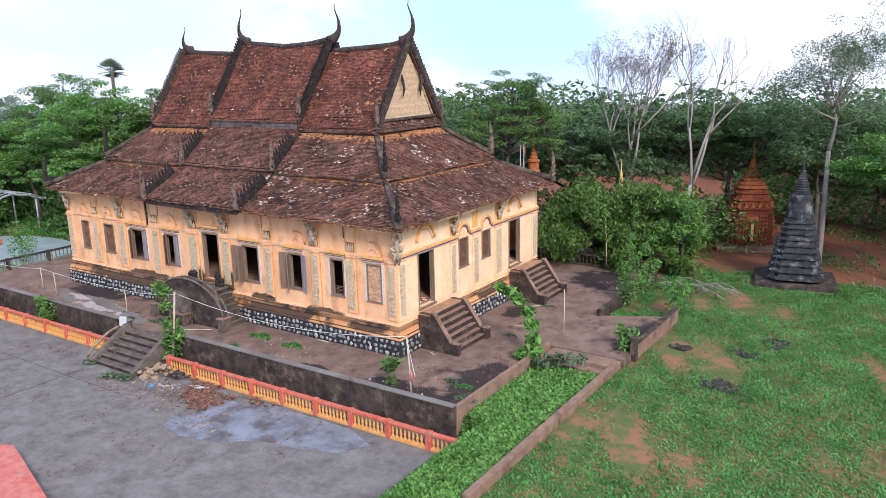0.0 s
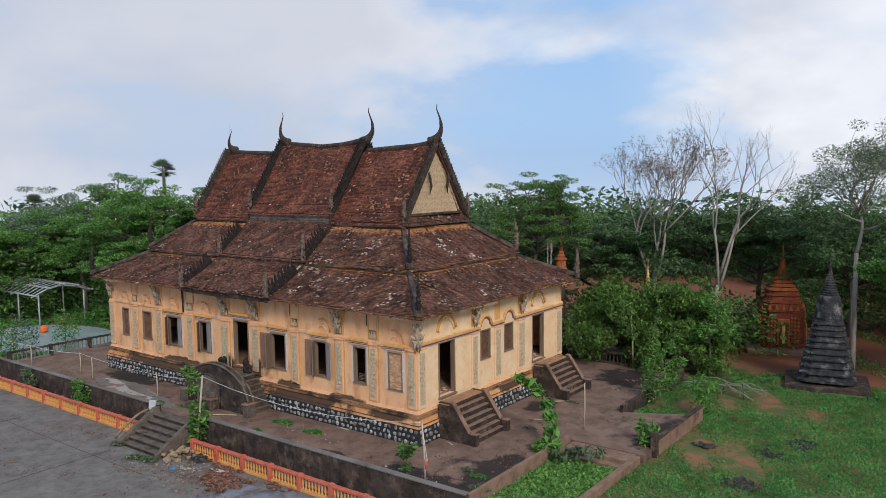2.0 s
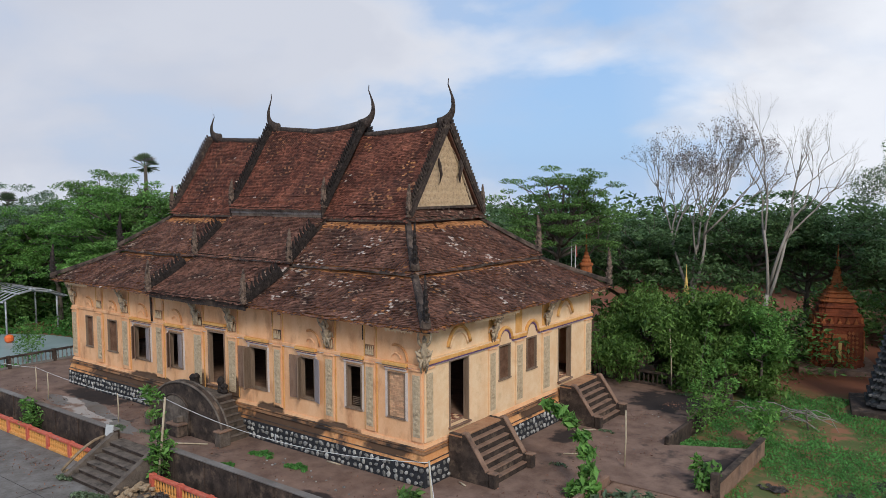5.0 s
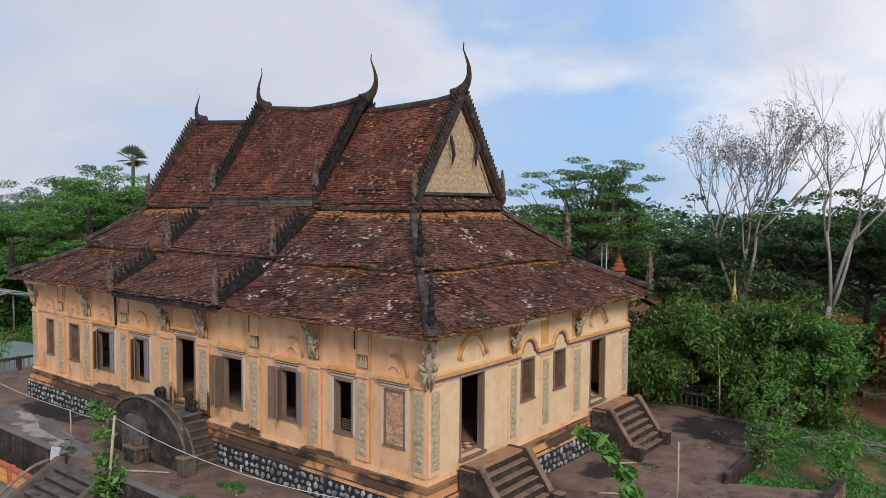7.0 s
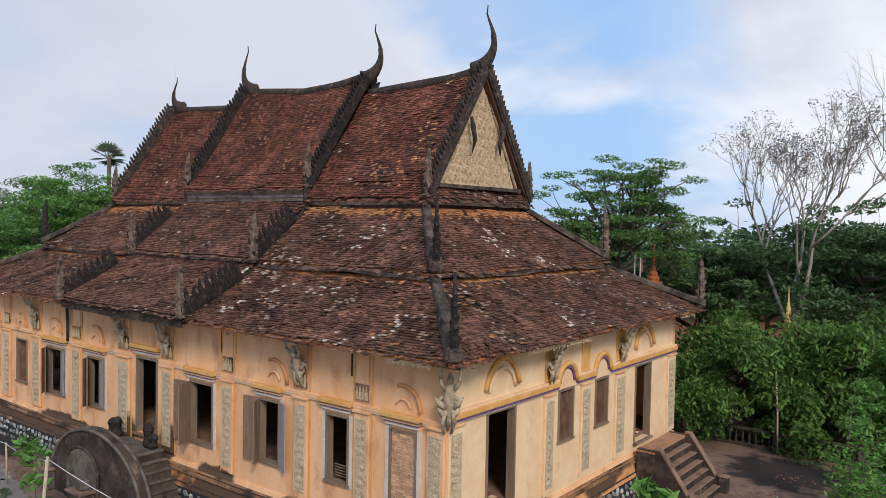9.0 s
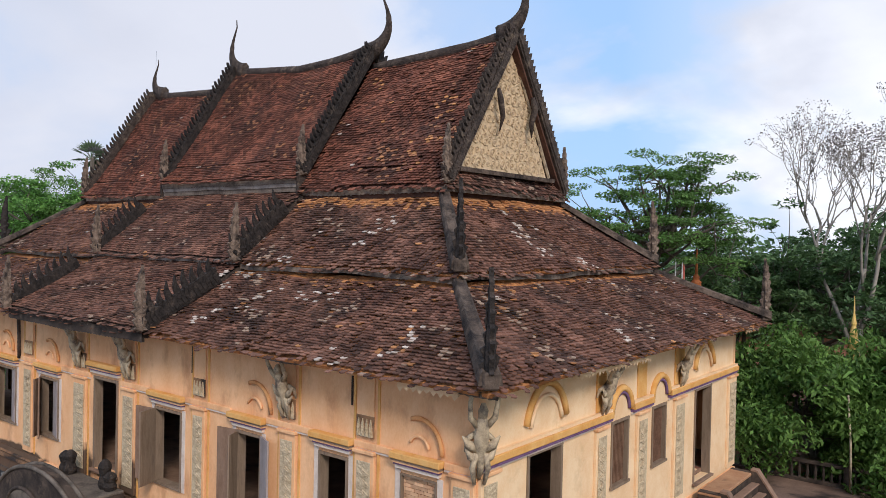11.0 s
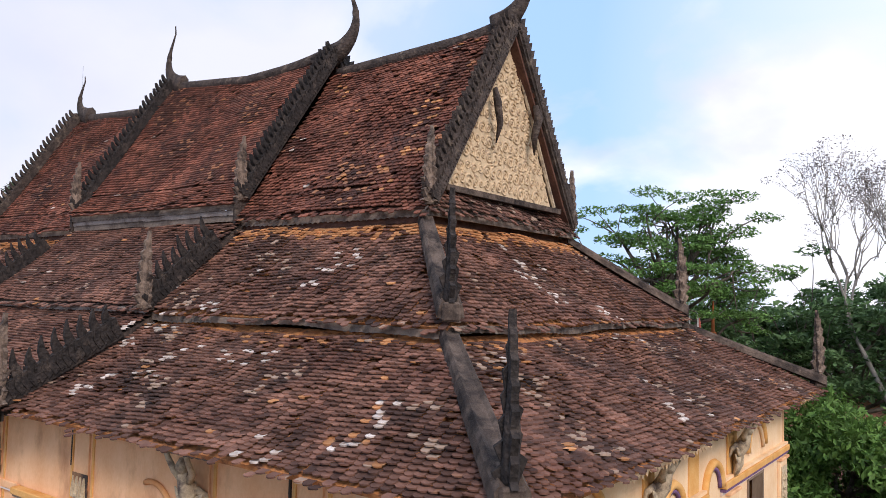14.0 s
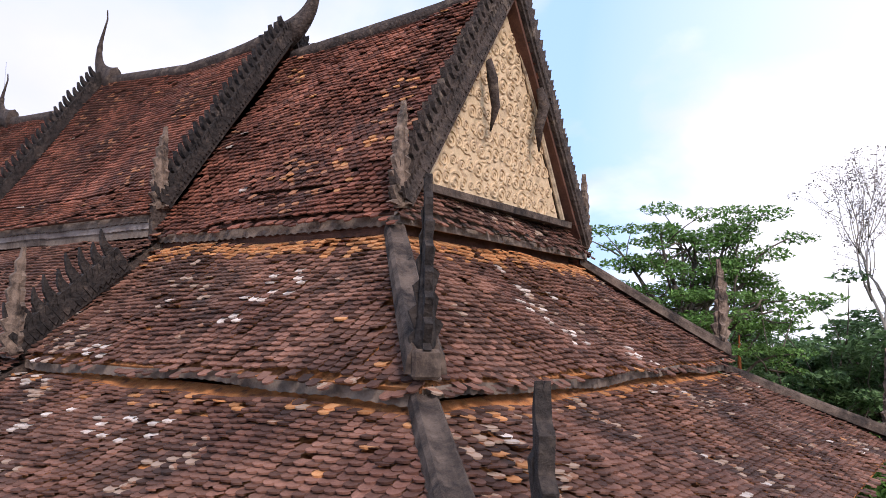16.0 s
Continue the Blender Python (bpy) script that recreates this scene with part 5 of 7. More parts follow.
def ground_material():
    """Concrete street before the parapet, grass and red soil elsewhere."""
    m = surface("ground", (0.085, 0.105, 0.03), (0.15, 0.135, 0.05), (0.26, 0.115, 0.06), 0.9, 12, 0.9, (0.47, 0.58), bump=0.5)
    n, l = m.node_tree.nodes, m.node_tree.links
    b = n["Principled BSDF"]
    green = b.inputs["Base Color"].links[0].from_socket
    co, sp = n.new("ShaderNodeTexCoord"), n.new("ShaderNodeSeparateXYZ")
    l.new(co.outputs["Object"], sp.inputs[0])
    no = n.new("ShaderNodeTexNoise")
    no.inputs["Scale"].default_value, no.inputs["Detail"].default_value = 0.25, 6
    l.new(co.outputs["Object"], no.inputs["Vector"])
    def mixin(factor, a, colour):
        mx = n.new("ShaderNodeMix")
        mx.data_type = "RGBA"
        l.new(factor, mx.inputs["Factor"])
        l.new(a, mx.inputs["A"])
        mx.inputs["B"].default_value = col4(colour)
        return mx.outputs["Result"]
    # bare red soil behind, under the trees
    ad = n.new("ShaderNodeMath")
    ad.operation, ad.inputs[1].default_value = "MULTIPLY_ADD", 9.0
    l.new(no.outputs["Fac"], ad.inputs[0])
    l.new(sp.outputs["Y"], ad.inputs[2])
    mr = n.new("ShaderNodeMapRange")
    mr.inputs["From Min"].default_value, mr.inputs["From Max"].default_value = 25.0, 29.0
    l.new(ad.outputs[0], mr.inputs["Value"])
    c1 = mixin(mr.outputs[0], green, (0.19, 0.068, 0.034))
    # street concrete where the ground is low
    lo = n.new("ShaderNodeMapRange")
    lo.inputs["From Min"].default_value, lo.inputs["From Max"].default_value = LAWN - 0.35, LAWN - 0.55
    l.new(sp.outputs["Z"], lo.inputs["Value"])
    rp = n.new("ShaderNodeValToRGB")
    rp.color_ramp.elements[0].position, rp.color_ramp.elements[0].color = 0.34, (0.100, 0.085, 0.070, 1)
    rp.color_ramp.elements[1].position, rp.color_ramp.elements[1].color = 0.66, (0.225, 0.205, 0.185, 1)
    n2 = n.new("ShaderNodeTexNoise")
    n2.inputs["Scale"].default_value, n2.inputs["Detail"].default_value, n2.inputs["Roughness"].default_value = 0.9, 12, 0.80
    l.new(co.outputs["Object"], n2.inputs["Vector"])
    l.new(n2.outputs["Fac"], rp.inputs[0])
    mx = n.new("ShaderNodeMix")
    mx.data_type = "RGBA"
    l.new(lo.outputs[0], mx.inputs["Factor"])
    l.new(c1, mx.inputs["A"])
    l.new(rp.outputs[0], mx.inputs["B"])
    l.new(mx.outputs["Result"], b.inputs["Base Color"])
    return m


M_GROUND = ground_material()
tagged(mesh_part("ground", gv, gf, M_GROUND, None, "grassy ground with red soil and a concrete street edge", True), category="ground", kind="structure")

TERRACE = [(-31.0, 18.2), (-31.0, -3.6), (5.15, -3.6), (5.15, 4.4), (8.55, 4.4), (8.55, 11.0), (5.35, 9.4), (5.35, 18.2)]
bm = bmesh.new()
lo_ = [bm.verts.new((x, y, -1.3)) for x, y in TERRACE]
hi_ = [bm.verts.new((x, y, 0.0)) for x, y in TERRACE]
bm.faces.new(hi_)
bm.faces.new(lo_[::-1])
for k in range(len(lo_)):
    j = (k + 1) % len(lo_)
    bm.faces.new((lo_[k], lo_[j], hi_[j], hi_[k]))
tagged(part("terrace", bm, M_FLOOR, None, "worn brown grey cement terrace with black stains"), category="terrace", kind="structure")


def straight_wall(name, a, b, z0, z1, thick, material, label, cap=None, panels=0, category="wall", kind="structure", parent=None):
    a, b = Vector((*a, 0)), Vector((*b, 0))
    d = b - a
    n = d.length
    m = Matrix.Translation(a) @ Matrix.Rotation(math.atan2(d.y, d.x), 4, "Z")
    bm = bmesh.new()
    k = max(1, int(n / 0.8))
    add_box(bm, 0, n, -thick / 2, thick / 2, z0, z1, m, 0.015)
    w = part(name, bm, material, parent, label)
    if category:
        tagged(w, category=category, kind=kind)
    if cap:
        box("wall_cap", -0.02, n + 0.02, -thick / 2 - 0.04, thick / 2 + 0.04, z1 + 0.002, z1 + 0.06, cap, w, m=m, bevel=0.012)
    for q in range(panels):
        u = n * (q + 0.5) / panels
        box("wall_pier", u - 0.12, u + 0.12, -thick / 2 - 0.05, -thick / 2 - 0.002, z0, z1 - 0.02, material, w, m=m, bevel=0.01)
    return w


straight_wall("street_wall", (-33.0, -3.70), (-13.9, -3.70), -1.2, 0.30, 0.22, M_DARKST, "low blackened cement parapet beside the street", M_STREET, 9)
straight_wall("street_wall", (-10.7, -3.70), (5.2, -3.70), -1.2, 0.30, 0.22, M_DARKST, "low blackened cement parapet beside the street", M_STREET, 8)
straight_wall("side_wall", (5.15, -3.55), (5.15, 4.2), -0.9, 0.26, 0.16, M_STEP, "thin low cement wall overgrown with vines")
straight_wall("side_wall", (8.35, -8.0), (8.35, 4.2), -0.9, 0.0, 0.26, M_STEP, "low cement wall beside the grass")
straight_wall("side_wall", (8.62, 5.6), (8.62, 11.4), -0.6, 0.34, 0.18, M_STEP, "low mossy cement wall beside the grass", M_DARKST)
straight_wall("side_wall", (5.38, 9.3), (5.38, 18.0), -0.6, 0.34, 0.18, M_DARKST, "low blackened wall behind the shrubs")
tagged(box("gate_post", 8.48, 8.76, 5.25, 5.53, -0.5, 0.75, M_DARKST, None, "short black cement gate post beside steps", bevel=0.02), category="post")

# side steps going down towards the weeds
side_steps = thing("garden_steps", "three worn cement steps down into green weeds", "steps", (6.8, 3.8, -0.5))
for k in range(3):
    o = box("step", 5.28, 8.2, 3.9 - 0.42 * (k + 1), 4.38 - 0.42 * k, -0.9, -0.03 - 0.17 * k, M_STEP, None, bevel=0.02)
    o.parent = side_steps
    o.matrix_parent_inverse = Matrix.Translation((-6.8, -3.8, 0.5))


# balustrades
def baluster_mesh(h):
    bm = bmesh.new()
    prof = [(0.05, 0), (0.05, 0.04), (0.03, 0.08), (0.055, 0.2 * h + 0.1), (0.04, 0.6 * h), (0.03, 0.8 * h), (0.05, h - 0.03), (0.05, h)]
    rings = [[bm.verts.new((r * math.cos(q * math.pi / 3), r * math.sin(q * math.pi / 3), z)) for q in range(6)] for r, z in prof]
    for a, b in zip(rings, rings[1:]):
        for q in range(6):
            bm.faces.new((a[q], a[(q + 1) % 6], b[(q + 1) % 6], b[q]))
    me = bpy.data.meshes.new("baluster")
    bm.to_mesh(me)
    bm.free()
    return me


def balustrade(name, a, b, z0, z1, rail, bal, label, posts, per):
    root = thing(name, label, "balustrade", (*a, z0))
    a, b = Vector((*a, z0)), Vector((*b, z0))
    d = b - a
    n, ang = d.length, math.atan2(d.y, d.x)
    turn = Matrix.Rotation(ang, 4, "Z")
    h = z1 - z0
    me = baluster_mesh(h - 0.24)
    me.materials.append(bal)
    for ob in (box("base_rail", 0, n, -0.10, 0.10, 0, 0.12, bal, root, m=turn, bevel=0.01), box("top_rail", 0, n, -0.10, 0.10, h - 0.11, h, rail, root, m=turn, bevel=0.015)):
        pass
    for k in range(posts + 1):
        u = n * k / posts
        box("post", u - 0.11, u + 0.11, -0.115, 0.115, 0.005, h + 0.03, rail, root, m=turn, bevel=0.012)
        if k < posts:
            for q in range(per):
                o = new("baluster", me)
                o.parent = root
                o.matrix_basis = turn @ Matrix.Translation((u + (n / posts) * (q + 0.9) / (per + 0.8), 0, 0.12))
    return root


def rail_line(x):
    return wall_line(x) - 0.85


balustrade("street_balustrade", (-32.0, rail_line(0)), (-14.3, rail_line(0)), STREET, -0.45, M_RAILR, M_RAILO, "faded red and orange balustrade along the street", 9, 11)
balustrade("street_balustrade", (-9.9, rail_line(0)), (6.5, rail_line(0)), STREET, -0.45, M_RAILR, M_RAILO, "faded red and orange balustrade along the street", 9, 9)
balustrade("terrace_balustrade", (-31.0, -3.4), (-31.0, 18.0), 0.0, 0.75, M_DARKST, M_STREET, "pale balusters under a blackened cement rail at the terrace edge", 8, 9)
balustrade("terrace_balustrade", (-30.8, 18.2), (5.2, 18.2), 0.0, 0.75, M_DARKST, M_DARKST, "blackened cement balustrade at the terrace edge", 12, 11)

M_GREYST = surface("grey worn stair cement", (0.085, 0.066, 0.052), (0.17, 0.136, 0.108), (0.03, 0.026, 0.02), 2.5, 40, 1.8, (0.54, 0.7), bump=0.25)
# street steps up to the terrace
street_steps = thing("street_steps", "broken grey cement steps from the street up to the terrace", "steps", (-12.3, -4.15, STREET))
ang = 0.0
ms = Matrix.Translation((0, 0, 0)) @ Matrix.Rotation(ang, 4, "Z")
for k in range(6):
    st = box("step", -1.42, 1.42, -1.70 + 0.34 * k, 0.60, 0.19 * k + 0.002, 0.19 * (k + 1) - 0.05, M_DARKST, street_steps, m=ms)
    box("tread", -1.42, 1.42, -1.75 + 0.34 * k, 0.60, 0.19 * (k + 1) - 0.048, 0.19 * (k + 1), M_GREYST, st, m=ms, bevel=0.015)
for s, hh in ((-1, 0.0), (1, 0.0)):
    bm = bmesh.new()
    mm = ms @ Matrix(((0, 1, 0, s * 1.58), (1, 0, 0, 0), (0, 0, 1, 0), (0, 0, 0, 1)))
    plate(bm, [(-1.9, 0.0), (0.40, 0.0), (0.40, 1.40), (0.2, 1.40), (-1.85, 0.22)], 0.26, mm)
    part("side_wall", bm, M_GREYST, street_steps, "sloping cement stair cheek")
pts = [ms @ Vector((-1.80, -1.9 + 1.9 * f, 0.35 + 0.95 * math.sin(f * math.pi * 0.5))) for f in np.linspace(0, 1, 10)]
tube("arched_rail", pts, [0.06] * 10, M_RUBBLE, street_steps, "arched crumbling stair rail")


# ---- stairs of the temple ----
def end_stairs(y0, width, land, foot, label):
    """Straight stairs from the end door down to the terrace, between low kinked cheek walls that end in a block."""
    n, top = 7, Z_LAND
    rise, run = top / n, (foot - 0.25 - land) / 6
    root = thing("entrance_stairs", label, "stairs", (0.0, y0, 0), "end stairs")
    box("stair_base", 0.245, land, -width / 2 + 0.02, width / 2 - 0.02, 0, top - 0.092, M_DARKST, root, "blackened stair base")
    box("landing", 0.245, land, -width / 2, width / 2, top - 0.09, top, M_LANDING, root, "orange brown worn landing", bevel=0.02)
    for k in range(n - 1):
        x = land + run * k
        st = box("step", x + 0.002, x + run, -width / 2 + 0.21, width / 2 - 0.21, 0, top - rise * (k + 1) - 0.052, M_DARKST, root)
        box("tread", x + 0.002, x + run + 0.035, -width / 2 + 0.21, width / 2 - 0.21, top - rise * (k + 1) - 0.05, top - rise * (k + 1), M_STEP, st, bevel=0.018)
    for s in (-1, 1):
        bm = bmesh.new()
        m = Matrix.Translation((0, s * (width / 2 - 0.10), 0))
        plate(bm, [(0.25, top + 0.002), (land - 0.08, top + 0.002), (land + 0.02, top + 0.06), (land + 0.14, top + 0.05), (foot - 0.42, 0.50), (foot - 0.34, 0.44), (foot - 0.30, 0.44), (foot - 0.30, 0), (land + 0.005, 0), (land + 0.005, top - 0.02), (0.25, top - 0.02)], 0.20, m)
        cheek = part("cheek_wall", bm, M_DARKST, root, "blackened cement cheek wall")
        bm = bmesh.new()
        plate(bm, [(land - 0.02, top + 0.062), (land + 0.14, top + 0.055), (foot - 0.42, 0.505), (foot - 0.42, 0.555), (land + 0.16, top + 0.11), (land - 0.02, top + 0.115)], 0.24, m)
        part("coping", bm, M_STEP, cheek, "worn brown coping")
        box("foot_block", foot - 0.298, foot, -0.14 + s * (width / 2 - 0.10), 0.14 + s * (width / 2 - 0.10), 0, 0.50, M_DARKST, root, bevel=0.03)
        box("block_cap", foot - 0.32, foot + 0.02, -0.16 + s * (width / 2 - 0.10), 0.16 + s * (width / 2 - 0.10), 0.502, 0.55, M_STEP, root, bevel=0.015)
    return root


Z_LAND = 1.66
M_LANDING = surface("orange brown landing cement", (0.33, 0.165, 0.085), (0.42, 0.24, 0.135), (0.12, 0.075, 0.05), 1.8, 40, 1.3, (0.56, 0.74), bump=0.2)
end_stairs(2.55, 2.75, 0.85, 2.30, "worn brown cement stairs to the end door, blackened cheek walls")
end_stairs(10.95, 2.75, 0.85, 2.30, "worn cement stairs to the far end door, blackened cheek walls")

M_MOSSY = surface("dark mossy step cement", (0.062, 0.046, 0.034), (0.125, 0.094, 0.07), (0.024, 0.022, 0.015), 1.6, 40, 1.8, (0.50, 0.64), bump=0.12)
# double stairs along the long facade behind a round-topped parapet
side_stair = thing("side_stairs", "old mossy double stairs behind a round topped parapet", "stairs", (-11.9, 0, 0))
top = Z_SILL - 0.12
box("landing_base", -1.40, 1.40, -1.40, -0.25, 0, top - 0.082, M_DARKST, side_stair)
box("landing", -1.42, 1.42, -1.41, -0.25, top - 0.08, top, M_GREYST, side_stair, "worn grey landing", bevel=0.02)
n = 7
for s in (1, -1):
    for k in range(n - 1):
        x0, x1, z = 1.422 + 0.175 * k, 1.422 + 0.175 * (k + 1), top * (1 - (k + 1) / n)
        st = box("step", min(s * x0, s * x1), max(s * x0, s * x1), -1.40, -0.25, 0, z - 0.062, M_MOSSY, side_stair)
        box("tread", min(s * x0, s * (x1 + 0.04)), max(s * x0, s * (x1 + 0.04)), -1.40, -0.25, z - 0.06, z, M_GREYST, st, bevel=0.02)


def bow(x, high=2.28, half=2.62, foot=0.40):
    """Height of the parapet's round top at x from its middle."""
    return foot + (high - foot) * math.sqrt(max(0.0, 1 - (x / half) ** 2))


bm = bmesh.new()
xs = [2.6 * math.sin(a) for a in np.linspace(-math.pi / 2, math.pi / 2, 25)]
plate(bm, [(-2.6, 0.0), (2.6, 0.0)] + [(x, bow(x)) for x in xs[::-1]], 0.30, Matrix.Translation((0, -1.57, 0)))
parapet = part("round_parapet", bm, M_DARKST, side_stair, "round topped blackened parapet")
for y in (-1.73, -1.42):
    tube("parapet_rim", [(x, y, bow(x) + 0.005) for x in xs], [0.055] * len(xs), M_GREYST, parapet, sides=6)
bm = bmesh.new()
plate(bm, [(-1.55, 0.02), (0.35, 0.02), (0.35, 0.95)] + [(-0.6 + 0.95 * math.cos(a), 0.95 + 0.72 * math.sin(a)) for a in np.linspace(0.15, math.pi, 12)], 0.05, Matrix.Translation((0, -1.745, 0)))
part("niche_panel", bm, M_GREYST, parapet, "round arched grey plaster panel")
arc = [(-0.6 + 0.97 * math.cos(a), -1.765, 0.95 + 0.74 * math.sin(a)) for a in np.linspace(0.0, math.pi, 14)]
tube("niche_rim", [(0.37, -1.765, 0.02)] + arc + [(-1.57, -1.765, 0.02)], [0.05] * 16, M_DARKST, parapet, sides=6)
for s in (1, -1):
    pier = box("front_pier", s * 2.58 - 0.19, s * 2.58 + 0.19, -1.96, -1.42, 0.0, 0.60, M_GREYST, side_stair, "cracked pier with bare brick edges", bevel=0.03)
    box("pier_cap", s * 2.58 - 0.23, s * 2.58 + 0.23, -2.0, -1.39, 0.602, 0.68, M_STEP, pier, bevel=0.02)
box("niche_block", -0.55, 0.25, -2.25, -1.77, 0.0, 0.50, M_DARKST, side_stair, "blackened block at the parapet foot", bevel=0.04)
box("niche_slab", -0.60, 0.30, -2.28, -1.775, 0.502, 0.58, M_STEP, side_stair, bevel=0.015)
box("niche_pedestal", -0.30, 0.05, -2.12, -1.80, 0.582, 0.86, M_GREYST, side_stair, bevel=0.03)
for x, h in ((-1.12, 0.55), (-0.86, 0.62), (0.92, 0.72), (1.16, 0.45)):
    lathe("stair_urn", [(0.13, 0), (0.17, 0.10), (0.12, 0.45 * h), (0.17, 0.75 * h), (0.12, 0.9 * h), (0.05, h)], M_BLACKCREST, side_stair, at=(x, -0.48, top), sides=9)

# ---- stupas ----
def stepped(levels):
    """Profile of a tower of stacked courses: (radius, height of the course)."""
    out, z = [], 0.0
    for r, h in levels:
        out += [(r * 1.04, z), (r * 1.04, z + h * 0.35), (r, z + h * 0.45), (r * 0.97, z + h)]
        z += h
    return out, z


red = thing("orange_stupa", "orange carved stupa with a small door niche and ringed spire", "stupa", (7.9, 30.0, LAWN))
red.scale = (1.08, 1.08, 1.30)
box("stupa_base", -2.1, 2.1, -2.1, 2.1, -0.1, 0.22, M_STEP, red, "grey cement platform", m=Matrix.Rotation(0.35, 4, "Z"), bevel=0.03)
lathe("stupa_body", [(1.34, 0.22), (1.36, 0.36), (1.28, 0.42), (1.24, 2.05), (1.30, 2.1), (1.30, 2.2)], M_STUPO, red, square=0.34, turn=0.35)
lathe("stupa_shoulder", [(1.12, 2.205), (1.08, 2.5), (1.16, 2.54), (1.14, 2.62), (0.98, 2.66), (0.92, 2.86), (1.0, 2.9), (0.98, 2.97), (0.84, 3.0), (0.80, 3.1)], M_STUPO, red, square=0.3, turn=0.35)
z = 3.105
for r_, h_ in ((0.84, 0.20), (0.70, 0.19), (0.57, 0.18), (0.46, 0.17)):
    lathe("stupa_tier", [(r_ * 0.9, z), (r_ * 1.06, z + 0.05), (r_ * 1.06, z + 0.10), (r_ * 0.88, z + 0.13), (r_ * 0.86, z + h_)], M_STUPOL, red, square=0.3, turn=0.35)
    z += h_ + 0.002
prof = []
for k in range(8):
    r = 0.34 - 0.028 * k
    prof += [(r, z), (r, z + 0.07), (r - 0.05, z + 0.09)]
    z += 0.115
prof += [(0.07, z), (0.10, z + 0.22), (0.05, z + 0.28), (0.035, z + 0.6), (0.01, z + 0.95)]
lathe("stupa_spire", prof, M_STUPOL, red, sides=16)
for k in range(4):
    t = Matrix.Rotation(0.35 + k * math.pi / 2, 4, "Z")
    fr = box("door_frame", 1.26, 1.42, -0.36, 0.36, 0.40, 1.75, M_STUPOL, red, m=t, bevel=0.02)
    box("door_panel", 1.425, 1.45, -0.24, 0.24, 0.42, 1.6, M_STUPO, fr, m=t)
    box("door_figure", 1.452, 1.50, -0.09, 0.09, 0.5, 1.4, M_GOLD, fr, "gilded relief panel", m=t, bevel=0.02)
    for sx in (-1, 1):
        for r in range(7):
            for c in range(3):
                bm = bmesh.new()
                y, zz = sx * (0.48 + c * 0.19), 0.58 + r * 0.205
                plate(bm, [(y - 0.085, zz), (y, zz - 0.09), (y + 0.085, zz), (y, zz + 0.09)], 0.04, t @ Matrix(((0, 1, 0, 1.285), (1, 0, 0, 0), (0, 0, 1, 0), (0, 0, 0, 1))))
                part("diamond_relief", bm, M_STUPOL, red)
for k in range(4):
    for q in (-0.8, -0.4, 0, 0.4, 0.8):
        t = Matrix.Rotation(0.35 + k * math.pi / 2, 4, "Z")
        bm = bmesh.new()
        plate(bm, [(q - 0.12, 2.2), (q + 0.12, 2.2), (q + 0.05, 2.36), (q, 2.48), (q - 0.05, 2.36)], 0.07, t @ Matrix(((0, 1, 0, 1.2), (1, 0, 0, 0), (0, 0, 1, 0), (0, 0, 0, 1))))
        part("leaf_tip", bm, M_STUPOL, red)

black = thing("black_stupa", "tall black mouldy stone stupa on stepped courses, pale bell", "stupa", (12.3, 21.8, LAWN))
black.scale = (0.98, 0.98, 1.16)
box("stupa_base", -2.2, 2.2, -1.9, 1.9, -0.1, 0.22, M_DARKST, black, "worn cement platform", m=Matrix.Rotation(0.2, 4, "Z"), bevel=0.03)
z = 0.30
for k, (r, h) in enumerate([(1.46, 0.36), (1.38, 0.33), (1.29, 0.32), (1.20, 0.30), (1.12, 0.30), (1.04, 0.29), (0.97, 0.28), (0.90, 0.27), (0.84, 0.25), (0.78, 0.23)]):
    lathe("stone_course", [(r * 0.90, z), (r * 1.05, z + 0.05), (r * 1.05, z + h * 0.40), (r * 0.97, z + h * 0.48), (r * 0.90, z + h * 0.62), (r * 0.88, z + h)], M_STUPB, black, square=0.28, turn=0.2)
    z += h + 0.002
lathe("bell", [(0.74, z), (0.78, z + 0.12), (0.68, z + 0.45), (0.62, z + 0.95), (0.55, z + 1.15), (0.42, z + 1.2)], M_STUPB, black, "grey white streaked bell", sides=24)
z += 1.2
prof = []
for k in range(11):
    r = 0.46 - 0.038 * k
    prof += [(r, z), (r * 1.05, z + 0.06), (r * 0.86, z + 0.10)]
    z += 0.115
prof += [(0.06, z), (0.02, z + 0.5)]
lathe("ringed_spire", prof, M_STUPB, black, sides=18)

gold = thing("gold_stupa_spire", "slim gilded stupa spire rising from green trees", "stupa", (1.6, 21.9, LAWN))
gold.scale = (0.62, 0.62, 1.04)
lathe("spire", [(0.42, 4.0), (0.30, 4.5), (0.33, 4.6), (0.20, 4.9), (0.23, 5.0), (0.13, 5.25), (0.16, 5.33), (0.06, 5.7), (0.015, 6.35)], M_GOLD, gold, sides=14)
lathe("spire_base", [(0.8, -0.1), (0.8, 0.6), (0.62, 0.7), (0.55, 3.0), (0.45, 3.99)], M_STUPB, gold, sides=14)
spire2 = thing("red_stupa_spire", "small red orange stupa spire behind the roof", "stupa", (-3.8, 20.2, LAWN))
spire2.scale = (1.0, 1.0, 1.11)
lathe("spire_base", [(0.5, -0.1), (0.45, 0.5), (0.3, 0.6), (0.26, 4.69)], M_DARKST, spire2, "blackened stone shaft", sides=14)
lathe("spire", [(0.40, 4.7), (0.46, 4.75), (0.44, 5.2), (0.36, 5.3), (0.34, 5.7), (0.42, 5.75), (0.40, 5.85), (0.26, 5.9), (0.29, 6.0), (0.19, 6.1), (0.21, 6.2), (0.12, 6.3), (0.13, 6.4), (0.06, 6.5), (0.025, 7.4)], M_STUPOL, spire2, sides=14)


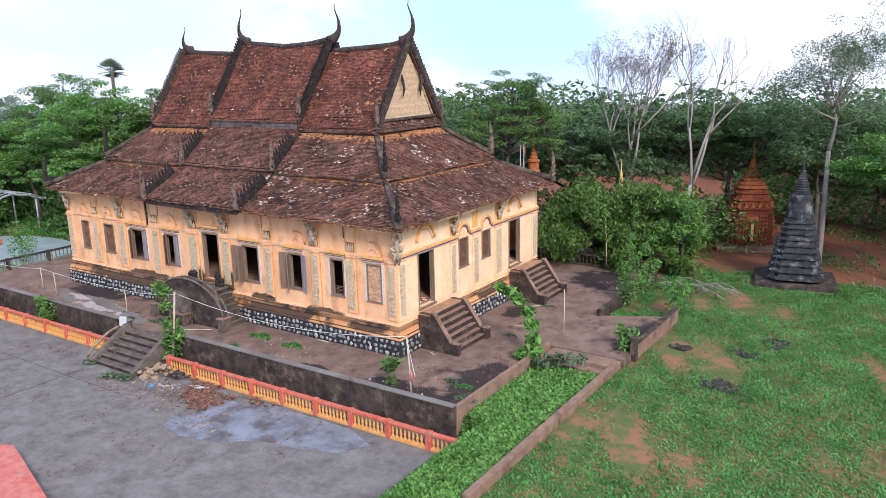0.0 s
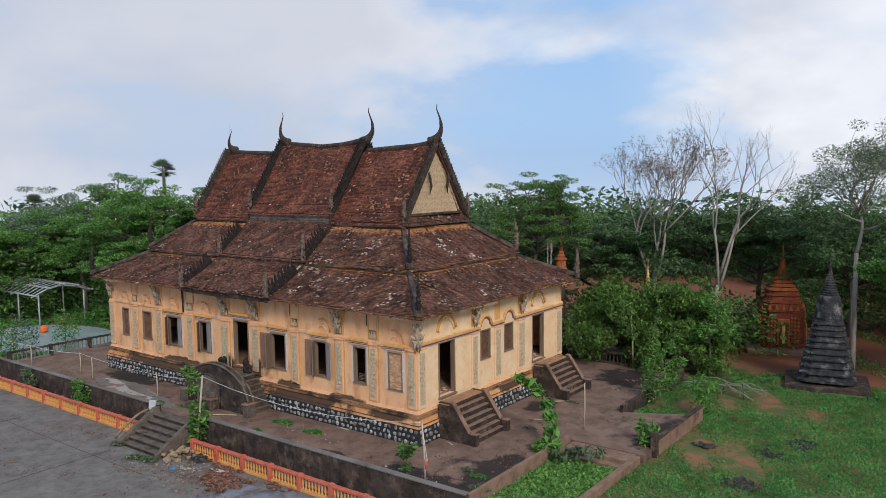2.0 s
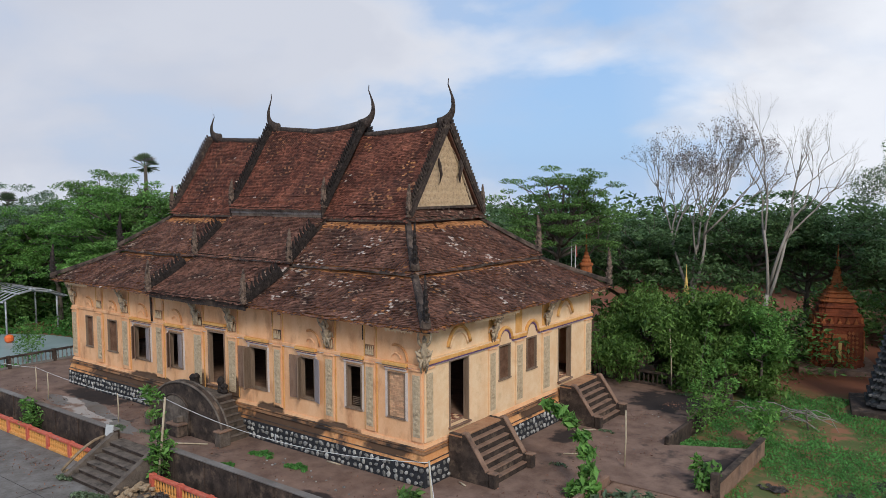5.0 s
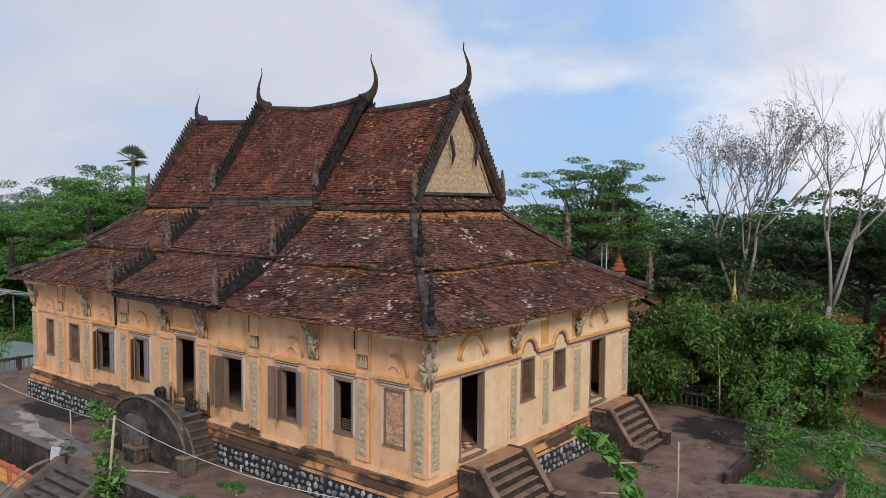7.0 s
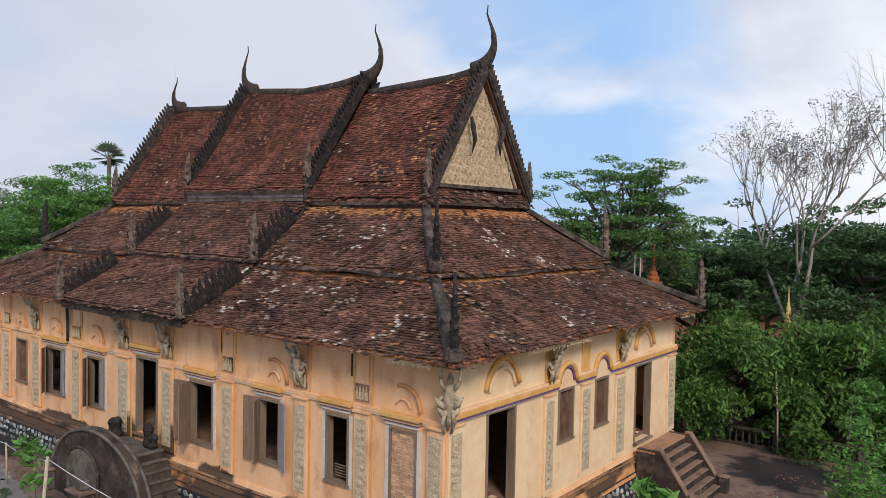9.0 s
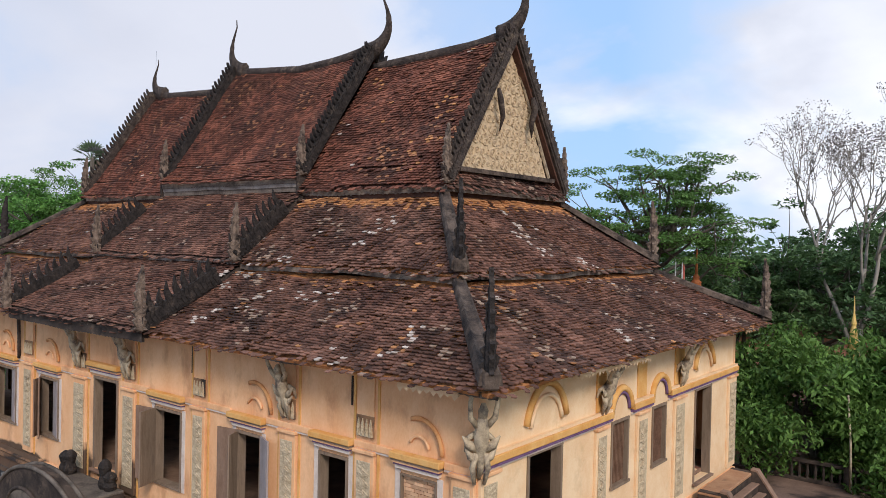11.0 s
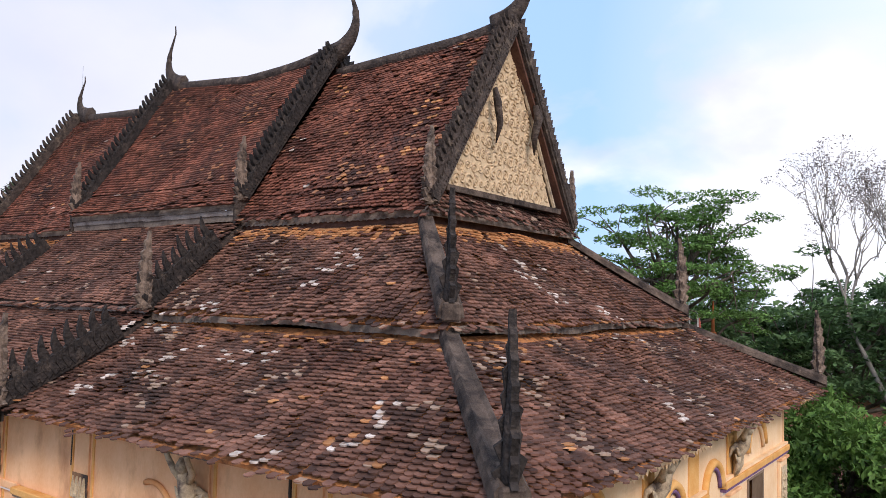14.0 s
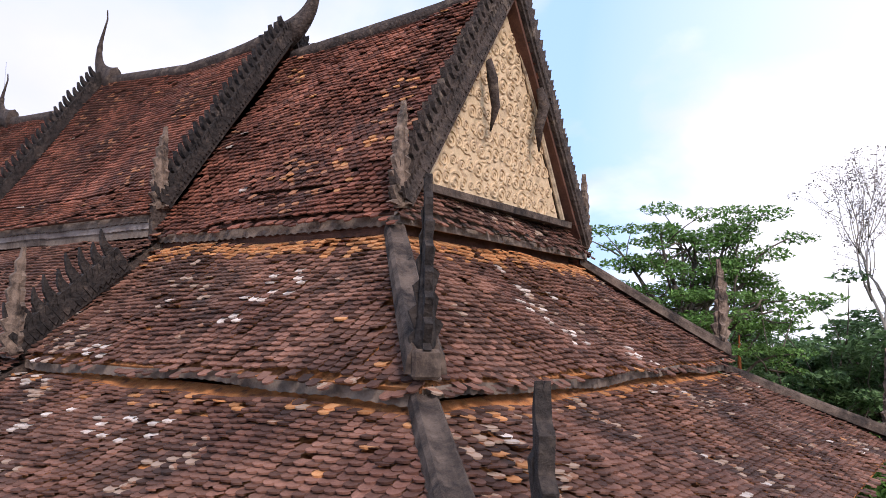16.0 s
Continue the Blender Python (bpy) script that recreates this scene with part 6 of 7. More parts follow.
# ---- trees ----
def leaf_cloud(name, centres, radii, count, size, material, parent, rg, droop=0.0, flat=0.6, label=""):
    """Leaf clumps: each leaf a small bent blade of two faces, scattered through uneven blobs."""
    centres, radii = np.asarray(centres, float), np.asarray(radii, float)
    pick = rg.choice(len(centres), count, p=radii ** 2 / np.sum(radii ** 2))
    d = rg.normal(size=(count, 3))
    d /= np.linalg.norm(d, axis=1)[:, None]
    rad = radii[pick] * (0.30 + 0.68 * rg.rand(count) ** 0.5)
    d2 = d * rad[:, None]
    d2[:, 2] *= flat
    c = centres[pick] + d2
    t = rg.normal(size=(count, 3))
    t[:, 2] = t[:, 2] * 0.45 - droop
    t /= np.linalg.norm(t, axis=1)[:, None]
    s = np.cross(t, rg.normal(size=(count, 3)) * [0.5, 0.5, 0.5] + [0, 0, 1.0])
    s /= np.linalg.norm(s, axis=1)[:, None] + 1e-6
    ln = size * (0.6 + 0.8 * rg.rand(count))[:, None]
    w = ln * 0.42
    nrm = np.cross(s, t)
    v = np.stack([c - t * ln * 0.5, c + s * w * 0.5 + nrm * w * 0.12, c + t * ln * 0.5, c - s * w * 0.5 + nrm * w * 0.12], 1).reshape(-1, 3)
    f = np.arange(count * 4).reshape(-1, 4)
    f = np.concatenate([f[:, [0, 1, 2]], f[:, [0, 2, 3]]])
    me = bpy.data.meshes.new(name)
    me.from_pydata(v.tolist(), [], f.tolist())
    me.materials.append(material)
    me.update()
    ob = new(name, me)
    ob.parent = parent
    return tagged(ob, label)


def limb(bm, a, b, r0, r1, rg, bend=0.12, seg=6, sides=7):
    a, b = Vector(a), Vector(b)
    n = (b - a).length
    off = Vector(rg.normal(size=3)) * bend * n
    pts = [a.lerp(b, f) + off * math.sin(f * math.pi) for f in np.linspace(0, 1, seg)]
    tube("", pts, list(np.linspace(r0, r1, seg)), None, sides=sides, bm=bm)
    return pts


def tree(label, at, height, spread, leaf, count, size, seed, bark=None, fork=0.35, clumps=16, flat=0.55, lean=(0, 0), droop=0.25, r0=None, up=0.55, blob=0.28):
    """A tree: tapered trunk, forking limbs, and a crown of leaf clumps at the limb ends."""
    rg = np.random.RandomState(seed)
    root = thing("tree", label, "tree", at)
    bm = bmesh.new()
    r0 = r0 or 0.022 * height + 0.05
    top = Vector((lean[0], lean[1], height * fork))
    stem = limb(bm, (0, 0, -0.3), top, r0, r0 * 0.62, rg, 0.05)
    stem += limb(bm, top, (lean[0] * 1.3, lean[1] * 1.3, height * (0.45 + 0.45 * fork)), r0 * 0.62, r0 * 0.2, rg, 0.08)
    cent, rad, plan = [], [], []
    for k in range(clumps):
        q = 0.25 + 0.75 * rg.rand() ** 0.7
        plan.append((2 * math.pi * (k + rg.rand() * 0.7) / clumps * 2.4, q, height * (up + (0.94 - up) * (1 - 0.55 * q * q) * (0.55 + 0.45 * rg.rand()) / 0.9)))
    cap = sorted(z for _, _, z in plan)[-min(7, clumps // 3)] + 0.03 * height
    for a, q, z in plan:
        z = min(z, cap)
        end = Vector((lean[0] + spread * q * math.cos(a), lean[1] + spread * q * math.sin(a), min(z, height * 0.97)))
        root_at = min(stem[3:], key=lambda q_: abs(q_.z - (end.z - (0.22 + 0.2 * rg.rand()) * (end - q_).to_2d().length - 0.05 * height)))
        mid = root_at.lerp(end, 0.5) + Vector((0, 0, -0.02 * height * rg.rand()))
        limb(bm, root_at, mid, r0 * 0.34, r0 * 0.20, rg, 0.10, 5, 6)
        limb(bm, mid, end, r0 * 0.22, r0 * 0.05, rg, 0.10, 5, 5)
        for j in range(3):
            e2 = end + Vector(rg.normal(size=3)) * spread * 0.22
            limb(bm, mid.lerp(end, 0.5 + 0.4 * rg.rand()), e2, r0 * 0.10, r0 * 0.03, rg, 0.08, 4, 4)
            cent.append(e2)
            rad.append(spread * blob * (0.45 + 0.5 * rg.rand()))
        cent.append(end)
        rad.append(spread * blob * (0.6 + 0.6 * rg.rand()))
    part("trunk", bm, bark or M_BARK, root, smooth=True)
    if count:
        leaf_cloud("crown", cent, rad, count, size, leaf, root, rg, droop, flat)
    return root


def bare_tree(label, at, height, spread, seed, leaves=0, leaf=None, bark=None, depth=4, kids=3):
    rg = np.random.RandomState(seed)
    root = thing("bare_tree", label, "tree", at)
    bm = bmesh.new()
    ends = []
    def grow(a, d, n, r, lev):
        b = a + d * n
        limb(bm, a, b, r, r * 0.62, rg, 0.05, 4, 6 if lev > 2 else 3)
        if lev == 0:
            ends.append(b)
            return
        for k in range(kids if lev < depth else 3):
            e = (d + Vector(rg.normal(size=3)) * 0.30 + Vector((0, 0, 0.16))).normalized()
            grow(a.lerp(b, 0.75 + 0.25 * rg.rand()), e, n * (0.60 + 0.18 * rg.rand()), r * 0.58, lev - 1)
        ends.append(b)
    grow(Vector((0, 0, -0.3)), Vector((0.05, 0.02, 1)).normalized(), height * 0.40, 0.013 * height, depth)
    part("trunk", bm, bark or M_BARKP, root, smooth=True)
    if leaves:
        leaf_cloud("sparse_leaves", ends, [spread * 0.10] * len(ends), leaves, 0.11, leaf, root, rg, 0.3, 0.9)
    return root


G = LAWN


def fall(x, y):
    """Height of the ground at a place, for things that stand far out."""
    return ground_height(x, y) - 0.05


tree("broad green rain tree with layered crown behind the temple", (-6.0, 19.4, G), 12.8, 3.2, M_LEAF, 32000, 0.15, 12, lean=(0.6, 0.4), clumps=44, flat=0.28, up=0.46, blob=0.26, fork=0.42)
tree("dense green mango tree behind the terrace wall", (0.7, 20.3, G), 7.8, 3.0, M_MANGO, 26000, 0.25, 12, droop=0.8, clumps=30, flat=0.8, up=-0.30, fork=0.08, blob=0.34)
tree("dense green mango tree behind the terrace wall", (3.9, 20.5, G), 7.2, 2.6, M_MANGO, 22000, 0.25, 13, droop=0.8, clumps=30, flat=0.8, up=-0.30, fork=0.08, blob=0.34)
tree("small leafy shrub tree beside the terrace wall", (6.3, 19.8, G), 5.3, 1.3, M_LEAFB, 4200, 0.22, 18, clumps=14, flat=0.9, up=0.2, fork=0.12, blob=0.45)
bare_tree("tall nearly leafless tree with purplish dry twigs", (1.3, 23.2, G), 13.9, 2.2, 21, 9000, M_LEAFP, M_BARKP, 6, 3)
bare_tree("tall bare pale tree with thin upright branches", (5.3, 23.6, G), 14.5, 2.4, 22, 0, M_LEAFG, M_BARKP, 8, 2)
tree("tall feathery grey green tree with a forked pale trunk", (13.0, 25.6, G), 14.4, 3.9, M_LEAFG, 22000, 0.13, 17, bark=M_BARKP, clumps=14, flat=0.7, up=0.58, fork=0.5, blob=0.30, r0=0.2)
tree("spreading bright green tree with a leaning trunk", (17.4, 24.2, G), 9.6, 4.0, M_LEAFB, 24000, 0.22, 15, clumps=28, flat=0.38, up=0.36, fork=0.22, blob=0.26, lean=(0.9, 0))
tree("spreading green tree at the edge of the lawn", (24.5, 32.0, G), 9.8, 5.0, M_LEAFB, 16000, 0.26, 16, clumps=20, flat=0.45, up=0.36, blob=0.28)
for k, (x, y, h, s, mat_) in enumerate([(-3.6, 25.6, 9.2, 3.3, M_LEAFD), (-0.4, 27.0, 10.2, 3.9, M_LEAFD), (3.2, 29.0, 11.2, 4.2, M_LEAFD), (7.4, 33.0, 10.6, 4.8, M_LEAFD), (11.2, 36.5, 9.6, 4.6, M_LEAFD), (15.0, 40.0, 9.0, 5.0, M_LEAFD), (21.7, 41.0, 9.6, 5.2, M_LEAFD), (27.6, 43.0, 10.4, 5.6, M_LEAF),
                                        (-8.0, 24.5, 7.8, 3.0, M_LEAFD), (5.6, 33.0, 10.4, 3.8, M_LEAFD), (10.7, 40.0, 8.0, 4.4, M_LEAFD), (17.7, 39.7, 8.7, 4.6, M_LEAFD), (-12.5, 27.5, 8.6, 3.6, M_LEAFD), (-17.0, 27, 9.0, 4.0, M_LEAFD)]):
    tree("dark green spreading tree in the wood behind", (x, y, fall(x, y)), h, s, mat_, 13000, 0.27, 30 + k, clumps=24, flat=0.36, up=0.34, blob=0.28, fork=0.3)
# the farthest of these wear M_LEAFH, whose colour carries the distance haze
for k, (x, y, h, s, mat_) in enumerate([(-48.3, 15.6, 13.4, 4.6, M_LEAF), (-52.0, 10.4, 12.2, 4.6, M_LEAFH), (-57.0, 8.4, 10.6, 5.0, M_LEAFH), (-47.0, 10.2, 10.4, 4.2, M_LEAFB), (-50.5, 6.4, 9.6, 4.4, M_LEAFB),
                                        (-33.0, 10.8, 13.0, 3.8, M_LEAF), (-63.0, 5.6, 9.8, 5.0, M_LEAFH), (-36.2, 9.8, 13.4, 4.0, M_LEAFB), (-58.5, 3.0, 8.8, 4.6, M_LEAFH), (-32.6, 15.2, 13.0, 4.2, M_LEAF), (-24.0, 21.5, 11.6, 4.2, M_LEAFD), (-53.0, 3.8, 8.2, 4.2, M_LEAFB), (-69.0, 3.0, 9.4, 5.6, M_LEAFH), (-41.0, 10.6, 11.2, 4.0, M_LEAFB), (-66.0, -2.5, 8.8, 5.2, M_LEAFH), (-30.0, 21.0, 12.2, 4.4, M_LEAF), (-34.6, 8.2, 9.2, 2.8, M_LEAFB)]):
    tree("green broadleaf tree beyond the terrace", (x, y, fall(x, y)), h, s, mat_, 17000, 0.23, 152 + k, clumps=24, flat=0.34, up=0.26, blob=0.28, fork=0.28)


def palm(label, at, height, seed):
    rg = np.random.RandomState(seed)
    root = thing("palm_tree", label, "palm tree", at)
    tube("trunk", [(0.1 * math.sin(k), 0, -0.3 + (height + 0.3) * k / 8) for k in range(9)], [0.22 - 0.012 * k for k in range(9)], M_BARK, root)
    for k in range(26):
        a, e = 2 * math.pi * rg.rand(), rg.uniform(-0.7, 1.3)
        d = Vector((math.cos(a) * math.cos(e), math.sin(a) * math.cos(e), math.sin(e)))
        s = d.cross(Vector((0, 0, 1))).normalized()
        bm = bmesh.new()
        o = Vector((0, 0, height)) + d * 0.5
        n = d.cross(s)
        fan = [bm.verts.new(o + (math.cos(q) * d + math.sin(q) * s) * (0.72 if i % 2 else 0.4) + n * 0.04 * (i % 2)) for i, q in enumerate(np.linspace(-1.25, 1.25, 17))]
        c = bm.verts.new(o)
        for p, q in zip(fan, fan[1:]):
            bm.faces.new((c, p, q))
        tube("", [Vector((0, 0, height - 0.1)), o], [0.03, 0.02], None, sides=4, bm=bm)
        part("frond", bm, M_LEAFG if k % 5 else M_LEAFP, root)


palm("sugar palm with a round head of fan leaves", (-37.5, 12.6, fall(-37.5, 12.6)), 12.8, 3)
palm("sugar palm with a round head of fan leaves", (-54.0, 9.6, fall(-54.0, 9.6)), 9.8, 4)

# far woods down to the horizon
rg = np.random.RandomState(5)
cent, rad = [], []
for k in range(330):
    a = radians(rg.uniform(25, 200))
    r = rg.uniform(52, 84)
    h = rg.uniform(4.5, 8.0)
    x, y = -8 + r * math.cos(a), 8 + r * math.sin(a)
    z = fall(x, y)
    for q in range(4):
        cent.append((x + rg.normal() * 1.2, y + rg.normal() * 1.2, z + h * (0.06 + 0.3 * q)))
        rad.append(rg.uniform(2.2, 4.0))
w_ = leaf_cloud("far_woods", cent, rad, 110000, 0.95, M_LEAFD, None, rg, 0.2, 0.8)
tagged(w_, "hazy dark green woods along the horizon", "woods", kind="stuff")

rg = np.random.RandomState(6)
cent = [(rg.uniform(-66, -47), rg.uniform(1, 16), 0) for k in range(90)] + [(rg.uniform(-42, -33), rg.uniform(9, 14), 0) for k in range(24)] + [(rg.uniform(-34, -8), rg.uniform(21, 32), 0) for k in range(50)] + [(rg.uniform(-8, 8), rg.uniform(27, 33), 0) for k in range(24)] + [(rg.uniform(4, 34), rg.uniform(38, 46), 0) for k in range(60)]
cent = [(x, y, fall(x, y) + rg.uniform(0.2, 4.2 if x < -8 else 2.6)) for x, y, _ in cent]
w_ = leaf_cloud("undergrowth", cent, [2.2] * len(cent), 52000, 0.42, M_LEAF, None, rg, 0.2, 0.75)
tagged(w_, "dense green undergrowth beneath the trees", "undergrowth", kind="stuff")


# ---- small things ----
def leafy(name, label, category, at, centres, radii, count, size, material, seed, stems=(), group="", droop=0.25, flat=0.8, bark=None, r=0.02):
    """A plant: stems as tapered tubes, leaves scattered round the centres (all relative to its foot)."""
    root = thing(name, label, category, at, group)
    rg = np.random.RandomState(seed)
    for pts in stems:
        n = len(pts)
        tube("stem", pts, [r * (1 - 0.7 * k / max(1, n - 1)) for k in range(n)], bark or M_BARK, root, sides=5)
    leaf_cloud("leaves", centres, radii, count, size, material, root, rg, droop, flat)
    return root


def pole(at, top, r, label, material=None):
    o = tube("pole", [Vector(at) - Vector((0, 0, 0.1)), (Vector(at) + Vector(top)) / 2 + Vector((0.03, 0, 0)), Vector(top)], [r, r * 0.9, r * 0.75], material or M_POLE, None, label)
    return tagged(o, category="pole")


def cord(points, sag, label):
    pts = []
    for a, b in zip(points, points[1:]):
        a, b = Vector(a), Vector(b)
        for k in range(12):
            f = k / 12
            pts.append(a.lerp(b, f) - Vector((0, 0, sag * 4 * f * (1 - f))))
    pts.append(Vector(points[-1]))
    return tagged(tube("cord", pts, [0.010] * len(pts), M_WIRE, None, label, sides=5), category="cord")


pole((-10.3, -4.12, STREET), (-9.6, -4.1, 2.55), 0.055, "pale bamboo pole beside the street wall, overgrown with a vine")
pole((3.0, -3.3, 0.0), (2.9, -3.35, 2.5), 0.04, "thin bamboo pole tied with a red rag on the terrace")
pole((5.0, 6.0, 0.0), (5.05, 5.95, 2.2), 0.035, "thin bamboo pole standing on the terrace")
pole((2.36, 17.9, 0.0), (2.2, 17.9, 3.2), 0.04, "thin pale pole beside the black back wall")
for x, y in ((-29.1, -2.9), (-24.4, -2.2), (-22.5, -2.5), (-15.9, -2.5)):
    pole((x, y, 0.0), (x, y, 1.35), 0.035, "short pale stick carrying a cord on the terrace")
cord([(-9.6, -4.1, 2.5), (2.9, -3.35, 2.45)], 0.55, "white cord sagging between two bamboo poles")
cord([(2.9, -3.35, 2.45), (4.6, -5.2, 1.9)], 0.05, "white cord tied to a bamboo pole")
cord([(-9.6, -4.1, 2.45), (-15.9, -2.5, 1.3), (-24.4, -2.2, 1.3), (-29.1, -2.9, 1.3), (-33.0, -3.4, 1.6)], 0.10, "white cord strung along the terrace edge")
tagged(box("cord_tag", -0.03, 0.03, -0.01, 0.01, -0.20, 0.0, M_WHITE, None, "small white tag hanging from a cord", m=Matrix.Translation((-3.5, -3.8, 2.20)), bevel=0.004), category="tag")
tagged(tube("red_rag", [(3.02, -3.3, 1.05), (3.05, -3.32, 0.85), (3.03, -3.3, 0.65)], [0.05, 0.065, 0.04], M_REDROOF, None, "red rag tied round a bamboo pole"), category="rag")

# climbing plants
leafy("climbing_vine", "green climbing vine with broad leaves on a bamboo pole", "vine", (-10.1, -4.1, STREET), [(0.0, 0, z) for z in (0.6, 1.2, 1.7, 2.2)] + [(-0.25, 0, 2.9), (-0.35, 0.1, 3.5), (-0.55, 0, 3.8), (0.2, 0.2, 1.6), (-0.1, 0.5, 1.1)],
      [0.5, 0.55, 0.5, 0.4, 0.35, 0.4, 0.35, 0.4, 0.4], 520, 0.30, M_LEAFB, 71, [[(0.1, 0, 0), (0.05, 0.08, 1.2), (-0.1, 0, 2.4), (-0.4, 0, 3.7)]])
leafy("arching_vine", "arching vine with large drooping green leaves", "vine", (5.15, 2.5, 0.0), [(0.0, 0.05, 0.3), (-0.1, 0.3, 0.8), (-0.35, 0.7, 1.3), (-0.7, 1.0, 1.75), (-1.1, 1.0, 2.2), (-1.5, 0.9, 2.55), (-1.9, 0.8, 2.72), (-0.3, -0.2, 0.15)],
      [0.45, 0.35, 0.34, 0.32, 0.30, 0.28, 0.26, 0.4], 520, 0.40, M_LEAFB, 72, [[(0, 0, 0), (-0.15, 0.4, 0.9), (-0.75, 1.0, 1.75), (-1.3, 0.95, 2.4), (-2.0, 0.8, 2.75)]], droop=0.8)
leafy("creeping_vine", "low creeping vine with broad leaves over the weeds", "vine", (5.6, 2.3, -0.35), [(0, 0, 0.35), (0.4, 0.15, 0.5), (0.8, 0.3, 0.6), (1.2, 0.45, 0.65), (1.6, 0.6, 0.6)], [0.3] * 5, 150, 0.36, M_LEAFG, 73, [[(0, 0, 0), (0.8, 0.3, 0.6), (1.65, 0.6, 0.6)]], droop=0.6)
leafy("climbing_shrub", "tall climbing shrub with small pale green leaves", "shrub", (5.75, 12.4, -0.2), [(0.0, 0, 0.6), (-0.25, 0.1, 1.1), (0.2, 0.2, 1.5), (-0.2, -0.1, 2.1), (0.25, 0.1, 2.6), (0.0, 0.1, 3.1), (0.15, 0, 3.7), (0.25, 0.1, 4.3), (0.3, 0, 4.9), (0.35, 0, 5.4), (0.5, 0.4, 2.0), (-0.5, 0.3, 1.6), (0.4, 0.6, 1.0)],
      [0.6, 0.5, 0.5, 0.42, 0.38, 0.32, 0.26, 0.22, 0.17, 0.12, 0.38, 0.36, 0.5], 1300, 0.18, M_LEAFB, 74, [[(0, 0, 0), (0.05, 0.1, 1.5), (-0.05, 0, 3.0), (0.3, 0, 5.5)], [(0.1, 0, 0), (0.4, 0.3, 2.2)]], flat=1.0)
leafy("climbing_shrub", "leafy shrub leaning over the terrace wall", "shrub", (5.8, 15.0, -0.2), [(0, 0, 0.8), (0.3, 0.2, 1.6), (-0.2, 0.3, 2.4), (0.2, 0.4, 3.0)], [0.5, 0.45, 0.38, 0.26], 700, 0.2, M_LEAFB, 75, [[(0, 0, 0), (0.2, 0.2, 1.6), (0, 0.3, 3.0)]], flat=1.0)
leafy("young_plant", "young leafy plant with long leaves beside the wall end", "plant", (8.3, 12.2, -0.35), [(0, 0, 0.6), (0.1, 0.1, 1.2), (-0.3, 0.1, 1.5), (0.4, 0.2, 1.5), (0, 0.2, 1.9)], [0.6, 0.5, 0.4, 0.4, 0.3], 300, 0.28, M_LEAFB, 76, [[(0, 0, 0), (0.05, 0.1, 1.0), (0, 0.2, 2.0)], [(0, 0, 0.4), (0.4, 0.2, 1.5)]], droop=0.5)
leafy("young_plant", "young plant with yellow green leaves beside the gate post", "plant", (8.2, 5.6, -0.1), [(0, 0, 0.4), (-0.25, 0.1, 0.75), (0.25, 0.1, 0.9), (-0.35, 0.3, 1.0)], [0.4, 0.32, 0.3, 0.25], 170, 0.34, M_LEAFB, 77, [[(0, 0, 0), (-0.3, 0.1, 1.0)], [(0, 0, 0), (0.25, 0.1, 0.9)]], droop=0.5)
leafy("young_plant", "young papaya plant with broad leaves on the terrace", "plant", (1.95, -3.2, 0.0), [(0, 0, 1.0), (0.15, 0, 1.25), (-0.2, 0.05, 1.1), (0.05, 0, 0.5)], [0.38, 0.3, 0.3, 0.25], 95, 0.42, M_LEAF, 78, [[(0, 0, 0), (0.02, 0, 0.6), (0.05, 0, 1.3)]], droop=0.4)
for k, (x, y, s, n) in enumerate([(-7.2, -1.45, 0.5, 420), (-5.0, -1.6, 0.45, 420), (-7.3, -3.0, 0.3, 180), (4.2, -1.5, 0.35, 110), (3.4, -1.2, 0.3, 90), (4.8, -2.4, 0.4, 200), (2.9, 4.6, 0.3, 60), (-15.2, -3.1, 0.5, 200), (-13.4, -2.6, 0.45, 160),
                                  (-26.5, 3.5, 0.5, 140), (3.4, 17.2, 0.5, 160), (2.6, 9.4, 0.3, 70)]):
    leafy("weed_tuft", "tuft of green weeds in the terrace cement", "weeds", (x, y, 0.0), [(0, 0, 0.05), (s * 0.6, s * 0.3, 0.05), (-s * 0.7, -s * 0.2, 0.05), (s * 1.2, -s * 0.1, 0.04), (-s * 0.2, s * 0.6, 0.04)], [s * 0.5, s * 0.42, s * 0.4, s * 0.3, s * 0.3], int(n * 1.5), 0.11, M_GRASS if k < 4 else M_LEAFG, 80 + k, group="terrace weeds", droop=-1.2, flat=0.30)
for k, (x, y, s) in enumerate([(-11.6, -6.5, 0.5), (-10.8, -6.3, 0.45), (-8.9, -4.1, 0.4), (-5.2, -4.1, 0.35), (-13.9, -6.0, 0.4)]):
    leafy("weed_tuft", "tuft of green weeds beside the street", "weeds", (x, y, STREET), [(0, 0, 0.1), (s * 0.5, s * 0.2, 0.1), (-s * 0.5, -s * 0.2, 0.1)], [s * 0.6, s * 0.5, s * 0.5], 300, 0.16, M_LEAFG, 100 + k, group="street weeds", droop=-0.4, flat=0.35)
for k, (x, y, h) in enumerate([(-21.0, -4.05, 1.9), (-32.2, -2.0, 3.4), (-33.5, 1.5, 3.0), (-32.4, 5.4, 2.4), (-33.0, -3.0, 3.2), (-27.0, -4.05, 1.6)]):
    z = STREET if y < wall_line(x) else LAWN
    leafy("roadside_shrub", "loose light green shrub at the terrace edge", "shrub", (x, y, z), [(0, 0, h * 0.3), (0.3, 0.1, h * 0.5), (-0.3, 0.2, h * 0.6), (0.1, -0.2, h * 0.85)], [h * 0.32, h * 0.3, h * 0.28, h * 0.2], 900, 0.19, M_LEAFG if k % 2 else M_LEAFB, 110 + k,
          [[(0, 0, 0), (0.1, 0, h * 0.5), (0.1, -0.2, h * 0.9)], [(0, 0, 0.1), (-0.3, 0.2, h * 0.7)]], group="roadside shrubs", flat=0.9)


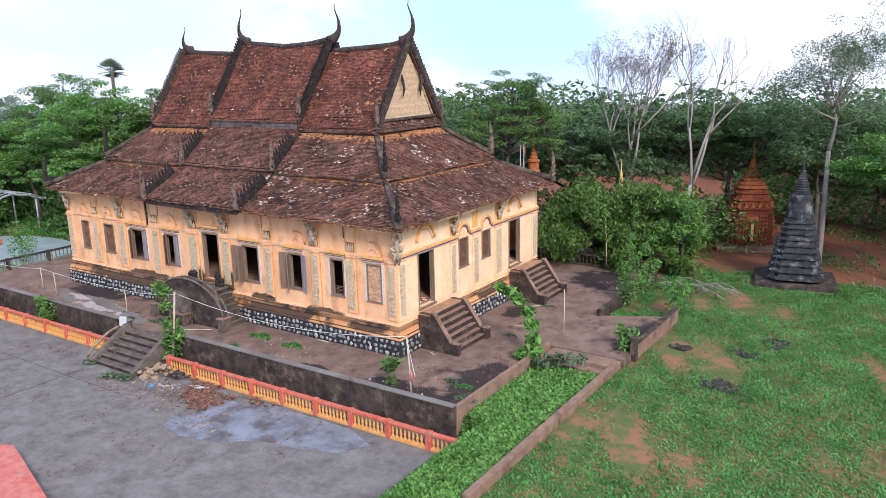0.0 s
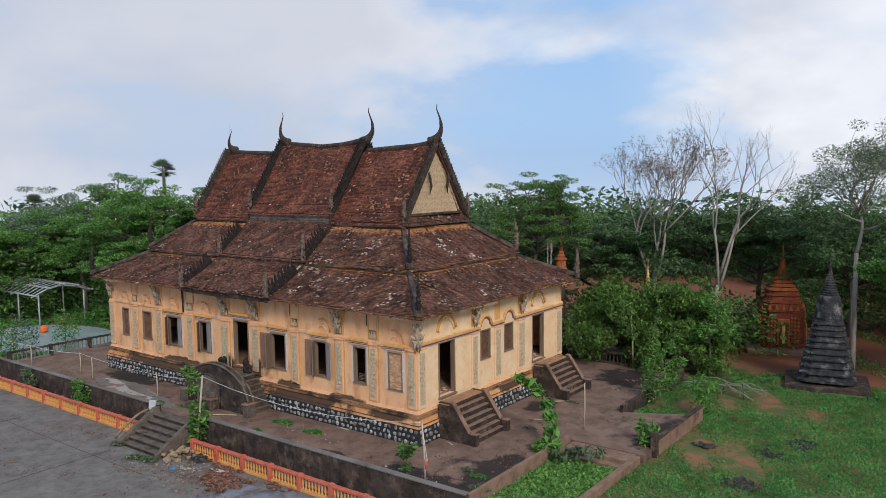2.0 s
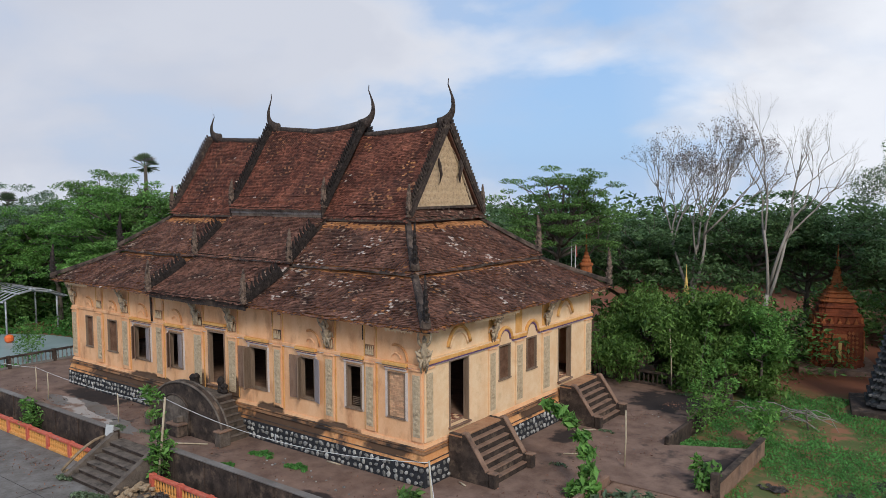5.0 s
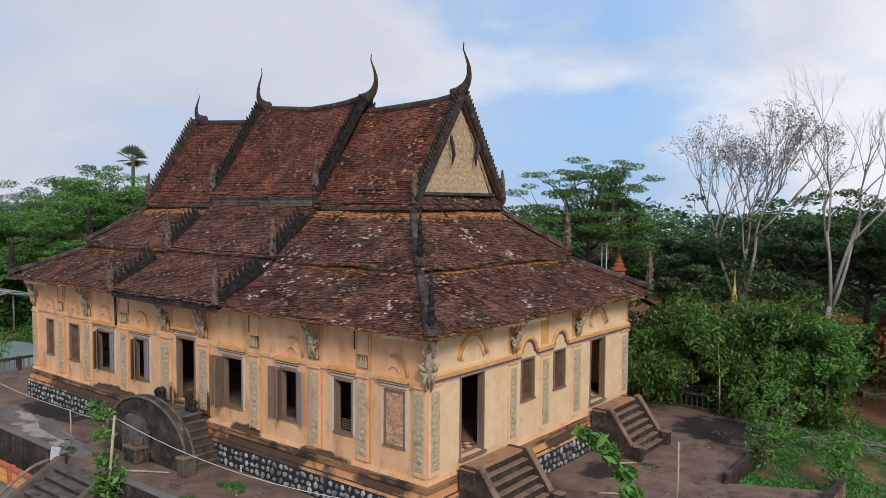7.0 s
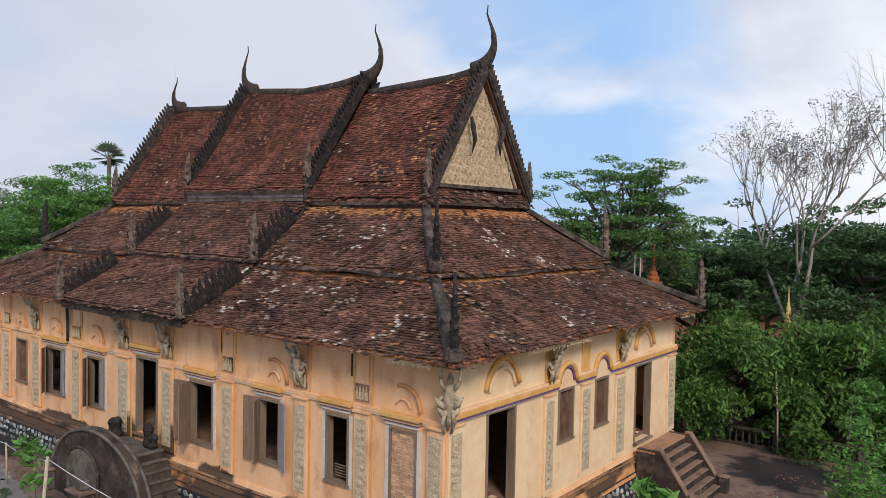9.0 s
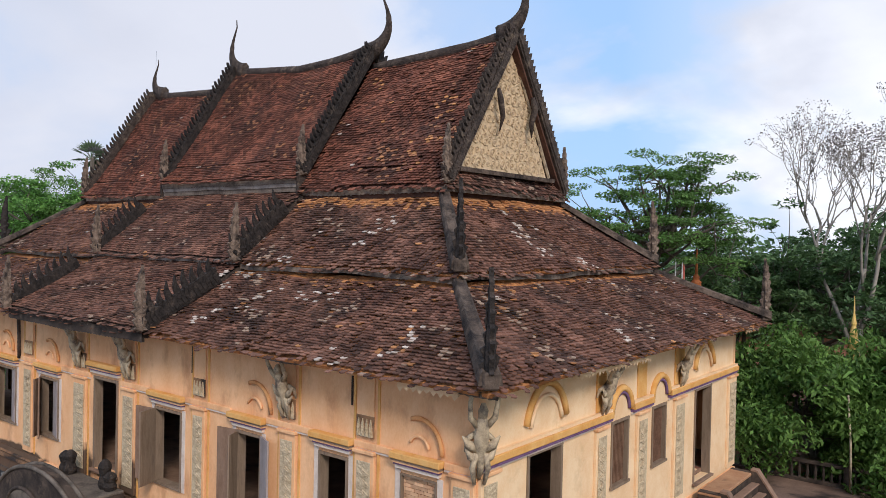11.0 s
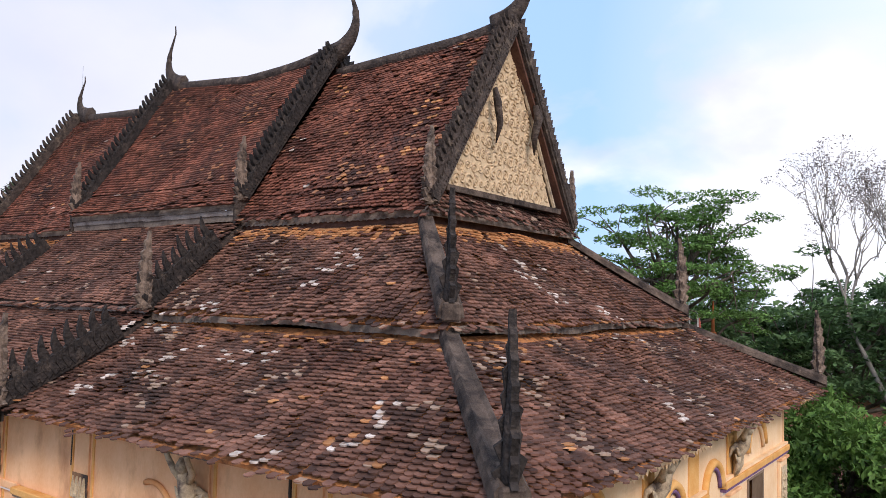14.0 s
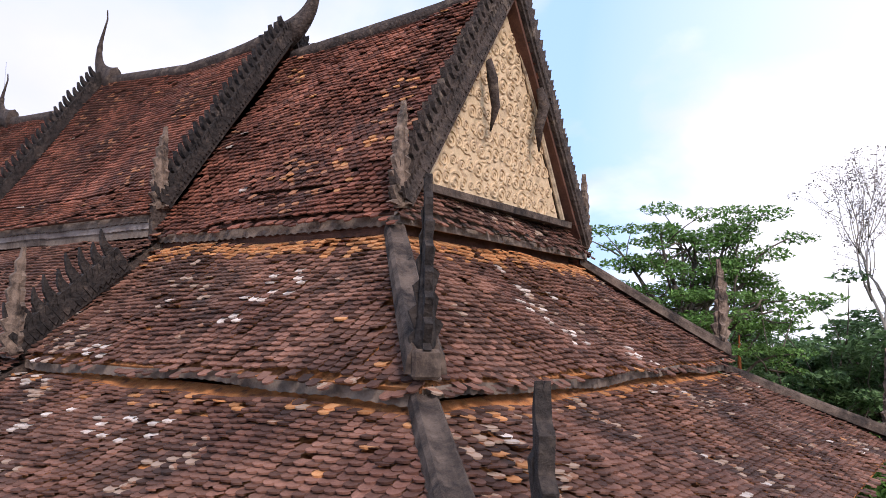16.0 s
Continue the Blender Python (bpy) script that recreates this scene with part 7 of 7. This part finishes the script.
# grass and low broadleaf weeds on the lawn and between the side walls
def lawn(name, label, count, size, inside, box_, material, seed, gap, scale=0.55):
    rg = np.random.RandomState(seed)
    x0, x1, y0, y1 = box_
    x, y = rg.uniform(x0, x1, count), rg.uniform(y0, y1, count)
    patch = np.sin(x * scale + 1.3 * np.sin(y * 0.7)) + np.sin(y * scale * 1.3 + np.sin(x * 0.9 + 2.0)) + 0.6 * np.sin(2.9 * x + 1.1 * y) + rg.normal(0, 0.5, count)
    ok = inside(x, y) & (patch > gap)
    x, y = x[ok], y[ok]
    z = np.array([ground_height(a, b) for a, b in zip(x, y)])
    n = len(x)
    a, e = rg.uniform(0, 2 * math.pi, n), rg.uniform(0.15, 1.1, n)
    t = np.stack([np.cos(a) * np.cos(e), np.sin(a) * np.cos(e), np.sin(e)], 1)
    s = np.stack([-np.sin(a), np.cos(a), np.zeros(n)], 1)
    ln = (size * rg.uniform(0.6, 1.5, n))[:, None]
    c = np.stack([x, y, z + 0.02], 1)
    v = np.stack([c, c + t * ln * 0.55 + s * ln * 0.24, c + t * ln - np.array([0, 0, 0.15]) * ln, c + t * ln * 0.55 - s * ln * 0.24], 1).reshape(-1, 3)
    q = np.arange(n * 4).reshape(-1, 4)
    me = bpy.data.meshes.new(name)
    me.from_pydata(v.tolist(), [], np.concatenate([q[:, [0, 1, 2]], q[:, [0, 2, 3]]]).tolist())
    me.materials.append(material)
    me.update()
    tagged(new(name, me), label, "grass", kind="stuff")


def on_lawn(x, y):
    w = np.where(y < 4.8, x > 8.55, np.where(y < 11.5, x > 8.78, x > 5.55))
    return w & ((np.abs(x - 12.3) > 2.2) | (np.abs(y - 21.8) > 2.0))


def beside_wall(x, y):
    return (x > 5.5) & (x < 8.5) & (y > 9.6 + (x - 5.35) * 0.5) & (y < 11.6)


def between(x, y):
    return (x > 5.3) & (x < 8.2) & (y < 2.9)


lawn("lawn_grass", "bright green grass and low weeds with bare red soil", 230000, 0.105, on_lawn, (5, 26, -9, 22.5), M_GRASS, 7, -0.95)
lawn("lawn_grass", "bright green grass behind a low wall", 9000, 0.11, beside_wall, (5, 9, 9, 12), M_GRASS, 11, -1.6)
lawn("low_weeds", "dense bright green weeds between two low walls", 42000, 0.17, between, (5, 8.5, -9, 3), M_LEAFB, 8, -2.4)
lawn("far_grass", "thin grass under the trees", 30000, 0.2, lambda x, y: (y > 19.5) & ((np.abs(x - 12.3) > 2.3) | (y > 25)), (-6, 28, 19.5, 40), M_LEAF, 9, 0.75)
lawn("pond_grass", "rough grass beyond the terrace", 40000, 0.3, lambda x, y: (x < -31.4) & (np.hypot((x + 38.6) / 6.6, (y - 2.6) / 4.6) > 1), (-58, -31, -7, 22), M_GRASS, 10, -1.2)


# street litter, rubble, scraps
def litter(x, y, z, rx, ry, count, size, material, label, name, category, seed, high=0.12):
    rg = np.random.RandomState(seed)
    cent = [(rg.normal() * rx * 0.5, rg.normal() * ry * 0.5, high * 0.4) for k in range(26)]
    root = thing(name, label, category, (x, y, z))
    leaf_cloud("litter", cent, [min(rx, ry) * 0.3] * 26, count, size, material, root, rg, 0.0, high / max(rx, ry))["kind"] = "stuff"


litter(-6.4, -5.6, STREET, 1.6, 0.9, 2400, 0.14, M_LITTER, "pile of dry brown leaves and litter on the street", "litter_pile", "litter", 1)
litter(-7.0, -4.85, STREET, 0.8, 0.3, 600, 0.13, M_LITTER, "pile of dry brown leaves beside the balustrade", "litter_pile", "litter", 2)
litter(-5.9, -6.1, STREET, 0.7, 0.4, 350, 0.12, M_LITTER, "thin scatter of dry brown leaves on cement", "litter_pile", "litter", 3)
litter(-3.8, -4.9, STREET, 0.8, 0.25, 600, 0.12, M_LITTER, "dry leaves swept against the balustrade", "litter_pile", "litter", 4)
litter(-9.0, -5.9, STREET, 1.5, 0.9, 220, 0.11, M_STONE, "scattered pale paper scraps on the street", "paper_scraps", "litter", 5, 0.06)
litter(-7.6, -6.2, STREET, 1.8, 0.8, 260, 0.09, M_LITTER, "thin scatter of brown scraps on the street", "litter_scatter", "litter", 8, 0.05)
litter(-10.2, -6.9, STREET, 1.6, 0.7, 160, 0.09, M_STONE, "thin scatter of pale scraps on the street", "litter_scatter", "litter", 9, 0.05)
litter(-16.5, -5.6, STREET, 2.6, 0.8, 150, 0.09, M_LITTER, "thin scatter of brown scraps on the street", "litter_scatter", "litter", 10, 0.05)
litter(-9.0, -4.9, STREET, 0.5, 0.35, 90, 0.3, M_ASH, "heap of black plastic rubbish beside the steps", "rubbish_heap", "litter", 6, 0.3)
for k, (x, y, s) in enumerate([(13.4, 10.5, 0.8), (12.5, 4.5, 0.9), (12.7, 8.5, 0.7), (10.0, 7.9, 0.45)]):
    litter(x, y, LAWN, s, s * 0.7, 900, 0.12, M_ASH, "low heap of burnt black ash on the grass", "ash_heap", "ash heap", 20 + k, 0.09)


def stones(name, label, spots, seed, material):
    rg = np.random.RandomState(seed)
    for x, y, z, r in spots:
        bm = bmesh.new()
        bmesh.ops.create_icosphere(bm, subdivisions=1, radius=r)
        for v in bm.verts:
            v.co = Vector(v.co) * rg.uniform(0.75, 1.2)
            v.co.z *= 0.7
        o = part(name, bm, material, None, label)
        o.location = (x, y, z + r * 0.4)
        o.rotation_euler = (0, 0, rg.uniform(0, 6))
        tagged(o, category="stone", group=name)


rg = np.random.RandomState(44)
stones("rubble_stone", "yellow brown broken rubble stone beside the steps", [(-10.75 + 0.5 * rg.rand() + 0.1 * k / 4, -4.7 - 1.2 * rg.rand(), STREET + 0.22 * (k % 3 == 0), rg.uniform(0.10, 0.19)) for k in range(34)], 1, M_RUBBLE)
stones("rubble_stone", "yellow brown broken rubble stone beside the steps", [(-14.4 + 0.45 * rg.rand(), -4.9 - 1.0 * rg.rand(), STREET + 0.2 * (k % 3 == 0), rg.uniform(0.09, 0.17)) for k in range(14)], 2, M_RUBBLE)
stones("stone_chip", "small pale stone chip lying on the terrace", [(-8 + 12 * rg.rand(), -3.3 + 2.6 * rg.rand(), 0.0, rg.uniform(0.025, 0.06)) for k in range(30)] + [(2.6 + 2.3 * rg.rand(), 5 + 11 * rg.rand(), 0.0, rg.uniform(0.02, 0.05)) for k in range(14)], 3, M_STONE)
stones("stone_chip", "small pale stone chip lying on the street", [(-12 + 9 * rg.rand(), -6.2 - 1.6 * rg.rand(), STREET, rg.uniform(0.03, 0.08)) for k in range(30)], 4, M_RUBBLE)


def slab(name, label, category, corners, z, material, thick=0.02, kind=""):
    bm = bmesh.new()
    v = [bm.verts.new((x, y, z + thick)) for x, y in corners]
    w = [bm.verts.new((x, y, z)) for x, y in corners]
    bm.faces.new(v)
    bm.faces.new(w[::-1])
    for k in range(len(v)):
        j = (k + 1) % len(v)
        bm.faces.new((w[k], w[j], v[j], v[k]))
    return tagged(part(name, bm, material, None, label), category=category, kind=kind)


slab("cement_patch", "smooth bluish wet cement patch on the street", "cement patch", [(-5.4, -8.3), (-5.9, -7.4), (-5.3, -6.9), (-5.7, -6.3), (-5.1, -5.5), (-4.2, -5.3), (-3.2, -4.8), (1.2, -4.8), (2.6, -5.4), (2.0, -6.5), (0.4, -7.0), (-1.2, -7.3), (-2.4, -8.2), (-4.1, -8.6)], STREET - 0.006, M_WET, 0.012, "structure")
rg = np.random.RandomState(17)
for x, y, a, b in ((-15.2, -2.7, 1.5, 0.45), (-18.6, -2.0, 2.2, 0.4), (-22.0, -2.3, 1.4, 0.4)):
    edge = [(x + a * math.cos(k * 0.2856) * rg.uniform(0.7, 1.15), y - 0.2 * a * math.cos(k * 0.2856) + b * math.sin(k * 0.2856) * rg.uniform(0.65, 1.2)) for k in range(22)]
    slab("cement_patch", "pale cement patch on the terrace", "cement patch", edge, 0.0, M_STREET, 0.006, "structure")
slab("red_sheet", "faded red painted sheet roof with a grey rim", "roof sheet", [(-8.2, -13.2), (-7.6, -12.9), (-3.2, -14.2), (-4.2, -17.0), (-10.0, -16.0)], STREET + 0.55, M_REDROOF, 0.05)
box("sheet_wall", -7.4, -4.6, -15.4, -13.9, STREET - 0.05, STREET + 0.55, M_STEP, bpy.data.objects["red_sheet"])
slab("blue_scrap", "crumpled blue plastic scrap on the street", "litter", [(-9.15, -6.35), (-8.95, -6.3), (-8.9, -6.18), (-9.1, -6.15)], STREET, M_BLUE, 0.05)
slab("paper_sheet", "pale yellow paper sheet lying on the street", "litter", [(-8.8, -6.0), (-8.3, -5.8), (-8.25, -5.65), (-8.75, -5.8)], STREET, M_POLE, 0.02)
slab("plastic_sheet", "grey white plastic sheet crumpled beside the litter", "litter", [(-7.6, -5.3), (-7.0, -4.9), (-6.7, -5.0), (-7.1, -5.5)], STREET, M_WHITE, 0.05)
tagged(box("white_board", -0.2, 0.2, -0.04, 0.04, 0.0, 0.5, M_WHITE, None, "small white board leaning on the wall end", m=Matrix.Translation((-14.15, -3.95, 0.05)) @ Matrix.Rotation(0.3, 4, "Z") @ Matrix.Rotation(-0.2, 4, "X"), bevel=0.01), category="board")
for a, b in (((1.5, 8.6, 0.04), (2.2, 9.3, 0.04)), ((0.9, 0.9, 0.04), (1.3, 0.75, 0.04)), ((-11.8, -3.2, 0.04), (-9.9, -2.0, 0.05)), ((-4.5, -0.42, 0.03), (-3.8, -0.40, 0.03)), ((2.5, 5.8, 0.03), (3.3, 6.3, 0.03))):
    tagged(tube("white_stick", [Vector(a), (Vector(a) + Vector(b)) / 2 + Vector((0, 0, 0.01)), Vector(b)], [0.03, 0.035, 0.025], M_POLE, None, "pale stick lying on the terrace"), category="stick")

rg = np.random.RandomState(31)
dead = thing("fallen_leaves", "dry brown fallen leaves scattered on the terrace", "leaves", (0, 0, 0.0))
spots = [(rg.uniform(-28, 5), rg.uniform(-3.2, -0.6), 0.03) for k in range(60)] + [(rg.uniform(2.5, 5), rg.uniform(-3, 16), 0.03) for k in range(50)]
spots = [p_ for p_ in spots if p_[1] > wall_line(p_[0]) + 0.5]
leaf_cloud("litter", spots, [0.7] * len(spots), 1500, 0.09, M_LITTER, dead, rg, 0.0, 0.02)["kind"] = "stuff"

# joints between the cast slabs of the street
for y in (-7.4, -12.4):
    slab("street_joint", "dirt filled joint between street slabs", "joint", [(-34, y - 0.01), (-15, y - 0.02), (-9.5, y - 0.01), (-9.5, y + 0.01), (-15, y + 0.01), (-34, y + 0.015)], STREET, M_ASH, 0.006, "structure")
for x in (-22.5, -13.6):
    slab("street_joint", "dirt filled joint between street slabs", "joint", [(x - 0.015, -16.5), (x + 0.015, -16.5), (x + 0.012, -6.6), (x - 0.012, -6.6)], STREET + 0.007, M_ASH, 0.004, "structure")
swept = thing("street_litter", "dry leaves and scraps blown over the street", "leaves", (0, 0, STREET))
spots = [(rg.uniform(-30, 4), rg.uniform(-15, -5.2), 0.02) for k in range(70)] + [(rg.uniform(-12, -4), rg.uniform(-7.5, -5.0), 0.03) for k in range(40)]
leaf_cloud("dry_leaves", spots, [0.9] * len(spots), 2600, 0.10, M_LITTER, swept, rg, 0.0, 0.015)["kind"] = "stuff"

# dry branch fence and sign at the edge of the lawn
fence = thing("branch_fence", "rough fence of dry branches at the edge of the lawn", "fence", (0, 0, 0))
rg = np.random.RandomState(8)
for x, y in ((6.6, 16.2), (7.9, 17.4), (9.4, 16.0), (16.4, 21.6), (17.2, 22.4), (18.6, 21.9), (20.0, 21.5), (21.7, 21.4), (23.6, 21.8)):
    tube("fence_post", [(x, y, LAWN - 0.1), (x + rg.normal() * 0.06, y, LAWN + rg.uniform(0.6, 1.1))], [0.05, 0.035], M_RUBBLE if x > 12 else M_BARK, fence, sides=6)
for k in range(34):
    x = rg.choice([rg.uniform(6.2, 10.0), rg.uniform(16.2, 23.8)])
    y = (16.4 + 0.3 * rg.normal()) if x < 12 else 21.7 + 0.35 * rg.normal()
    a, n = rg.normal() * 0.35, rg.uniform(0.8, 2.2)
    h = LAWN + rg.uniform(0.15, 0.7)
    pts = [(x + n * (f - 0.5) * math.cos(a), y + n * (f - 0.5) * math.sin(a), h + 0.25 * n * (f - 0.5) * rg.normal() + 0.1 * math.sin(5 * f)) for f in (0, 0.35, 0.7, 1)]
    tube("dry_branch", pts, [0.03, 0.025, 0.02, 0.008], M_BARKP, fence, sides=5)
sign = thing("wooden_sign", "small tan board on a post at the lawn edge", "sign", (18.3, 24.6, LAWN))
box("post", -0.04, 0.04, -0.04, 0.04, -0.1, 1.0, M_BARK, sign, bevel=0.01)
box("board", -0.3, 0.3, -0.06, -0.042, 0.6, 1.2, M_RUBBLE, sign, m=Matrix.Rotation(0.12, 4, "Y"), bevel=0.01)

# beyond the terrace: pond, float, steel shelter; behind the roof: flagpoles
slab("pond", "calm grey green pond beyond the terrace", "pond", [(-38.6 + 6.6 * math.cos(a) * (1 + 0.05 * math.sin(3 * a)), 2.6 + 4.6 * math.sin(a)) for a in np.linspace(0, 2 * math.pi, 30)[:-1]], LAWN - 0.3, M_POND, 0.32, "structure")
tagged(lathe("pond_float", [(0.12, 0), (0.3, 0.15), (0.32, 0.4), (0.2, 0.55), (0.05, 0.6)], M_PLASTIC, None, "orange plastic float on the pond", at=(-41.0, 3.6, LAWN), sides=12), category="float")
shelter = thing("steel_shelter", "open steel framed shelter with a bare ribbed roof", "shelter", (-47.5, 6.6, fall(-47.5, 6.6)))
shelter.scale = (1.2, 1.2, 1.4)
for x in (-3.0, 0.0, 3.0):
    for y in (-1.6, 1.6):
        tube("post", [(x, y, -0.2), (x, y, 1.9)], [0.06, 0.06], M_METAL, shelter, sides=6)
    tube("truss", [(x, -2.1, 1.8), (x, -1.0, 2.2), (x, 0, 2.35), (x, 1.0, 2.2), (x, 2.1, 1.8)], [0.05] * 5, M_METAL, shelter, sides=6)
for y, z in ((-2.0, 1.92), (-1.0, 2.28), (0, 2.43), (1.0, 2.28), (2.0, 1.92)):
    tube("purlin", [(-3.6, y, z), (3.6, y, z)], [0.045, 0.045], M_METAL, shelter, sides=6)
for k in range(12):
    x = -3.4 + 6.8 * k / 11
    tube("roof_rib", [(x, -2.1, 1.9), (x, -1.0, 2.32), (x, 0, 2.48), (x, 1.0, 2.32), (x, 2.1, 1.9)], [0.03] * 5, M_METAL, shelter, sides=4)
for x, y, h, flag in ((-4.35, 19.4, 7.8, None), (-4.0, 19.2, 7.8, M_REDROOF)):
    f = thing("flagpole", "thin white flagpole behind the temple" if flag is None else "thin flagpole with a limp red flag behind the temple", "flagpole", (x, y, LAWN))
    tube("mast", [(0, 0, -0.1), (0, 0, h)], [0.035, 0.025], M_WHITE, f, sides=6)
    if flag:
        bm = bmesh.new()
        plate(bm, [(0.03, h - 0.1), (0.09, h - 0.3), (0.11, h - 0.8), (0.04, h - 0.9)], 0.03, Matrix.Identity(4))
        part("flag", bm, flag, f, "limp red flag")
